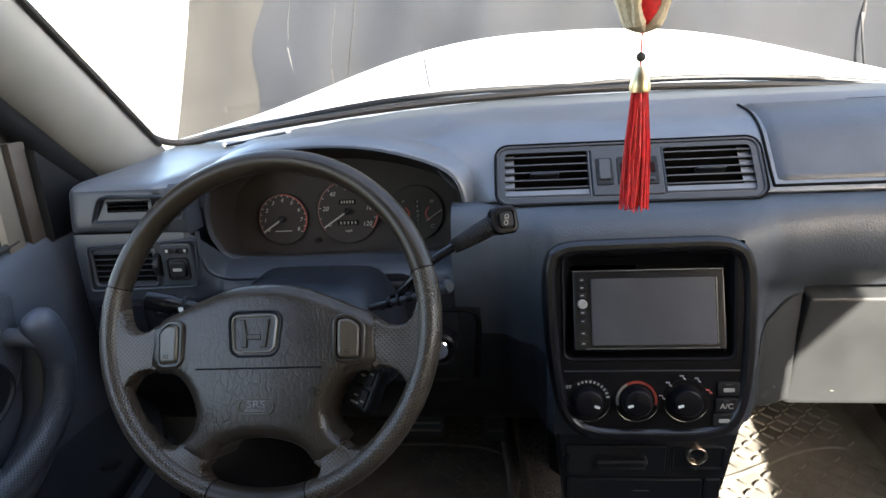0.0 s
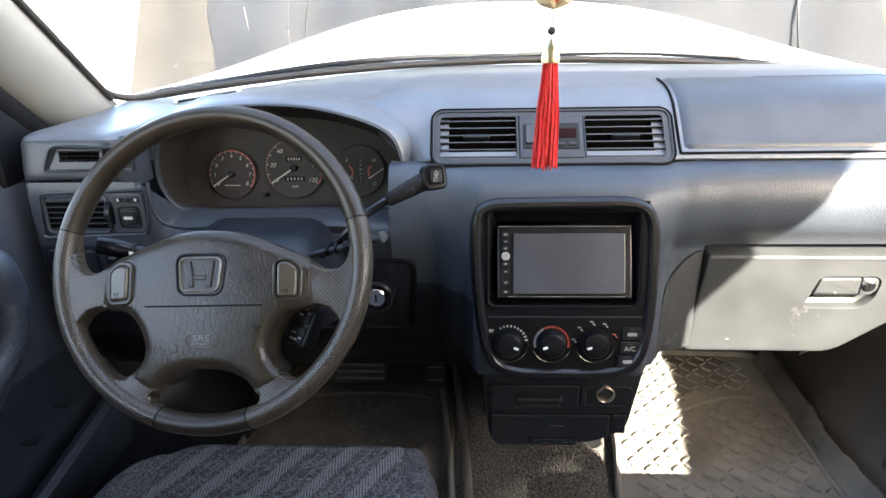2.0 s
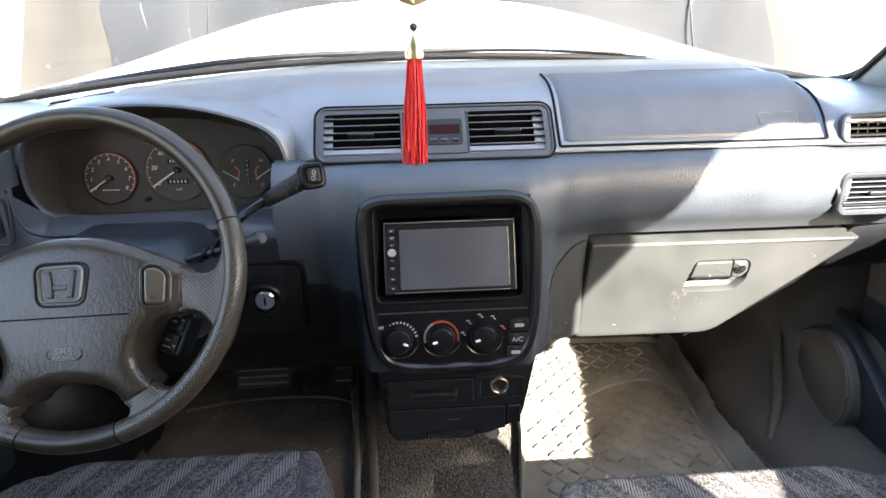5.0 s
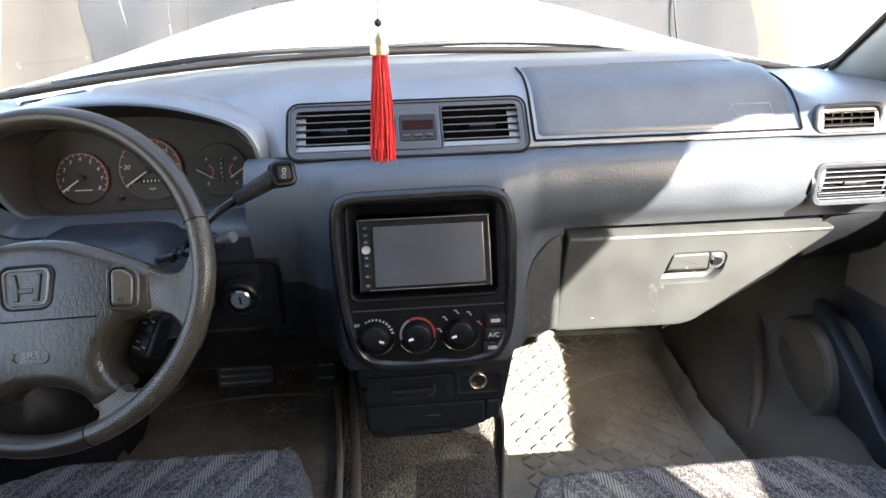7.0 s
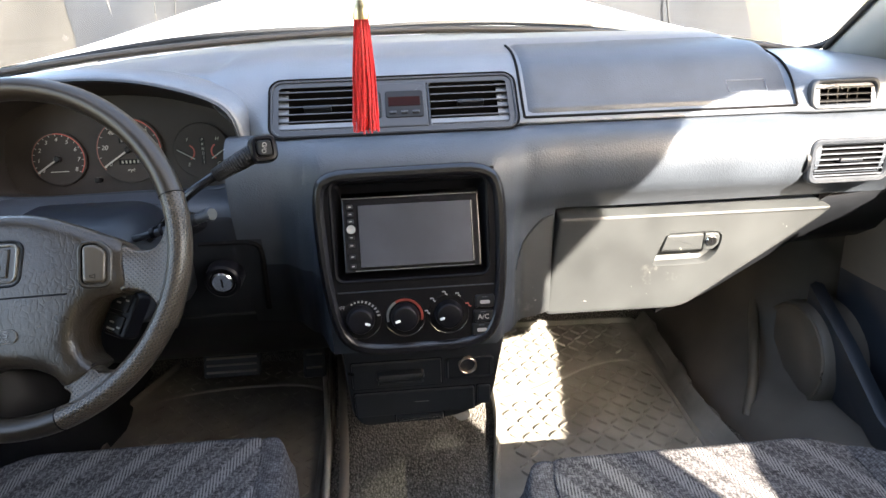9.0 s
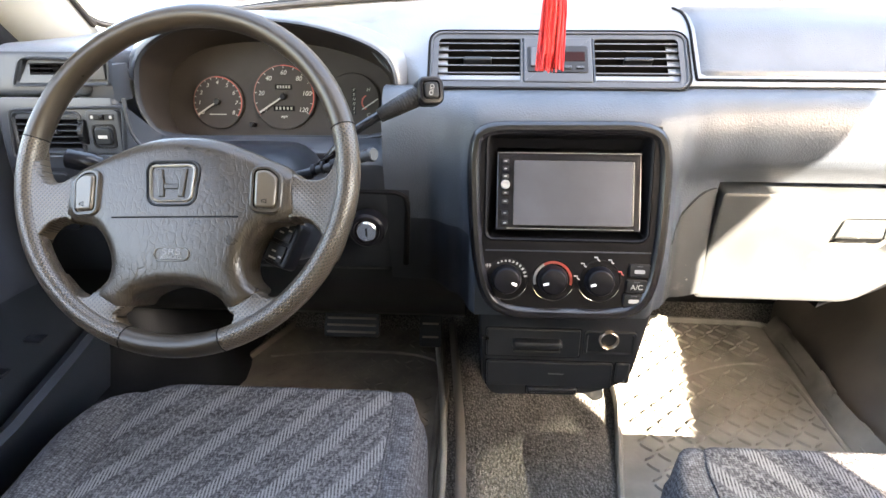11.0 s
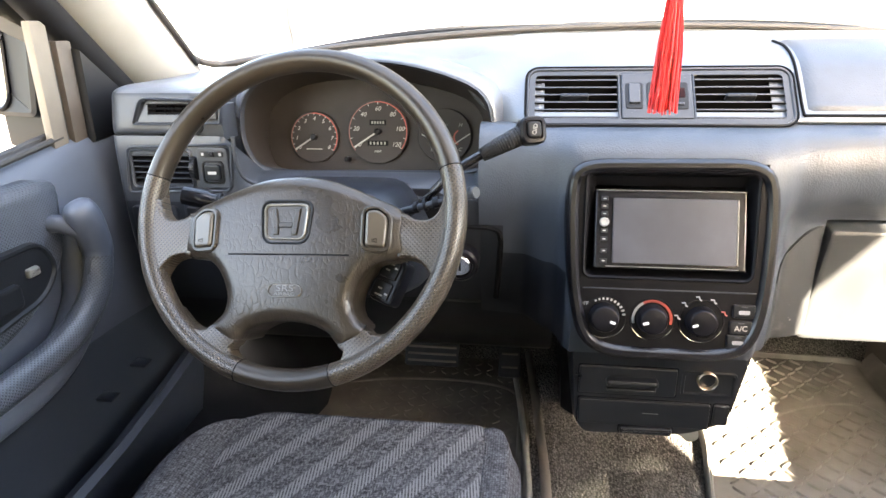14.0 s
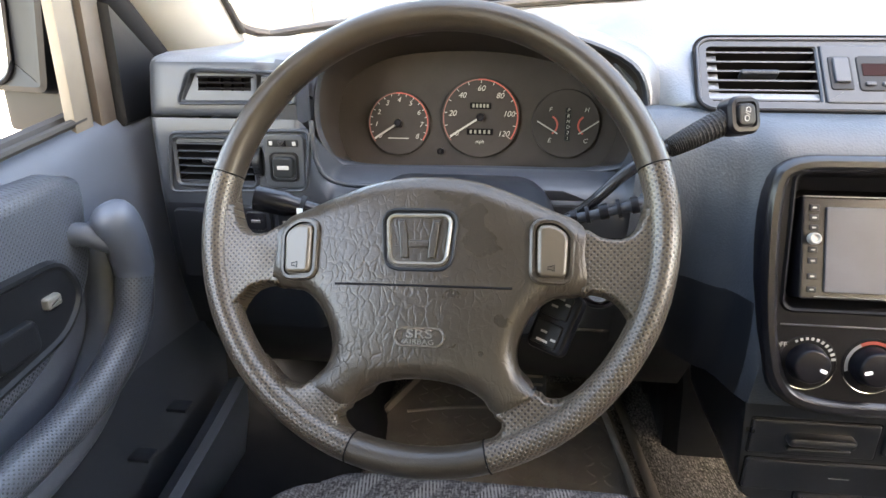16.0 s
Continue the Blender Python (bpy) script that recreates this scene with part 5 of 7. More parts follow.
# black gap that bounds the ignition panel
bm = bmesh.new()
tube(bm, catmull([(0.02, low_y(0.08, 1.014) + 0.001, 1.0145), (0.06, low_y(0.08, 1.014) + 0.001, 1.014), (0.088, low_y(0.088, 1.012) + 0.001, 1.012), (0.0985, low_y(0.098, 1.0) + 0.001, 1.0), (0.097, low_y(0.097, 0.96) + 0.001, 0.96), (0.092, low_y(0.092, 0.905) + 0.001, 0.90)], 6), 0.0042, 8)
part("panel_gap", bm, M_VOID, dash)

# ---- instruments ----
OPEN = [(-0.225, 1.075), (-0.08, 1.0745), (0.045, 1.077), (0.076, 1.095), (0.084, 1.140), (0.064, 1.186), (-0.014, 1.215), (-0.10, 1.224), (-0.19, 1.216), (-0.243, 1.188), (-0.260, 1.15), (-0.256, 1.10)]


def closed_curve(pts, k):
    n = len(pts)
    out = []
    for i in range(n):
        p0, p1, p2, p3 = (Vector(pts[(i + j) % n]) for j in (-1, 0, 1, 2))
        for s in range(k):
            t = s / k
            out.append(tuple(0.5 * (2 * p1 + (p2 - p0) * t + (2 * p0 - 5 * p1 + 4 * p2 - p3) * t * t + (3 * p1 - p0 - 3 * p2 + p3) * t ** 3)))
    return out


oc = closed_curve(OPEN, 5)


def ring_y(o, f):
    return [Vector((x, f(z), z)) for x, z in o]


def lip(z):
    return 0.946 + 0.010 * smooth01((1.12 - z) / 0.05)


cluster = thing("instrument_cluster", "dark instrument cluster with three round dials", "instrument cluster", at=(-0.09, 0.97, 1.08))
bm = bmesh.new()
loft(bm, [ring_y(inset(oc, -0.007), lambda z: lip(z) + 0.016), ring_y(inset(oc, -0.0042), lambda z: lip(z) + 0.004), ring_y(inset(oc, -0.0026), lambda z: lip(z) - 0.0006), ring_y(inset(oc, -0.0004), lambda z: lip(z) - 0.0022), ring_y(inset(oc, 0.0018), lip),
          ring_y(inset(oc, 0.003), lambda z: lip(z) + 0.006)])
part("binnacle_lip", bm, M_TRIM, dash, "grey lip round the instruments", 60)
# the hood over the instruments: swept round the upper part of the opening and back into the dash top
arch = [p for p in closed_curve(OPEN, 8)]
k0 = min(range(len(arch)), key=lambda i: (Vector(arch[i]) - Vector((0.084, 1.140))).length)
k1 = min(range(len(arch)), key=lambda i: (Vector(arch[i]) - Vector((-0.260, 1.150))).length)
SWEEP = [(0.0, 0.005), (0.0010, 0.0012), (0.0024, 0.0), (0.0045, 0.0008), (0.008, 0.004), (0.013, 0.010), (0.020, 0.020), (0.030, 0.036), (0.042, 0.062), (0.050, 0.10), (0.054, 0.15)]
wide = {d: inset(arch, -d) for d, dy in SWEEP}
rows = []
for d, dy in SWEEP:
    row = []
    for i in range(k0, k1 + 1):
        x0_, z0_ = arch[i]
        x_, z_ = wide[d][i]
        # the crown flattens as it runs back, the flanks spread out
        up = z_ - z0_
        up = 0.0135 * (1 - math.exp(-up / 0.0135)) if up > 0 else up
        row.append(Vector((x_, lip(z0_) + dy, min(z0_ + up - 0.010 * smooth01((dy - 0.03) / 0.10), 1.243))))
    rows.append(row)
bm = bmesh.new()
loft(bm, rows, False)
part("binnacle_hood", bm, M_DASH, dash, "smooth rounded hood over the instruments", 70)
bm = bmesh.new()
inn = [(-0.098 + (x + 0.09) * 0.955, 1.124 + (z - 1.145) * 0.88) for x, z in oc]
loft(bm, [ring_y(inset(oc, 0.003), lambda z: lip(z) + 0.005), ring_y(inn, lambda z: 1.035 + (z - 1.12) * 0.2)], True, False, True)
part("housing", bm, M_GAUGE, cluster, "", 25)
MC = plane_at((-0.0895, 1.030, 1.1165), 11) @ Matrix.Scale(1.034, 4)


def arc(bm, m, r, a0, a1, w, n=40):
    loft(bm, [[m @ Vector((rad * math.cos(radians(a)), rad * math.sin(radians(a)), 0)) for rad in (r - w, r + w)] for a in steps(a0, a1, n)], False)


def dial(name, u, v, r, nums, a0, a1, num_r, size, needle, parent, red_from=0.0):
    m = MC @ Matrix.Translation((u, v, 0.0015))
    bm = bmesh.new()
    cyl(bm, MC @ Matrix.Translation((u, v, -0.002)), r * 1.06, 0, 0.0032, 48, 0.0004)
    d = part(name, bm, M_GAUGE, parent)
    if r > 0.03:
        bm = bmesh.new()
        arc(bm, m, r, a0 + 4, 95, 0.0006)
        part("scale_ring", bm, M_RING, d)
        bm = bmesh.new()
        arc(bm, m, r, 95, a1, 0.0007)
        part("scale_ring", bm, M_RED, d)
    k = len(nums)
    for i, s in enumerate(nums):
        a = radians(mix(a0, a1, i / (k - 1)))
        lettering(s, size, m @ Matrix.Translation((num_r * math.cos(a), num_r * math.sin(a), 0.0003)), M_GREYPRINT, d, "numeral")
    for i in range(2 * k - 1):
        a = mix(a0, a1, i / (2 * k - 2))
        bm = bmesh.new()
        box(bm, (r * 0.91, -0.0004, 0), (r * 0.98, 0.0004, 0.0003), 0, m @ Matrix.Rotation(radians(a), 4, "Z"))
        part("tick", bm, M_GREYPRINT, d)
    bm = bmesh.new()
    box(bm, (-0.002, -0.0010, 0.003), (r * 0.95, 0.0010, 0.004), 0, m @ Matrix.Rotation(radians(needle), 4, "Z"))
    nd = part("needle", bm, M_GREYPRINT, d)
    bm = bmesh.new()
    cyl(bm, m, 0.0045, 0.001, 0.0065, 20)
    part("hub", bm, M_BLACK, nd)
    return d


rev = dial("rev_counter", -0.094, -0.005, 0.034, "0 1 2 3 4 5 6 7 8".split(), 214, -34, 0.0262, 0.0078, 213, cluster)
spd = dial("speedometer", 0.000, 0.003, 0.042, "0 20 40 60 80 100 120".split(), 214, -34, 0.0322, 0.0088, 213, cluster)
bm = bmesh.new()
cyl(bm, MC @ Matrix.Translation((0.096, -0.002, -0.002)), 0.038, 0, 0.0028, 48, 0.001)
part("gauge_disc", bm, M_GAUGE, cluster)
for u, a0, a1, na, top, bot in ((0.076, -62, 62, 150, "F", "E"), (0.120, 118, 242, 30, "H", "C")):
    m = MC @ Matrix.Translation((u, -0.004, 0.0015))
    bm = bmesh.new()
    arc(bm, m, 0.0105, a0, a1, 0.0010, 16)
    g_ = part("small_gauge", bm, M_RED, cluster)
    for s_, v in ((top, 0.017), (bot, -0.017)):
        lettering(s_, 0.0070, m @ Matrix.Translation((0.002 if top == "F" else -0.002, v, 0.0003)), M_GREYPRINT, g_, "numeral")
    bm = bmesh.new()
    c0 = (0.011, -0.0095) if top == "F" else (-0.010, -0.0095)
    c1 = (-0.012, 0.004) if top == "F" else (0.012, 0.005)
    d = Vector(c1) - Vector(c0)
    box(bm, (0, -0.0007, 0.002), (d.length, 0.0007, 0.003), 0, m @ Matrix.Translation((*c0, 0)) @ Matrix.Rotation(math.atan2(d.y, d.x), 4, "Z"))
    part("needle", bm, M_GREYPRINT, g_)
for i, s_ in enumerate("PRND21"):
    bm = bmesh.new()
    m = MC @ Matrix.Translation((0.098, 0.0125 - 0.0062 * i, 0.0012))
    plate(bm, m, rr(0.0062, 0.0054, 0.0005), -0.001, 0.0004, 0.0002)
    k_ = part("gear_mark", bm, M_DARK, cluster)
    lettering(s_, 0.0052, m @ Matrix.Translation((0, 0, 0.0006)), M_GREYPRINT, k_, "numeral")
for u, v, w_ in ((0.0, 0.016, 0.020), (0.0, -0.013, 0.026)):
    bm = bmesh.new()
    m = MC @ Matrix.Translation((u, v, 0.0018))
    plate(bm, m, rr(w_ + 0.004, 0.007, 0.001), -0.001, 0.0003, 0.0002)
    od = part("odometer", bm, M_VOID, spd)
    for k in range(5):
        bm = bmesh.new()
        box(bm, (-0.0012, -0.002, 0.0003), (0.0012, 0.002, 0.0005), 0, m @ Matrix.Translation((w_ * (k - 2) / 5, 0, 0)))
        part("bar", bm, M_EMBLEM, od)
lettering("mph", 0.0055, MC @ Matrix.Translation((0, -0.024, 0.0018)), M_GREYPRINT, spd, "numeral")
bm = bmesh.new()
box(bm, (-0.012, -0.0006, 0.0016), (0.012, 0.0006, 0.002), 0, MC @ Matrix.Translation((-0.094, -0.022, 0)))
part("print", bm, M_GREYPRINT, rev)
bm = bmesh.new()
cyl(bm, MC @ Matrix.Translation((-0.044, -0.036, 0)), 0.0035, -0.002, 0.012, 16)
part("reset_stalk", bm, M_BLACK, cluster)


# ---- steering wheel ----
wheel = thing("steering_wheel", "worn grey-brown four-spoke steering wheel with airbag pad", "steering wheel", at=(-0.1093, 0.7328, 1.077))
MW = plane_at((-0.1093, 0.7328, 1.077), 26.7, -3.8) @ Matrix.Rotation(radians(2.5), 4, "Z")
RIM_R, RIM_T, RIM_W = 0.1720, 0.0118, 0.0143


def rim(name, a0, a1, material):
    bm = bmesh.new()
    rings = []
    for a in steps(a0, a1, max(6, int(abs(a1 - a0) / 4))):
        c, s = math.cos(radians(a)), math.sin(radians(a))
        ring = []
        for k in range(20):
            b = 2 * math.pi * k / 20
            r = RIM_R + RIM_T * math.cos(b)
            ring.append(MW @ Vector((r * c, r * s, RIM_W * math.sin(b))))
        rings.append(ring)
    loft(bm, rings, True, True, True)
    inv = MW.inverted()

    def uv(co):
        q = inv @ co
        return (math.atan2(q.y, q.x) % (2 * math.pi) * RIM_R if a0 > 100 else math.atan2(q.y, q.x) * RIM_R, math.atan2(q.z + 1e-6, math.hypot(q.x, q.y) - RIM_R) * 0.0135 if q.z > -0.003 or math.hypot(q.x, q.y) > RIM_R else (math.atan2(q.z, math.hypot(q.x, q.y) - RIM_R) + 2 * math.pi) * 0.0135)
    return part(name, bm, material, wheel, "", 60, uv)


WINV = MW.inverted()


def wheel_uv(co):
    q = WINV @ co
    return (q.x, q.y)


rim("rim_top", 16.5, 165.5, M_WHEEL)
rim("rim_bottom", -107, -73, M_WHEEL)
rim("rim_side", -72.6, 16.1, M_PERF)
rim("rim_side", 165.9, 252.6, M_PERF)
for a in (16.3, 165.7, -107.2, -72.8):
    bm = bmesh.new()
    c, s = math.cos(radians(a)), math.sin(radians(a))
    tube(bm, [MW @ Vector(((RIM_R + (RIM_T + 0.0001) * math.cos(b)) * c, (RIM_R + (RIM_T + 0.0001) * math.cos(b)) * s, (RIM_W + 0.0001) * math.sin(b))) for b in steps(0, 2 * math.pi, 24)[:-1]], 0.0006, 5, closed=True)
    part("seam", bm, M_VOID, wheel)

half = [(0.115, 0.004), (0.093, 0.015), (0.070, 0.025), (0.036, 0.0365), (0.0, 0.040)]
lowr = [(0.0, -0.1125), (0.026, -0.1155), (0.045, -0.124), (0.054, -0.134), (0.070, -0.127), (0.083, -0.117), (0.0735, -0.106), (0.0695, -0.092), (0.0725, -0.077), (0.081, -0.061), (0.095, -0.050), (0.117, -0.0455), (0.1165, -0.02)]
HUB = half + [(-x, z) for x, z in reversed(half[:-1])] + [(-x, z) for x, z in reversed(lowr)][:-1] + lowr
HUB = [(x, z) for x, z in HUB]
HC = Vector((0.0, -0.040))
hub2 = closed_curve(HUB, 4)


def hub_edge(x, z):
    """How far a point of the pad lies inside its outline."""
    p = Vector((x, z))
    best = 1e9
    for a, b in zip(hub2, hub2[1:] + hub2[:1]):
        a, b = Vector(a), Vector(b)
        e = b - a
        k = min(1, max(0, (p - a).dot(e) / max(1e-12, e.length_squared)))
        m = (a + b) / 2
        seam = (abs(m.x) > 0.113 and -0.044 < m.y < 0.003) or (abs(m.x) > 0.055 and abs(m.y + 0.134 - (abs(m.x) - 0.054) * 0.58) < 0.004)
        best = min(best, (p - a - e * k).length + (0.007 if seam else 0))
    return best


def hub_w(x, z):
    """Height of the pad's surface: gently crowned, rolled over at the edge."""
    d = min(1, hub_edge(x, z) / 0.014)
    return 0.0165 - 0.38 * x * x - 0.55 * (z + 0.035) ** 2 - 0.0125 * (1 - math.sqrt(max(0, 1 - (1 - d) ** 2)))


bm = bmesh.new()
rings = [[MW @ Vector((p[0] * 0.96, p[1] * 0.97 - 0.001, -0.045)) for p in hub2], [MW @ Vector((*p, -0.012)) for p in hub2]]
for sc in (1.0, 0.995, 0.985, 0.97, 0.95, 0.925, 0.90, 0.87, 0.83, 0.78, 0.72, 0.64, 0.55, 0.45, 0.34, 0.22, 0.10, 0.02):
    k = smooth01((0.90 - sc) / 0.6)
    ring = []
    for p in hub2:
        q = HC + (Vector(p) - HC).lerp((Vector(p) - HC).normalized() * 0.085, k) * sc
        ring.append(MW @ Vector((q.x, q.y, hub_w(q.x, q.y))))
    rings.append(ring)
loft(bm, rings, True, False, True)
pad = part("airbag_pad", bm, M_PAD, wheel, "creased vinyl airbag pad", 60)


for s in (-1, 1):
    bm = bmesh.new()
    out = [(0.112, 0.001), (0.128, -0.004), (0.143, -0.005), (0.153, 0.002), (0.159, 0.020), (0.164, 0.044), (0.172, 0.036), (0.177, 0.0), (0.173, -0.050), (0.161, -0.086), (0.153, -0.078), (0.147, -0.062), (0.137, -0.050), (0.122, -0.046), (0.112, -0.0455)]
    if s < 0:
        out = [(-x, z) for x, z in reversed(out)]
    else:
        out = list(reversed(out))
    if sum(a[0] * b[1] - b[0] * a[1] for a, b in zip(out, out[1:] + out[:1])) < 0:
        out.reverse()
    o = closed_curve(out, 2)
    stack(bm, MW, [(o, -0.012), (o, -0.004), (inset(o, 0.0010), 0.0030), (inset(o, 0.0022), 0.0062), (inset(o, 0.0034), 0.0078), (inset(o, 0.0042), 0.0080)], True, True)
    part("spoke", bm, M_PERF, wheel, "", 60, wheel_uv)
    bm = bmesh.new()
    out = [(0.082, -0.1165), (0.091, -0.1215), (0.102, -0.1215), (0.114, -0.1140), (0.128, -0.100), (0.136, -0.105), (0.122, -0.127), (0.090, -0.150), (0.058, -0.164), (0.040, -0.165), (0.048, -0.157), (0.0575, -0.149), (0.0600, -0.141), (0.053, -0.133)]
    if s < 0:
        out = [(-x, z) for x, z in out]
    if sum(a[0] * b[1] - b[0] * a[1] for a, b in zip(out, out[1:] + out[:1])) < 0:
        out.reverse()
    o = closed_curve(out, 2)
    stack(bm, MW, [(o, -0.012), (o, -0.004), (inset(o, 0.0010), 0.0022), (inset(o, 0.0020), 0.0050), (inset(o, 0.0030), 0.0064), (inset(o, 0.0036), 0.0066)], True, True)
    part("spoke", bm, M_PERF, wheel, "", 60, wheel_uv)
    # horn buttons in shallow raised seats
    bu, bv = (0.0935, -0.0170) if s > 0 else (-0.0962, -0.0185)
    mh = MW @ Matrix.Translation((bu, bv, hub_w(bu, bv) + 0.0002)) @ Matrix.Rotation(radians(s * 8), 4, "Y")
    ho = [(-0.0108, -0.0185), (0.0100, -0.0192), (0.0112, 0.0115), (0.001, 0.0190), (-0.0108, 0.0180)]
    if s < 0:
        ho = [(-x, z) for x, z in reversed(ho)]
    o = rpoly(ho, 0.0048, 4)
    bm = bmesh.new()
    stack(bm, mh, [(inset(o, -0.0062), -0.006), (inset(o, -0.0052), 0.0010), (inset(o, -0.0038), 0.0021), (inset(o, -0.0016), 0.0020)], False, False)
    part("button_seat", bm, M_PAD, pad)
    bm = bmesh.new()
    stack(bm, mh, [(inset(o, -0.0017), 0.0021), (inset(o, -0.0010), -0.002), (inset(o, 0.001), -0.002)], False, True)
    part("button_gap", bm, M_VOID, pad)
    bm = bmesh.new()
    plate(bm, mh, o, -0.004, 0.0046, 0.0024)
    hb = part("horn_button", bm, M_BUTTON, pad, "worn horn button", 50)
    bm = bmesh.new()
    tube(bm, [mh @ Vector((x, z - 0.0125, 0.0047)) for x, z in ((-0.0035, 0.001), (-0.0015, 0.0012), (0.001, 0.0022), (0.001, -0.0022), (-0.0015, -0.001), (-0.0035, -0.001))], 0.0004, 5, closed=True)
    part("mark", bm, M_VOID, hb)
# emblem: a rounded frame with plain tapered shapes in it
EU, EV = -0.003, -0.0105
me_ = MW @ Matrix.Translation((EU, EV, hub_w(EU, EV)))
o = rpoly([(-0.0205, -0.0180), (0.0205, -0.0180), (0.0238, 0.0175), (-0.0238, 0.0175)], 0.007, 5)
bm = bmesh.new()
stack(bm, me_, [(inset(o, -0.0058), -0.003), (inset(o, -0.0056), 0.0006), (inset(o, -0.0046), 0.0012), (inset(o, -0.0032), 0.0006), (inset(o, -0.0026), -0.0008), (inset(o, 0.002), -0.0008)], False, True)
emblem = part("emblem", bm, M_DARK, pad, "embossed rounded badge", 40)
bm = bmesh.new()
stack(bm, me_, [(inset(o, -0.0016), -0.001), (inset(o, -0.0013), 0.0016), (inset(o, -0.0003), 0.0024), (inset(o, 0.0009), 0.0020), (inset(o, 0.0015), 0.0004)], False, False)
part("emblem_rim", bm, M_FRAME, emblem, "", 40)
bm = bmesh.new()
stack(bm, me_, [(inset(o, -0.0005), 0.0001)], False, True)
part("emblem_field", bm, M_PAD, emblem)
for s in (-1, 1):
    bm = bmesh.new()
    bar = [(s * 0.0072, -0.0140), (s * 0.0128, -0.0140), (s * 0.0160, 0.0140), (s * 0.0105, 0.0140), (s * 0.0078, 0.0)]
    if s < 0:
        bar.reverse()
    plate(bm, me_, rpoly(bar, 0.0008, 2), -0.001, 0.0022, 0.0009)
    part("emblem_bar", bm, M_WHEEL, emblem, "", 20)
bm = bmesh.new()
plate(bm, me_, rpoly([(-0.0074, -0.0060), (0.0074, -0.0060), (0.0080, -0.0008), (-0.0080, -0.0008)], 0.0008, 2), -0.001, 0.0020, 0.0008)
part("emblem_bar", bm, M_WHEEL, emblem, "", 20)
# crease across the pad and the moulded oval
bm = bmesh.new()
tube(bm, [MW @ Vector((x, -0.0445, hub_w(x, -0.0445) + 0.0001)) for x in steps(-0.066, 0.066, 16)], 0.0008, 6)
part("crease", bm, M_VOID, pad)
ms_ = MW @ Matrix.Translation((0.0, -0.0815, hub_w(0, -0.0815) + 0.0006)) @ Matrix.Rotation(radians(-5), 4, "X")
bm = bmesh.new()
tube(bm, [ms_ @ Vector((x, z, 0)) for x, z in rr(0.036, 0.0125, 0.0060)], 0.0009, 6, closed=True)
part("oval", bm, M_BUTTON, pad)
lettering("SRS", 0.0090, ms_ @ Matrix.Translation((0, 0.0021, 0.0003)) @ Matrix.Scale(1.45, 4, (1, 0, 0)), M_FRAME, pad)
lettering("AIRBAG", 0.0048, ms_ @ Matrix.Translation((0, -0.0036, 0.0003)) @ Matrix.Scale(1.35, 4, (1, 0, 0)), M_FRAME, pad)
# torn blue edge on the lower spoke
bm = bmesh.new()
tube(bm, [MW @ Vector(p) for p in ((0.0835, -0.114, 0.000), (0.082, -0.1165, 0.003), (0.068, -0.126, 0.004), (0.056, -0.134, 0.002))], 0.0010, 6)
part("seam", bm, M_VOID, pad)

# ---- steering column ----
column = thing("steering_column", "grey plastic steering column cover with stalks", "steering column", at=(-0.105, 0.85, 1.03))
bm = bmesh.new()
rings = []
for y, w, zt, zb in ((0.775, 0.064, 1.060, 0.985), (0.785, 0.084, 1.073, 0.965), (0.81, 0.096, 1.080, 0.955), (0.85, 0.102, 1.084, 0.945), (0.90, 0.104, 1.081, 0.935), (0.93, 0.100, 1.070, 0.93), (0.955, 0.096, 1.052, 0.925)):
    o = rpoly([(-w, zb), (w, zb), (w * 1.05, mix(zb, zt, 0.55)), (w * 0.72, zt), (-w * 0.72, zt), (-w * 1.05, mix(zb, zt, 0.55))], 0.025, 4)
    rings.append([Vector((-0.098 + x, y, z)) for x, z in o])
loft(bm, rings, True, True, True)
part("column_cover", bm, M_COLUMN, column, "", 50)
bm = bmesh.new()
cyl(bm, MW @ Matrix.Translation((0, -0.03, 0)), 0.05, -0.075, -0.015, 32)
part("wheel_boss", bm, M_BLACK, column)
bm = bmesh.new()
mk = Matrix.Translation((-0.268, 0.800, 1.079)) @ Matrix.Rotation(radians(98), 4, "Y") @ Matrix.Rotation(radians(4), 4, "X")
st = catmull([(-0.272, 0.798, 1.079), (-0.245, 0.800, 1.073), (-0.215, 0.803, 1.066), (-0.16, 0.82, 1.052)], 6)
tube(bm, st, lambda t: 0.0115 if t < 0.34 else mix(0.0100, 0.006, min(1, (t - 0.34) * 2)), 14)
lst = part("light_stalk", bm, M_GLOSS, column, "black light and indicator stalk")
bm = bmesh.new()
tube(bm, [(-0.233, 0.8015, 1.0715), (-0.229, 0.802, 1.0705)], 0.0098, 16)
part("ring", bm, M_DARK, lst)
for k in range(3):
    bm = bmesh.new()
    box(bm, (-0.0026, -0.0005, -0.0026), (0.0026, 0.0005, 0.0026), 0, Matrix.Translation((-0.244 + 0.013 * k, 0.7915, 1.0725 - 0.003 * k)))
    part("symbol", bm, M_WHITE, lst)
bm = bmesh.new()
tube(bm, catmull([(-0.03, 0.815, 1.056), (0.02, 0.805, 1.071), (0.060, 0.803, 1.083), (0.073, 0.803, 1.0865)], 5), lambda t: 0.0042 if t < 0.55 else 0.006, 12)
rst = part("wiper_stalk", bm, M_TRIM, column, "dark banded wiper stalk")
bm = bmesh.new()
mk = look((0.074, 0.803, 1.087), (0.2, 0.70, 1.12)) @ Matrix.Rotation(math.pi, 4, "Y")
stack(bm, mk, [(circ(0.0055, 20), -0.016), (circ(0.0075, 20), -0.006), (circ(0.0082, 20), -0.001), (circ(0.0065, 20), 0.002)], True, True)
part("stalk_end", bm, M_TRIM, rst)
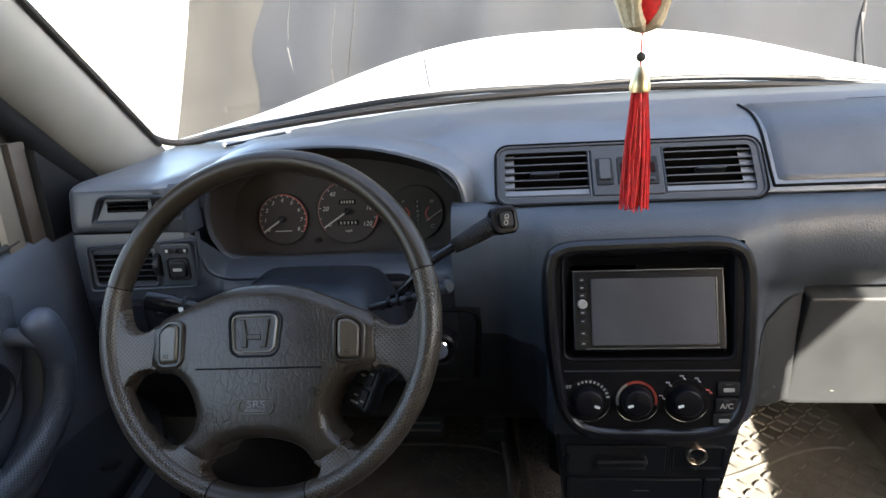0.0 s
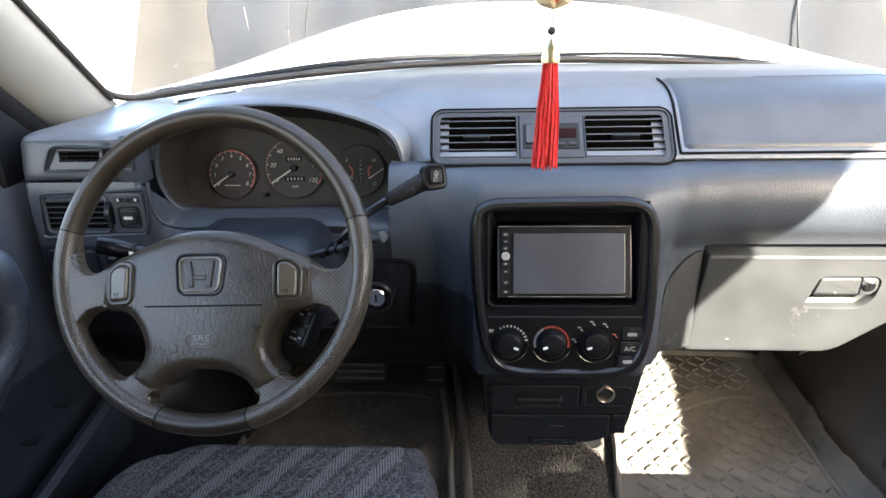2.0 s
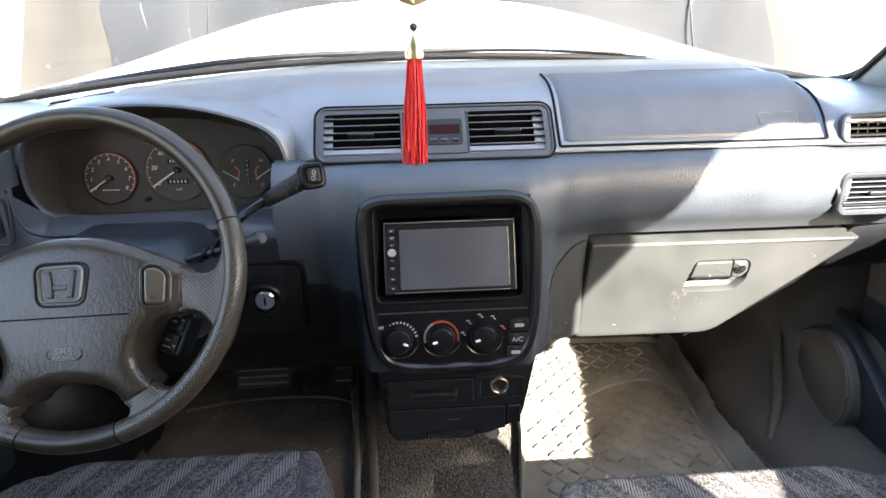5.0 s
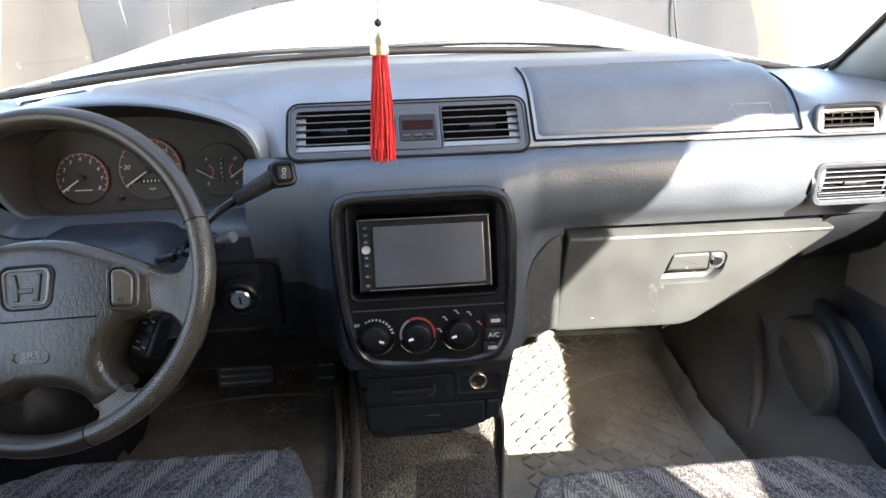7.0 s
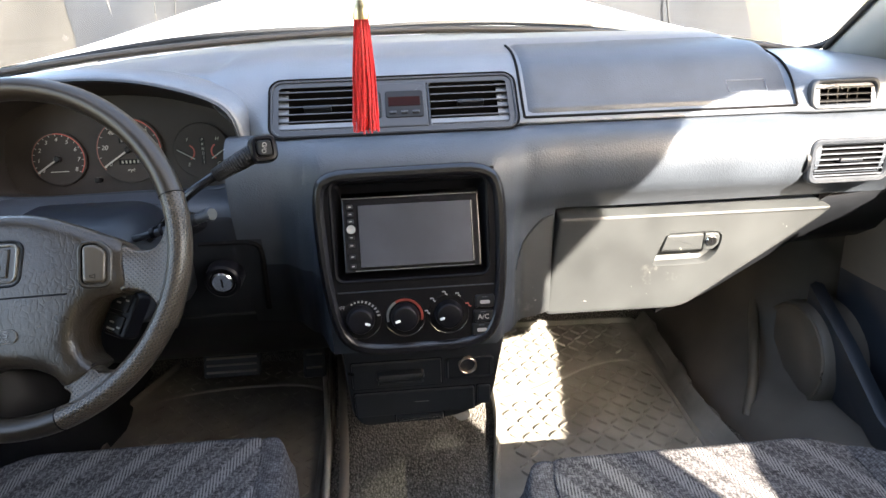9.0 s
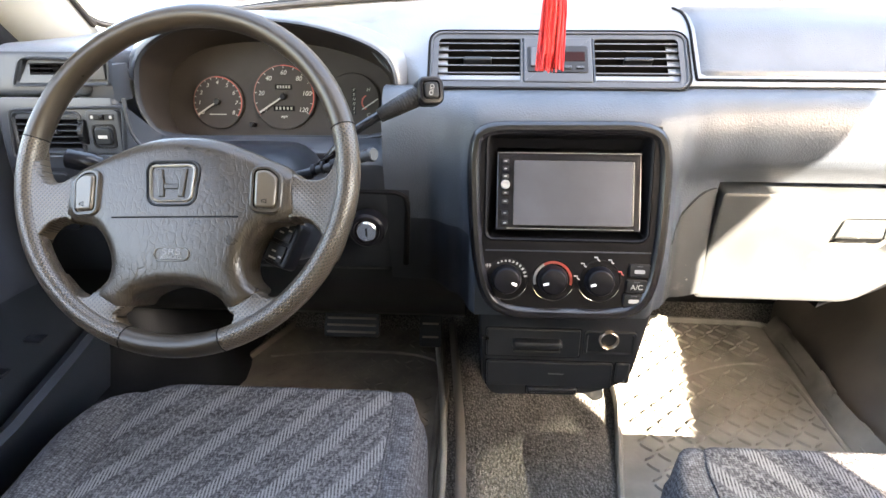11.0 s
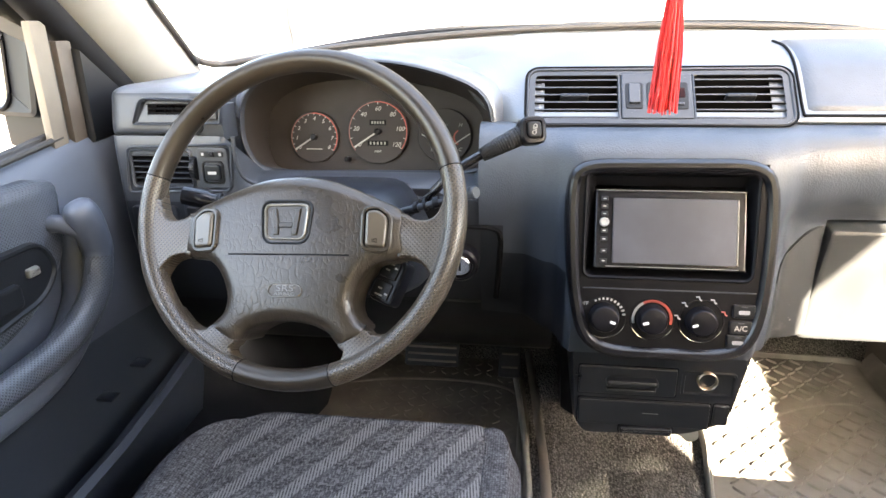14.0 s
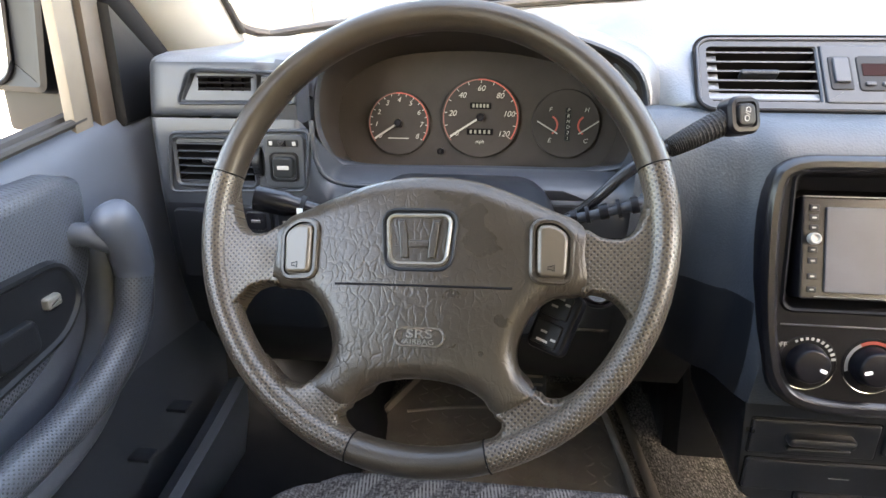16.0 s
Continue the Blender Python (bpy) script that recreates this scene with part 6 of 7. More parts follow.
for k, (t0, w_, r_) in enumerate(((0.004, 0.005, 0.0066), (0.016, 0.003, 0.0074), (0.027, 0.007, 0.0066), (0.041, 0.003, 0.0080), (0.052, 0.006, 0.0072))):
    bm = bmesh.new()
    tube(bm, [(t0, 0.8085 - 0.09 * t0, 1.0655 + 0.29 * t0), (t0 + w_, 0.8085 - 0.09 * (t0 + w_), 1.0655 + 0.29 * (t0 + w_))], r_, 14)
    part("band", bm, M_BLACK, rst)
# column gear lever
lever = thing("gear_lever", "black column gear lever with ribbed grip", "gear lever", at=(0.012, 0.82, 1.06))
bm = bmesh.new()
tube(bm, catmull([(-0.02, 0.84, 1.045), (0.012, 0.818, 1.070), (0.045, 0.815, 1.104), (0.075, 0.819, 1.124), (0.10, 0.825, 1.136)], 6), 0.0052, 12)
part("shaft", bm, M_GLOSS, lever)
bm = bmesh.new()
gp = catmull([(0.080, 0.8198, 1.1262), (0.098, 0.8236, 1.1353), (0.128, 0.832, 1.1495)], 36)
tube(bm, gp, lambda t: mix(0.0074, 0.0118, t) + 0.0004 * math.sin(t * 150), 16)
part("grip", bm, M_GRIP, lever, "ribbed grip", 20)
bm = bmesh.new()
mk = Matrix.Translation((0.136, 0.828, 1.153)) @ plane_at((0, 0, 0), 18, 22)
o = rr(0.030, 0.031, 0.009)
stack(bm, mk, [(inset(o, 0.004), -0.016), (o, -0.010), (o, 0.003), (inset(o, 0.002), 0.006), (inset(o, 0.005), 0.0065), (inset(o, 0.006), 0.004)], True, True)
kn = part("knob", bm, M_BLACK, lever)
bm = bmesh.new()
plate(bm, mk @ Matrix.Translation((0, 0, 0.004)), rr(0.017, 0.018, 0.005), -0.002, 0.004, 0.002)
ob_ = part("overdrive_button", bm, M_DARK, kn)
lettering("O/D", 0.0068, mk @ Matrix.Translation((0, 0, 0.0084)) @ Matrix.Rotation(radians(75), 4, "Z"), M_GREYPRINT, ob_)
bm = bmesh.new()
tube(bm, [mk @ Vector((x, z, 0.0052)) for x, z in inset(o, 0.003)], 0.0007, 6, closed=True)
part("knob_rim", bm, M_GREYPRINT, kn)
# ignition lock
lock = thing("ignition_lock", "round chrome ignition lock in a dark ring", "ignition lock", at=(0.046, 0.905, 0.965))
mk = plane_at((0.046, 0.908, 0.964), -6)
bm = bmesh.new()
stack(bm, mk, [(circ(0.026), -0.05), (circ(0.024), 0.008), (circ(0.021), 0.011), (circ(0.0175), 0.011), (circ(0.0165), 0.007)], True, True)
part("surround", bm, M_BLACK, lock)
bm = bmesh.new()
cyl(bm, mk, 0.0145, 0.0, 0.0125, 28, 0.002)
cy = part("cylinder", bm, M_CHROME, lock)
bm = bmesh.new()
box(bm, (-0.0012, -0.006, 0.012), (0.0012, 0.006, 0.0130), 0, mk)
part("keyway", bm, M_VOID, cy)
# cruise buttons in the gap beside the pad
mk = MW @ Matrix.Translation((0.0965, -0.0655, -0.027)) @ Matrix.Rotation(radians(-22), 4, "Z") @ Matrix.Rotation(radians(-10), 4, "Y")
bm = bmesh.new()
plate(bm, mk, rr(0.030, 0.050, 0.006), -0.020, 0.0, 0.003)
pad_ = part("cruise_keypad", bm, M_BLACK, wheel, "small black keypad with two keys")
for v in (0.0115, -0.0115):
    bm = bmesh.new()
    plate(bm, mk @ Matrix.Translation((-0.002, v, 0)), rr(0.021, 0.019, 0.002), -0.001, 0.0022, 0.001)
    part("key", bm, M_DARK, pad_)
    for du, dv, w_ in ((-0.003, 0.006, 0.009), (-0.004, -0.001, 0.005), (0.005, 0.003, 0.004)):
        bm = bmesh.new()
        box(bm, (-w_ / 2, -0.0009, 0), (w_ / 2, 0.0009, 0.0026), 0, mk @ Matrix.Translation((du, v + dv * (1 if v > 0 else -1), 0)))
        part("mark", bm, M_CAP, pad_)
# knee panel below the column
bm = bmesh.new()
rows = []
for x in steps(-0.43, 0.175, 30):
    rows.append([(x, 0.965, 0.90), (x, 0.957, 0.885), (x, 0.965, 0.86), (x, 1.03, 0.78), (x, 1.10, 0.74), (x, 1.30, 0.74)])
loft(bm, rows, False)
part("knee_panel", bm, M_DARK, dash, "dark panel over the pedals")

# ---- hanging ornament ----
tassel = thing("hanging_tassel", "red silk tassel with cream beaded charm hanging from the mirror", "ornament", at=(0.259, 0.745, 1.35))
TX, TY = 0.2585, 0.744
bm = bmesh.new()
tube(bm, [(TX + 0.003, TY + 0.006, 1.70), (TX + 0.002, TY + 0.003, 1.40), (TX, TY, 1.31)], 0.0009, 6)
part("cord", bm, M_SILK, tassel)
bm = bmesh.new()
rng = random.Random(4)
for k in range(150):
    a, r = rng.uniform(0, 2 * math.pi), math.sqrt(rng.random())
    top = Vector((TX + 0.0065 * r * math.cos(a), TY + 0.0065 * r * math.sin(a), 1.292))
    b = Vector((TX - 0.003 + 0.0125 * r * math.cos(a) + rng.uniform(-0.002, 0.002), TY - 0.004 + 0.0105 * r * math.sin(a), 1.186 + rng.uniform(-0.004, 0.014)))
    mid = top.lerp(b, 0.5) + Vector((rng.uniform(-0.002, 0.002), rng.uniform(-0.002, 0.002), 0))
    tube(bm, [top, mid, b], 0.0009, 4)
part("fringe", bm, M_SILK, tassel, "red silk threads")
bm = bmesh.new()
stack(bm, Matrix.Translation((TX, TY, 1.288)), [(circ(0.0088, 20), 0.0), (circ(0.0092, 20), 0.004), (circ(0.0078, 20), 0.012), (circ(0.005, 20), 0.018), (circ(0.003, 20), 0.022)], True, True)
part("cap", bm, M_BRASS, tassel, "pale brass cap")
bm = bmesh.new()
bmesh.ops.create_uvsphere(bm, u_segments=14, v_segments=10, radius=0.0042, matrix=Matrix.Translation((TX, TY, 1.3175)))
part("bead", bm, M_RUBBER, tassel)
for k in range(12):
    a = 2 * math.pi * k / 12
    if k in (9, 10):
        continue
    pts = []
    for t in steps(0, 1, 14):
        ph = math.pi * t
        r = 0.0215 * math.sin(ph) ** 0.8
        pts.append((TX + 0.001 + r * math.cos(a), TY + 0.001 + r * math.sin(a), 1.388 - 0.047 * math.cos(math.pi - ph)))
    bm = bmesh.new()
    tube(bm, pts, lambda t: 0.0050 + 0.0012 * math.sin(t * 60), 7)
    part("beaded_cord", bm, M_CORD, tassel)
bm = bmesh.new()
rings = []
for t in steps(0.02, 0.98, 14):
    r = 0.0195 * math.sin(math.pi * t) ** 0.8
    rings.append([Vector((TX + 0.001 + r * math.cos(a), TY + 0.001 + r * math.sin(a), 1.388 - 0.046 * math.cos(math.pi * t) * -1)) for a in steps(0, 2 * math.pi, 20)[:-1]])
loft(bm, rings, True, True, True)
part("charm_core", bm, M_SILK, tassel)


# ---- seats ----
def seat(name, x0, x1, yf, outer, label, parent_group):
    """outer is -1 where the wide bolster is on the left, 1 where it is on the right."""
    zt = 0.762
    ob = thing(name, label, "car seat", "", parent_group, at=((x0 + x1) / 2, yf - 0.25, FLOOR))
    w = x1 - x0
    bm = bmesh.new()
    nu, nv = 84, 52
    rows = []

    def top(u, v):
        # u across from the outer side 0..1, v from the front 0 to the back 1
        bol = 0.012 * smooth01((0.24 - u) / 0.10) - 0.085 * (max(0.0, 0.15 - u) / 0.15) ** 2.4
        bol -= 0.030 * smooth01((u - 0.955) / 0.045) ** 1.5
        groove = -0.004 * math.exp(-((u - 0.215) / 0.022) ** 2) * smooth01(v / 0.08) - 0.003 * math.exp(-((u - 0.905) / 0.010) ** 2)
        front = -0.11 * smooth01((0.06 - v) / 0.06) ** 1.8
        return zt + bol + groove + front - 0.05 * v + 0.006
    for j in range(nv + 1):
        v = (j / nv) ** 1.3
        row = []
        for i in range(nu + 1):
            u = i / nu if outer < 0 else 1 - i / nu
            corner = (0.115 * smooth01((0.32 - u) / 0.32) ** 1.35 + 0.030 * smooth01((u - 0.93) / 0.07) ** 1.6) * (1 - v)
            y = yf + 0.012 - corner - v * 0.62
            squeeze = 1 - 0.05 * smooth01((0.12 - v) / 0.12)
            x = (x0 + x1) / 2 + (i / nu - 0.5) * w * squeeze
            row.append(Vector((x, y, top(u, v))))
        rows.append(row)
    skirt = [[Vector((p.x, p.y + 0.0, FLOOR + 0.05)) for p in rows[0]]]
    loft(bm, skirt + rows, False)
    for side in (0, -1):
        col = [r[side] for r in rows]
        loft(bm, [[Vector((p.x, p.y, FLOOR + 0.05)) for p in col], col], False)
    bmesh.ops.remove_doubles(bm, verts=bm.verts, dist=1e-5)
    part("cushion", bm, M_CLOTH, ob, "plain grey cloth", 70)
    i0, i1 = (int(nu * 0.215), int(nu * 0.905)) if outer < 0 else (nu - int(nu * 0.905), nu - int(nu * 0.215))
    bm = bmesh.new()
    loft(bm, [[r[i] + Vector((0, 0.0006, 0.0016)) for i in range(i0, i1 + 1)] for r in rows], False)
    part("striped_panel", bm, M_STRIPE if outer < 0 else M_STRIPE2, ob, "grey cloth with pale slanting stripes", 70)
    for i in (i0, i1):
        bm = bmesh.new()
        tube(bm, [r[i] + Vector((0, 0, 0.002)) for r in rows[8:]], 0.0016, 6)
        part("piping", bm, M_CLOTH, ob)
    bm = bmesh.new()
    box(bm, (x0 + 0.03, yf - 0.56, FLOOR), (x1 - 0.03, yf - 0.05, FLOOR + 0.06), 0.008)
    part("base", bm, M_BLACK, ob)
    return ob


seat("bucket_seat", -0.345, 0.136, 0.845, -1, "grey cloth driver's seat cushion with slanting stripes", "front seats")
seat("bucket_seat", 0.400, 0.945, 0.752, 1, "grey cloth passenger seat cushion partly in sun", "front seats")


# ---- floor mats ----
def floor_mat(name, pts, z, material, label):
    ob = thing(name, label, "floor mat", "", "floor mats", at=(sum(p[0] for p in pts) / len(pts), 1.1, z - 0.008))
    m = Matrix.Translation((0, 0, z - 0.008))
    bm = bmesh.new()
    o = rpoly(pts, 0.035, 5)
    stack(bm, m, [(o, 0.0), (inset(o, 0.001), 0.016), (inset(o, 0.004), 0.019), (inset(o, 0.008), 0.018), (inset(o, 0.012), 0.008)], True, True)
    part("tray", bm, material, ob)
    return ob


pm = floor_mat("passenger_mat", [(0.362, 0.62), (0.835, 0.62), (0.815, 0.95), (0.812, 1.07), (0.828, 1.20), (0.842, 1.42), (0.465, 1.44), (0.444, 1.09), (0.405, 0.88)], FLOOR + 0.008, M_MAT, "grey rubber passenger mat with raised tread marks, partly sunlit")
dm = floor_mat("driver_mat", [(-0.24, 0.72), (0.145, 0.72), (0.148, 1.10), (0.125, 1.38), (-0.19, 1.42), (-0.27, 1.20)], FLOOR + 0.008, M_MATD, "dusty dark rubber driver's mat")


def lug(bm, x, y, z, ang, l, w, h):
    m = Matrix.Translation((x, y, z)) @ Matrix.Rotation(ang, 4, "Z")
    lo = [m @ Vector((l * math.cos(a) * 0.5, w * math.sin(a) * 0.5, 0)) for a in steps(0, 2 * math.pi, 8)[:-1]]
    hi = [m @ Vector((l * math.cos(a) * 0.42, w * math.sin(a) * 0.34, h)) for a in steps(0, 2 * math.pi, 8)[:-1]]
    loft(bm, [lo, hi], True, False, True)


RIDGE = {pm: [(0.452, 1.13), (0.53, 1.158), (0.591, 1.19), (0.66, 1.228), (0.727, 1.247), (0.772, 1.238), (0.792, 1.19), (0.795, 1.10), (0.790, 0.98), (0.790, 0.75)],
         dm: [(-0.22, 1.22), (-0.12, 1.245), (0.0, 1.25), (0.09, 1.235), (0.128, 1.19), (0.130, 1.05), (0.130, 0.75)]}
for ob, x0, x1, y0, y1, material in ((pm, 0.470, 0.775, 0.78, 1.40, M_MAT), (dm, -0.20, 0.11, 0.80, 1.34, M_MATD)):
    line = catmull([(x, y, FLOOR + 0.008) for x, y in RIDGE[ob]], 8)
    bm = bmesh.new()
    k = 0
    for i, x in enumerate(steps(x0, x1, 13)):
        for j, y in enumerate(steps(y0, y1, 26)):
            if min((p.x - x) ** 2 + (p.y - y) ** 2 for p in line) < 0.017 ** 2:
                continue
            lug(bm, x, y, FLOOR + 0.0078, radians(38 if (i + j) % 2 else -48), 0.0250 if ob is pm else 0.018, 0.0052, 0.0048 if ob is pm else 0.0014)
    tagged(part("tread", bm, material, ob, "", 0), kind="stuff")
    bm = bmesh.new()
    tube(bm, line, 0.005, 8, flat=0.7)
    part("ridge", bm, material, ob)
bm = bmesh.new()
lipc = catmull([(0.828, 0.70, 0), (0.815, 0.95, 0), (0.812, 1.07, 0), (0.828, 1.20, 0), (0.842, 1.40, 0)], 6)
rows = []
for i, p in enumerate(lipc):
    k = 0.004 * math.sin(i * 0.9) + 0.003 * math.sin(i * 2.3 + 1)
    rows.append([(p.x - 0.016, p.y, FLOOR + 0.010), (p.x - 0.006, p.y, FLOOR + 0.020 + k), (p.x + 0.004 + k, p.y, FLOOR + 0.036 + k), (p.x + 0.010 + k, p.y, FLOOR + 0.042 - k), (p.x + 0.015 + k, p.y, FLOOR + 0.036), (p.x + 0.008, p.y, FLOOR + 0.008)])
loft(bm, rows, False)
part("raised_lip", bm, M_MAT, pm, "curled raised edge", 60)
for k in range(3):
    bm = bmesh.new()
    box(bm, (-0.004, -0.022, 0), (0.004, 0.022, 0.004), 0.0015, Matrix.Translation((0.430 + 0.016 * k, 0.83, FLOOR + 0.0078)) @ Matrix.Rotation(radians(18), 4, "Z"))
    part("rib", bm, M_MAT, pm)

bm = bmesh.new()
tube(bm, catmull([(0.106, 1.34, FLOOR + 0.022), (0.130, 1.14, FLOOR + 0.024), (0.147, 0.92, FLOOR + 0.026), (0.149, 0.66, FLOOR + 0.026)], 8), 0.0055, 8)
part("raised_lip", bm, M_MAT, dm, "pale worn edge", 60)
# trim strip beside the tunnel
bm = bmesh.new()
tube(bm, catmull([(0.142, 1.36, FLOOR + 0.020), (0.160, 1.14, FLOOR + 0.022), (0.174, 0.92, FLOOR + 0.022), (0.178, 0.60, FLOOR + 0.022)], 8), 0.008, 8, flat=0.6)
solid("trim", bm, M_KICK, "brownish plastic trim strip beside the tunnel", "trim", "structure", smooth=60)

# tunnel carpet and the toe board
bm = bmesh.new()
rows = [[(x, y, FLOOR + 0.006 + 0.02 * smooth01((y - 1.1) / 0.2)) for x in steps(0.165, 0.415, 10)] for y in steps(-0.4, 1.3, 30)]
loft(bm, rows, False)
solid("carpet", bm, M_CARPET, "matted grey carpet between the front seats", "carpet", "structure")
bm = bmesh.new()
loft(bm, [[(x, y + (0.085 if x > 0.43 else 0), z) for x in (-0.5, 0.42, 0.44, 1.09)] for y, z in ((1.34, FLOOR + 0.002), (1.42, 0.66), (1.46, 0.80))], False)
solid("toe_board", bm, M_CARPET, "dark carpeted toe board", "floor", "structure")

# ---- pedals ----
for name, x0, x1, z0, z1, y, lab in (("brake_pedal", -0.088, 0.015, 0.665, 0.735, 1.16, "wide ribbed black rubber brake pedal"), ("accelerator_pedal", 0.085, 0.128, 0.62, 0.76, 1.22, "narrow black accelerator pedal")):
    ob = thing(name, lab, "pedal", at=((x0 + x1) / 2, y, z0))
    mk = plane_at(((x0 + x1) / 2, y, (z0 + z1) / 2), 30)
    bm = bmesh.new()
    plate(bm, mk, rr(x1 - x0, (z1 - z0), 0.006), -0.012, 0.0, 0.002)
    part("pad", bm, M_DARK, ob)
    for k in range(5):
        bm = bmesh.new()
        box(bm, (-(x1 - x0) / 2 + 0.006, -0.002, 0), ((x1 - x0) / 2 - 0.006, 0.002, 0.003), 0.0008, mk @ Matrix.Translation((0, (z1 - z0) * (k - 2) / 5.5, 0)))
        part("rib", bm, M_MATD, ob)
    bm = bmesh.new()
    tube(bm, [((x0 + x1) / 2, y + 0.01, (z0 + z1) / 2), ((x0 + x1) / 2, y + 0.06, z1 + 0.12), ((x0 + x1) / 2, y + 0.09, z1 + 0.26)], 0.007, 8)
    part("arm", bm, M_BLACK, ob)


# ---- doors ----
def door(name, s, label):
    """s is -1 for the driver's side, 1 for the passenger's."""
    ob = thing(name, label, "car door", at=(XC + s * 0.77, 0.6, FLOOR))

    def X(d):
        return XC + s * d

    def P(y, z, d):
        return Vector((X(d), y, z))
    belt = lambda y: 1.112 + 0.14 * (y - 0.75)
    bm = bmesh.new()
    rows = []
    for y in steps(-0.35, 1.04, 40):
        zb = belt(y)
        f = 0.012 * smooth01((y - 0.86) / 0.14)
        rows.append([P(y, zb, 0.80), P(y, zb + 0.002, 0.775), P(y, zb - 0.006, 0.762), P(y, zb - 0.025, 0.752 - f), P(y, 1.05, 0.746 - f), P(y, 1.0, 0.746 - f), P(y, 0.93, 0.748 - f),
                     P(y, 0.86, 0.752 - f), P(y, 0.80, 0.756 - f), P(y, 0.70, 0.758 - f), P(y, 0.60, 0.76 - f)])
    loft(bm, rows, False)
    body = part("panel", bm, M_DOOR if s < 0 else M_KICK, ob, "", 60)
    # light falling off towards the floor, painted as a darker lower panel
    two_tone(body, M_DOORSHADE, lambda c: c.z < 0.874)
    mu = Matrix(((0, 0, -s, X(0.746)), (-s, 0, 0, 0), (0, 1, 0, 0), (0, 0, 0, 1)))      # u backwards or forwards, v up, w inwards

    def U(y, z):
        return (-s * y, z)
    out = [U(0.772, 1.098), U(0.80, 1.058), U(0.788, 1.00), U(0.748, 0.962), U(0.69, 0.934), U(0.56, 0.915), U(0.20, 0.91), U(0.20, 1.030), U(0.5, 1.072)]
    if sum(a[0] * b[1] - b[0] * a[1] for a, b in zip(out, out[1:] + out[:1])) < 0:
        out.reverse()
    o = closed_curve(out, 3)
    bm = bmesh.new()
    stack(bm, mu, [(inset(o, -0.003), -0.035), (inset(o, -0.002), -0.004), (o, 0.004), (inset(o, 0.003), 0.010), (inset(o, 0.008), 0.0145), (inset(o, 0.013), 0.0165)], False, True)
    part("padded_insert", bm, M_DOORPERF, ob, "perforated vinyl insert", 60, lambda c: (c.y, c.z))
    # switch recess
    bm = bmesh.new()
    c = rpoly([U(0.745, 1.035), U(0.765, 0.995), U(0.735, 0.965), U(0.60, 0.945), U(0.58, 1.0), U(0.62, 1.035)], 0.02, 4)
    if sum(a[0] * b[1] - b[0] * a[1] for a, b in zip(c, c[1:] + c[:1])) < 0:
        c.reverse()
    stack(bm, mu, [(inset(c, -0.002), 0.016), (c, 0.023), (inset(c, 0.003), 0.0235), (inset(c, 0.006), 0.021)], False, True)
    rec = part("handle_recess", bm, M_DARK, ob)
    bm = bmesh.new()
    plate(bm, mu @ Matrix.Translation((*U(0.722, 1.004), 0.021)), rr(0.018, 0.011, 0.003), -0.002, 0.006, 0.003)
    part("lock_knob", bm, M_EMBLEM, rec, "small pale lock catch")
    bm = bmesh.new()
    plate(bm, mu @ Matrix.Translation((*U(0.675, 0.985), 0.021)), rr(0.05, 0.030, 0.008), -0.002, 0.006, 0.004)
    part("inner_handle", bm, M_DARK, rec)
    # grab handle: smooth head, perforated grip
    path = catmull([(X(0.702), 0.782, 1.071), (X(0.698), 0.790, 1.050), (X(0.696), 0.796, 1.025), (X(0.696), 0.798, 1.0), (X(0.697), 0.781, 0.955), (X(0.700), 0.735, 0.922), (X(0.705), 0.66, 0.905), (X(0.715), 0.50, 0.895), (X(0.745), 0.34, 0.892)], 6)
    bm = bmesh.new()
    tube(bm, path[:19], lambda t: max(0.004, mix(0.0215, 0.0180, t) * (1 - (1 - min(1, t / 0.36)) ** 2.6) ** 0.42), 18, up=(0, 1, 0))
    part("grab_handle", bm, M_DOOR, ob, "smooth grey grab handle", 70)
    bm = bmesh.new()
    bk = catmull([(X(0.755), 0.770, 1.040), (X(0.725), 0.775, 1.046), (X(0.702), 0.785, 1.035)], 5)
    tube(bm, bk, 0.011, 14)
    part("handle_foot", bm, M_DOOR, ob, "", 70)
    bm = bmesh.new()
    tube(bm, path[18:], lambda t: 0.0176 if t > 0.02 else 0.0168, 16, up=(0, 1, 0))
    run = [0.0]
    for p, q in zip(path, path[1:]):
        run.append(run[-1] + (Vector(q) - Vector(p)).length)

    def grip_uv(c):
        i = min(range(len(path)), key=lambda k: (Vector(path[k]) - c).length_squared)
        d = c - Vector(path[i])
        t = (Vector(path[min(i + 1, len(path) - 1)]) - Vector(path[max(i - 1, 0)])).normalized()
        n = Vector((s, 0, 0)) - t * t.x * s
        n.normalize()
        return (run[i], math.atan2(d.dot(t.cross(n)), -d.dot(n)) * 0.0185)
    part("grip", bm, M_DOORPERF, ob, "perforated vinyl grip", 60, grip_uv)
    bm = bmesh.new()
    tube(bm, catmull([(X(0.745), 0.810, 1.045), (X(0.737), 0.814, 1.010), (X(0.733), 0.809, 0.968), (X(0.733), 0.792, 0.925), (X(0.733), 0.748, 0.886), (X(0.733), 0.69, 0.868), (X(0.735), 0.60, 0.862), (X(0.740), 0.30, 0.855)], 6), lambda t: mix(0.010, 0.0235, smooth01(t * 5)), 16, up=(0, 1, 0))
    part("curved_ridge", bm, M_DOOR, ob, "", 60)
    # map pocket
    bm = bmesh.new()
    pts = [(0.985, 0.770), (0.90, 0.752), (0.77, 0.730), (0.62, 0.719), (0.20, 0.70)] if s < 0 else [(1.04, 0.830), (0.94, 0.770), (0.84, 0.698), (0.70, 0.66), (0.20, 0.64)]
    rows = []
    for y, z in pts:
        rows.append([P(y, z, 0.715), P(y, z + 0.006, 0.700), P(y, z, 0.690), P(y, z - 0.05, 0.692), P(y, 0.60, 0.715)])
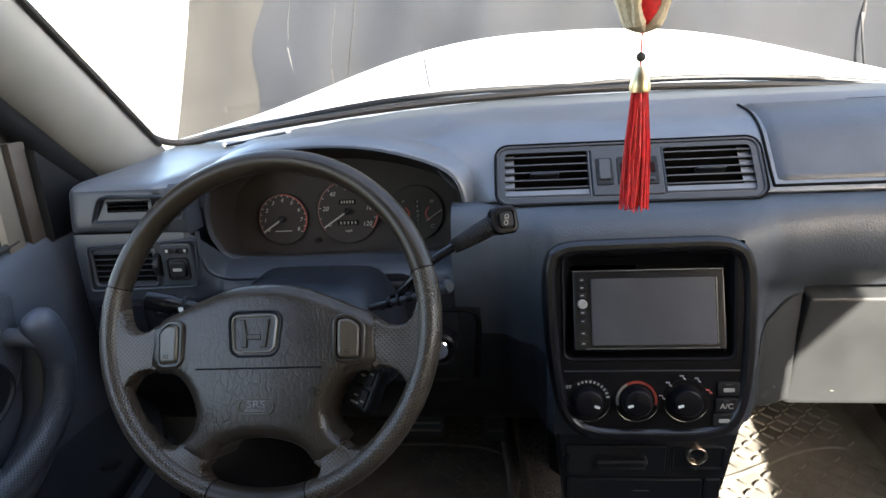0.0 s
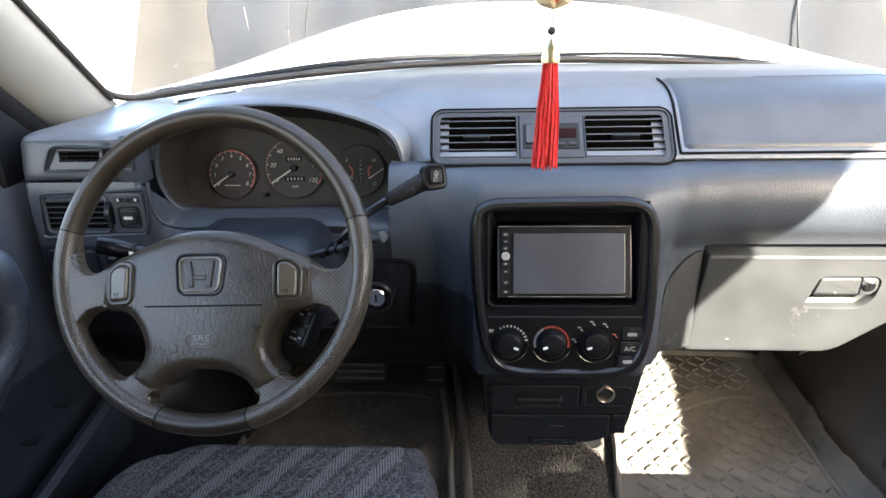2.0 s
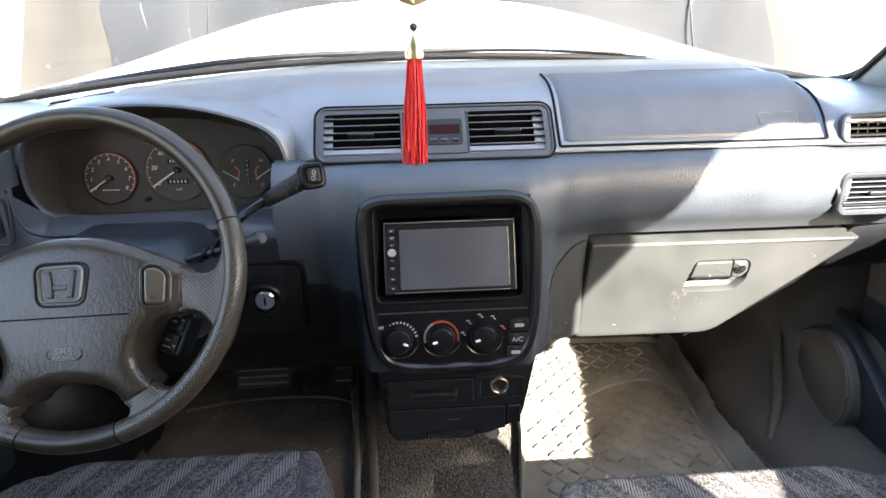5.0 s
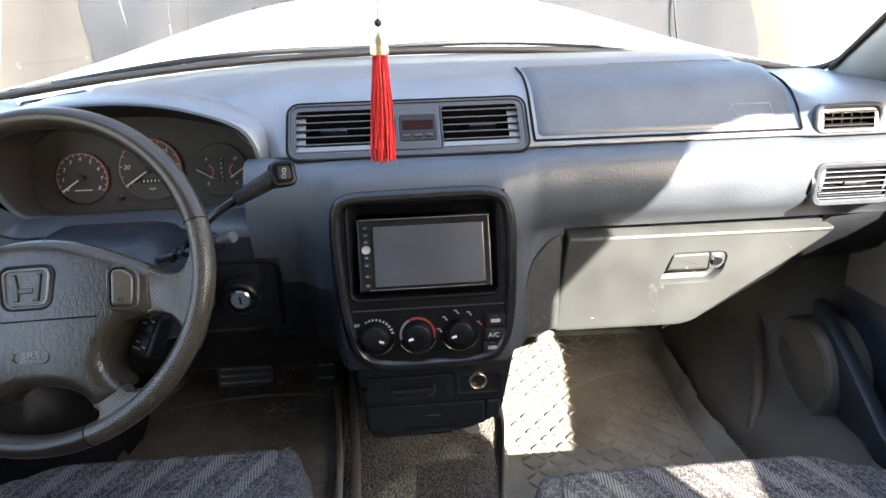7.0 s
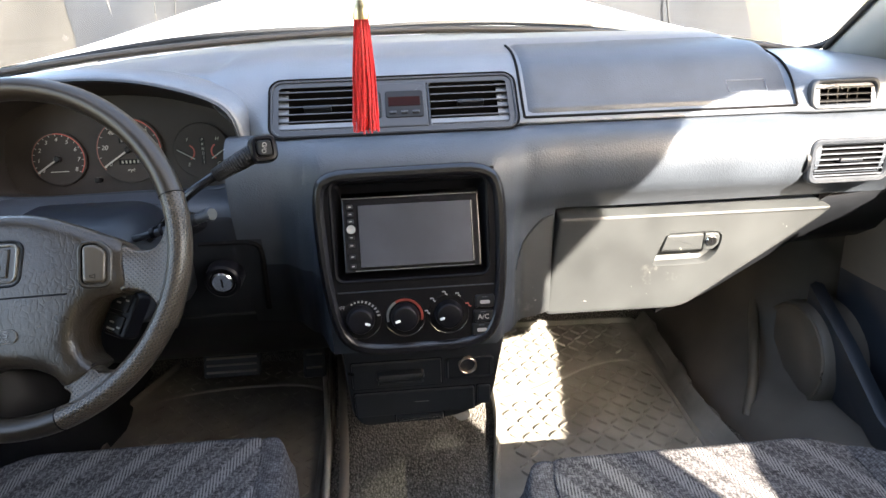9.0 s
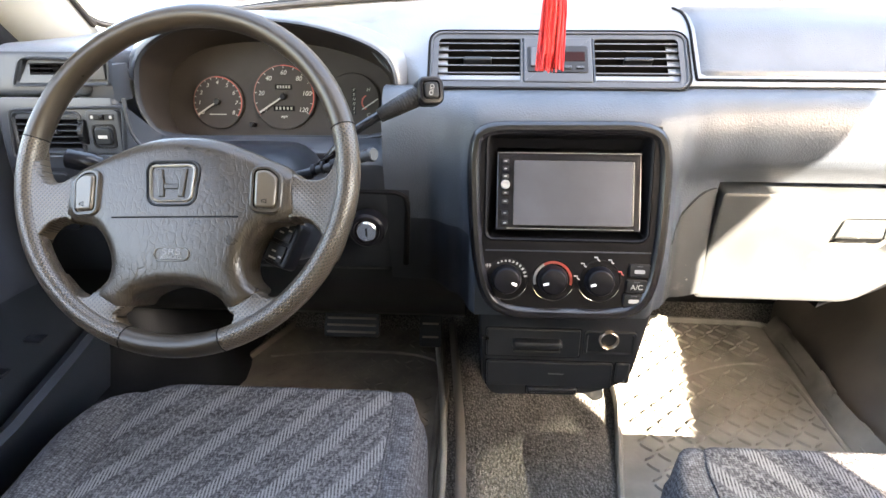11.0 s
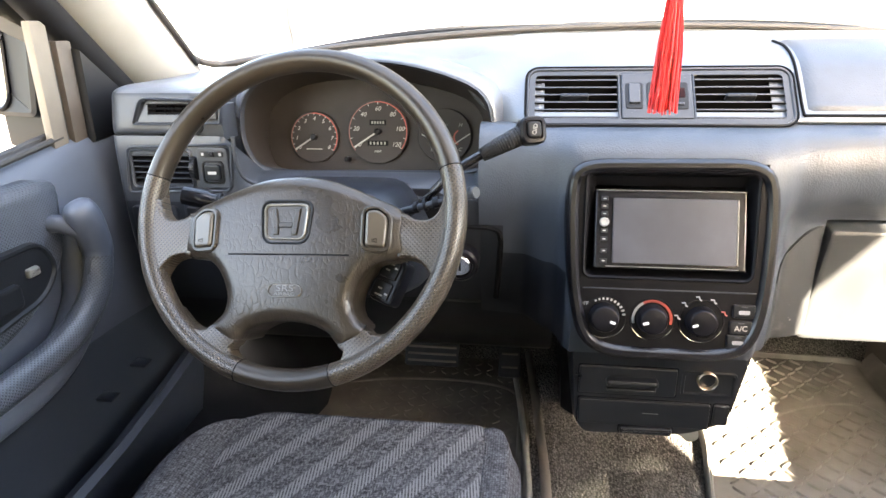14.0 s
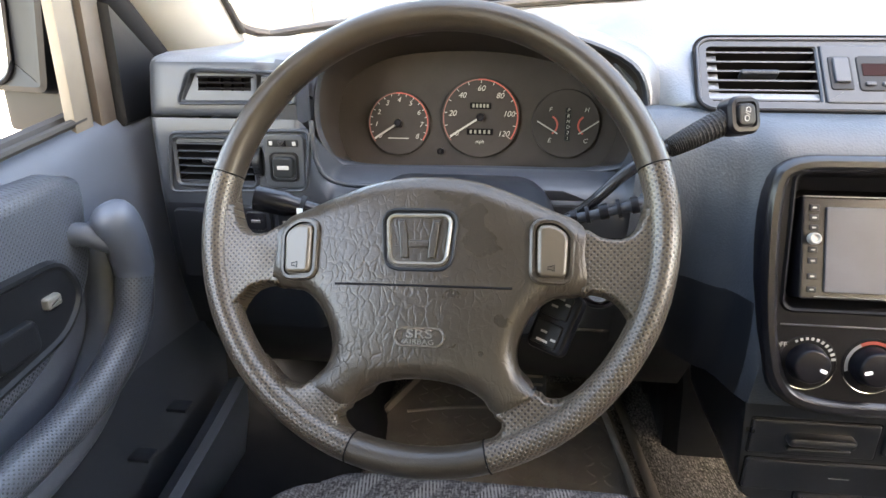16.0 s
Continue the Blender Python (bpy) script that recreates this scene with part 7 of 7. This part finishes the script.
    loft(bm, rows, False)
    part("map_pocket", bm, M_DOORSHADE, ob, "", 50)
    if s > 0:
        bm = bmesh.new()
        sp = [(0.088 * math.cos(a), 0.094 * math.sin(a)) for a in steps(0, 2 * math.pi, 40)[:-1]]
        stack(bm, Matrix(((0, 0, -1, X(0.68)), (-1, 0, 0, 1.035), (0, 1, 0, 0.70), (0, 0, 0, 1))) @ Matrix.Rotation(radians(-20), 4, "Z"), [(inset(sp, -0.006), -0.07), (inset(sp, -0.003), -0.004), (sp, 0.004), (inset(sp, 0.006), 0.007), (inset(sp, 0.010), 0.004), (inset(sp, 0.04), 0.008)], False, True)
        pod = part("speaker_pod", bm, M_KICK, ob, "brownish oval speaker pod", 50)
        bm = bmesh.new()
        mpod = Matrix(((0, 0, -1, X(0.68)), (-1, 0, 0, 1.035), (0, 1, 0, 0.70), (0, 0, 0, 1))) @ Matrix.Rotation(radians(-20), 4, "Z")
        tube(bm, [mpod @ Vector((u_, v_, 0.006)) for u_, v_ in inset(sp, 0.003)], 0.0028, 8, closed=True)
        part("piping", bm, M_TAUPE, pod, "pale piping")
    for y in (0.866, 0.788):
        bm = bmesh.new()
        box(bm, (-0.012, -0.010, -0.0025), (0.012, 0.010, 0.0025), 0.002, Matrix.Translation(P(y, 0.806 if y > 0.8 else 0.798, 0.716)))
        part("clip", bm, M_COLUMN, ob)
    # window channel, corner piece
    bm = bmesh.new()
    tri = [P(0.909, 1.120, 0), P(0.962, 1.122, 0), P(0.990, 1.150, 0), P(0.992, 1.182, 0), P(0.930, 1.228, 0), P(0.909, 1.244, 0)]
    lo = [Vector((X(0.785), p.y, p.z)) for p in tri]
    hi = [Vector((X(0.757), p.y, p.z)) for p in tri]
    top = [Vector((X(0.752), mix(p.y, 0.955, 0.06), mix(p.z, 1.2, 0.05))) for p in tri]
    loft(bm, [lo, hi, top], True, True, True)
    part("corner_trim", bm, M_DARK, ob, "dark plastic mirror corner")
    for y0, y1, d, mt_, nm in ((0.884, 0.911, 0.762, M_BROWN, "window_channel"), (0.876, 0.885, 0.770, M_RUBBER, "window_seal"), (0.850, 0.877, 0.766, M_TAUPE, "window_channel")):
        bm = bmesh.new()
        box(bm, (min(X(d), X(0.777)), y0, 1.10), (max(X(d), X(0.777)), y1, 1.254 if y0 > 0.87 else 1.278), 0.0015)
        part(nm, bm, mt_, ob, "faded window channel" if nm == "window_channel" else "")
    bm = bmesh.new()
    tube(bm, [P(y, belt(y) + 0.006, 0.770) for y in steps(-0.3, 0.868, 12)], 0.0045, 8)
    part("sill_lip", bm, M_RUBBER, ob)
    bm = bmesh.new()
    tube(bm, [P(y, belt(y) + 0.004, 0.79) for y in steps(-0.3, 0.88, 10)], 0.008, 8)
    part("sill_seal", bm, M_RUBBER, ob)
    return ob


door("driver_door", -1, "blue-grey driver's door with perforated grab handle")
door("passenger_door", 1, "grey passenger door in deep shade with map pocket")

# outside mirror on the driver's door
mir = thing("wing_mirror", "dark grey door mirror outside the driver's window", "wing mirror", at=(-0.68, 1.0, 1.13))
mm = plane_at((-0.665, 0.970, 1.215), 4, -8)
bm = bmesh.new()
o = rpoly([(-0.105, -0.060), (0.092, -0.066), (0.104, 0.07), (-0.095, 0.075)], [0.03, 0.012, 0.03, 0.03], 5)
stack(bm, mm, [(inset(o, 0.035), -0.08), (inset(o, 0.015), -0.06), (inset(o, -0.002), -0.02), (o, 0.0), (inset(o, 0.006), 0.003), (inset(o, 0.012), 0.002)], True, True)
part("housing", bm, M_DARK, mir)
bm = bmesh.new()
o2 = rpoly([(-0.092, -0.048), (0.030, -0.056), (0.048, -0.040), (0.052, 0.060), (-0.085, 0.062)], [0.02, 0.03, 0.01, 0.02, 0.02], 5)
plate(bm, mm @ Matrix.Translation((-0.0, 0, 0.0)), o2, -0.001, 0.0045, 0.001)
part("glass", bm, M_MIRROR, mir)
bm = bmesh.new()
tube(bm, [mm @ Vector((x, z, 0.004)) for x, z in inset(o2, -0.003)], 0.0035, 6, closed=True)
part("rim", bm, M_BLACK, mir)
bm = bmesh.new()
box(bm, (-0.66, 0.985, 1.10), (-0.50, 1.03, 1.16), 0.008)
part("bracket", bm, M_DARK, mir)

# vents in the top of the dash by the windscreen
bm = bmesh.new()
tube(bm, [(x, 1.148 + 0.010 * (x + 0.31) / 0.1, 1.207 + (x + 0.31) * 0.14) for x in steps(-0.31, -0.21, 8)], 0.004, 8, flat=0.5)
grl = part("demist_grille", bm, M_DARK, dash)
for x in (-0.312, -0.208):
    bm = bmesh.new()
    bmesh.ops.create_uvsphere(bm, u_segments=10, v_segments=8, radius=0.0045, matrix=Matrix.Translation((x, 1.148 + 0.010 * (x + 0.31) / 0.1, 1.208 + (x + 0.31) * 0.14)))
    part("screw", bm, M_WHITE, grl)
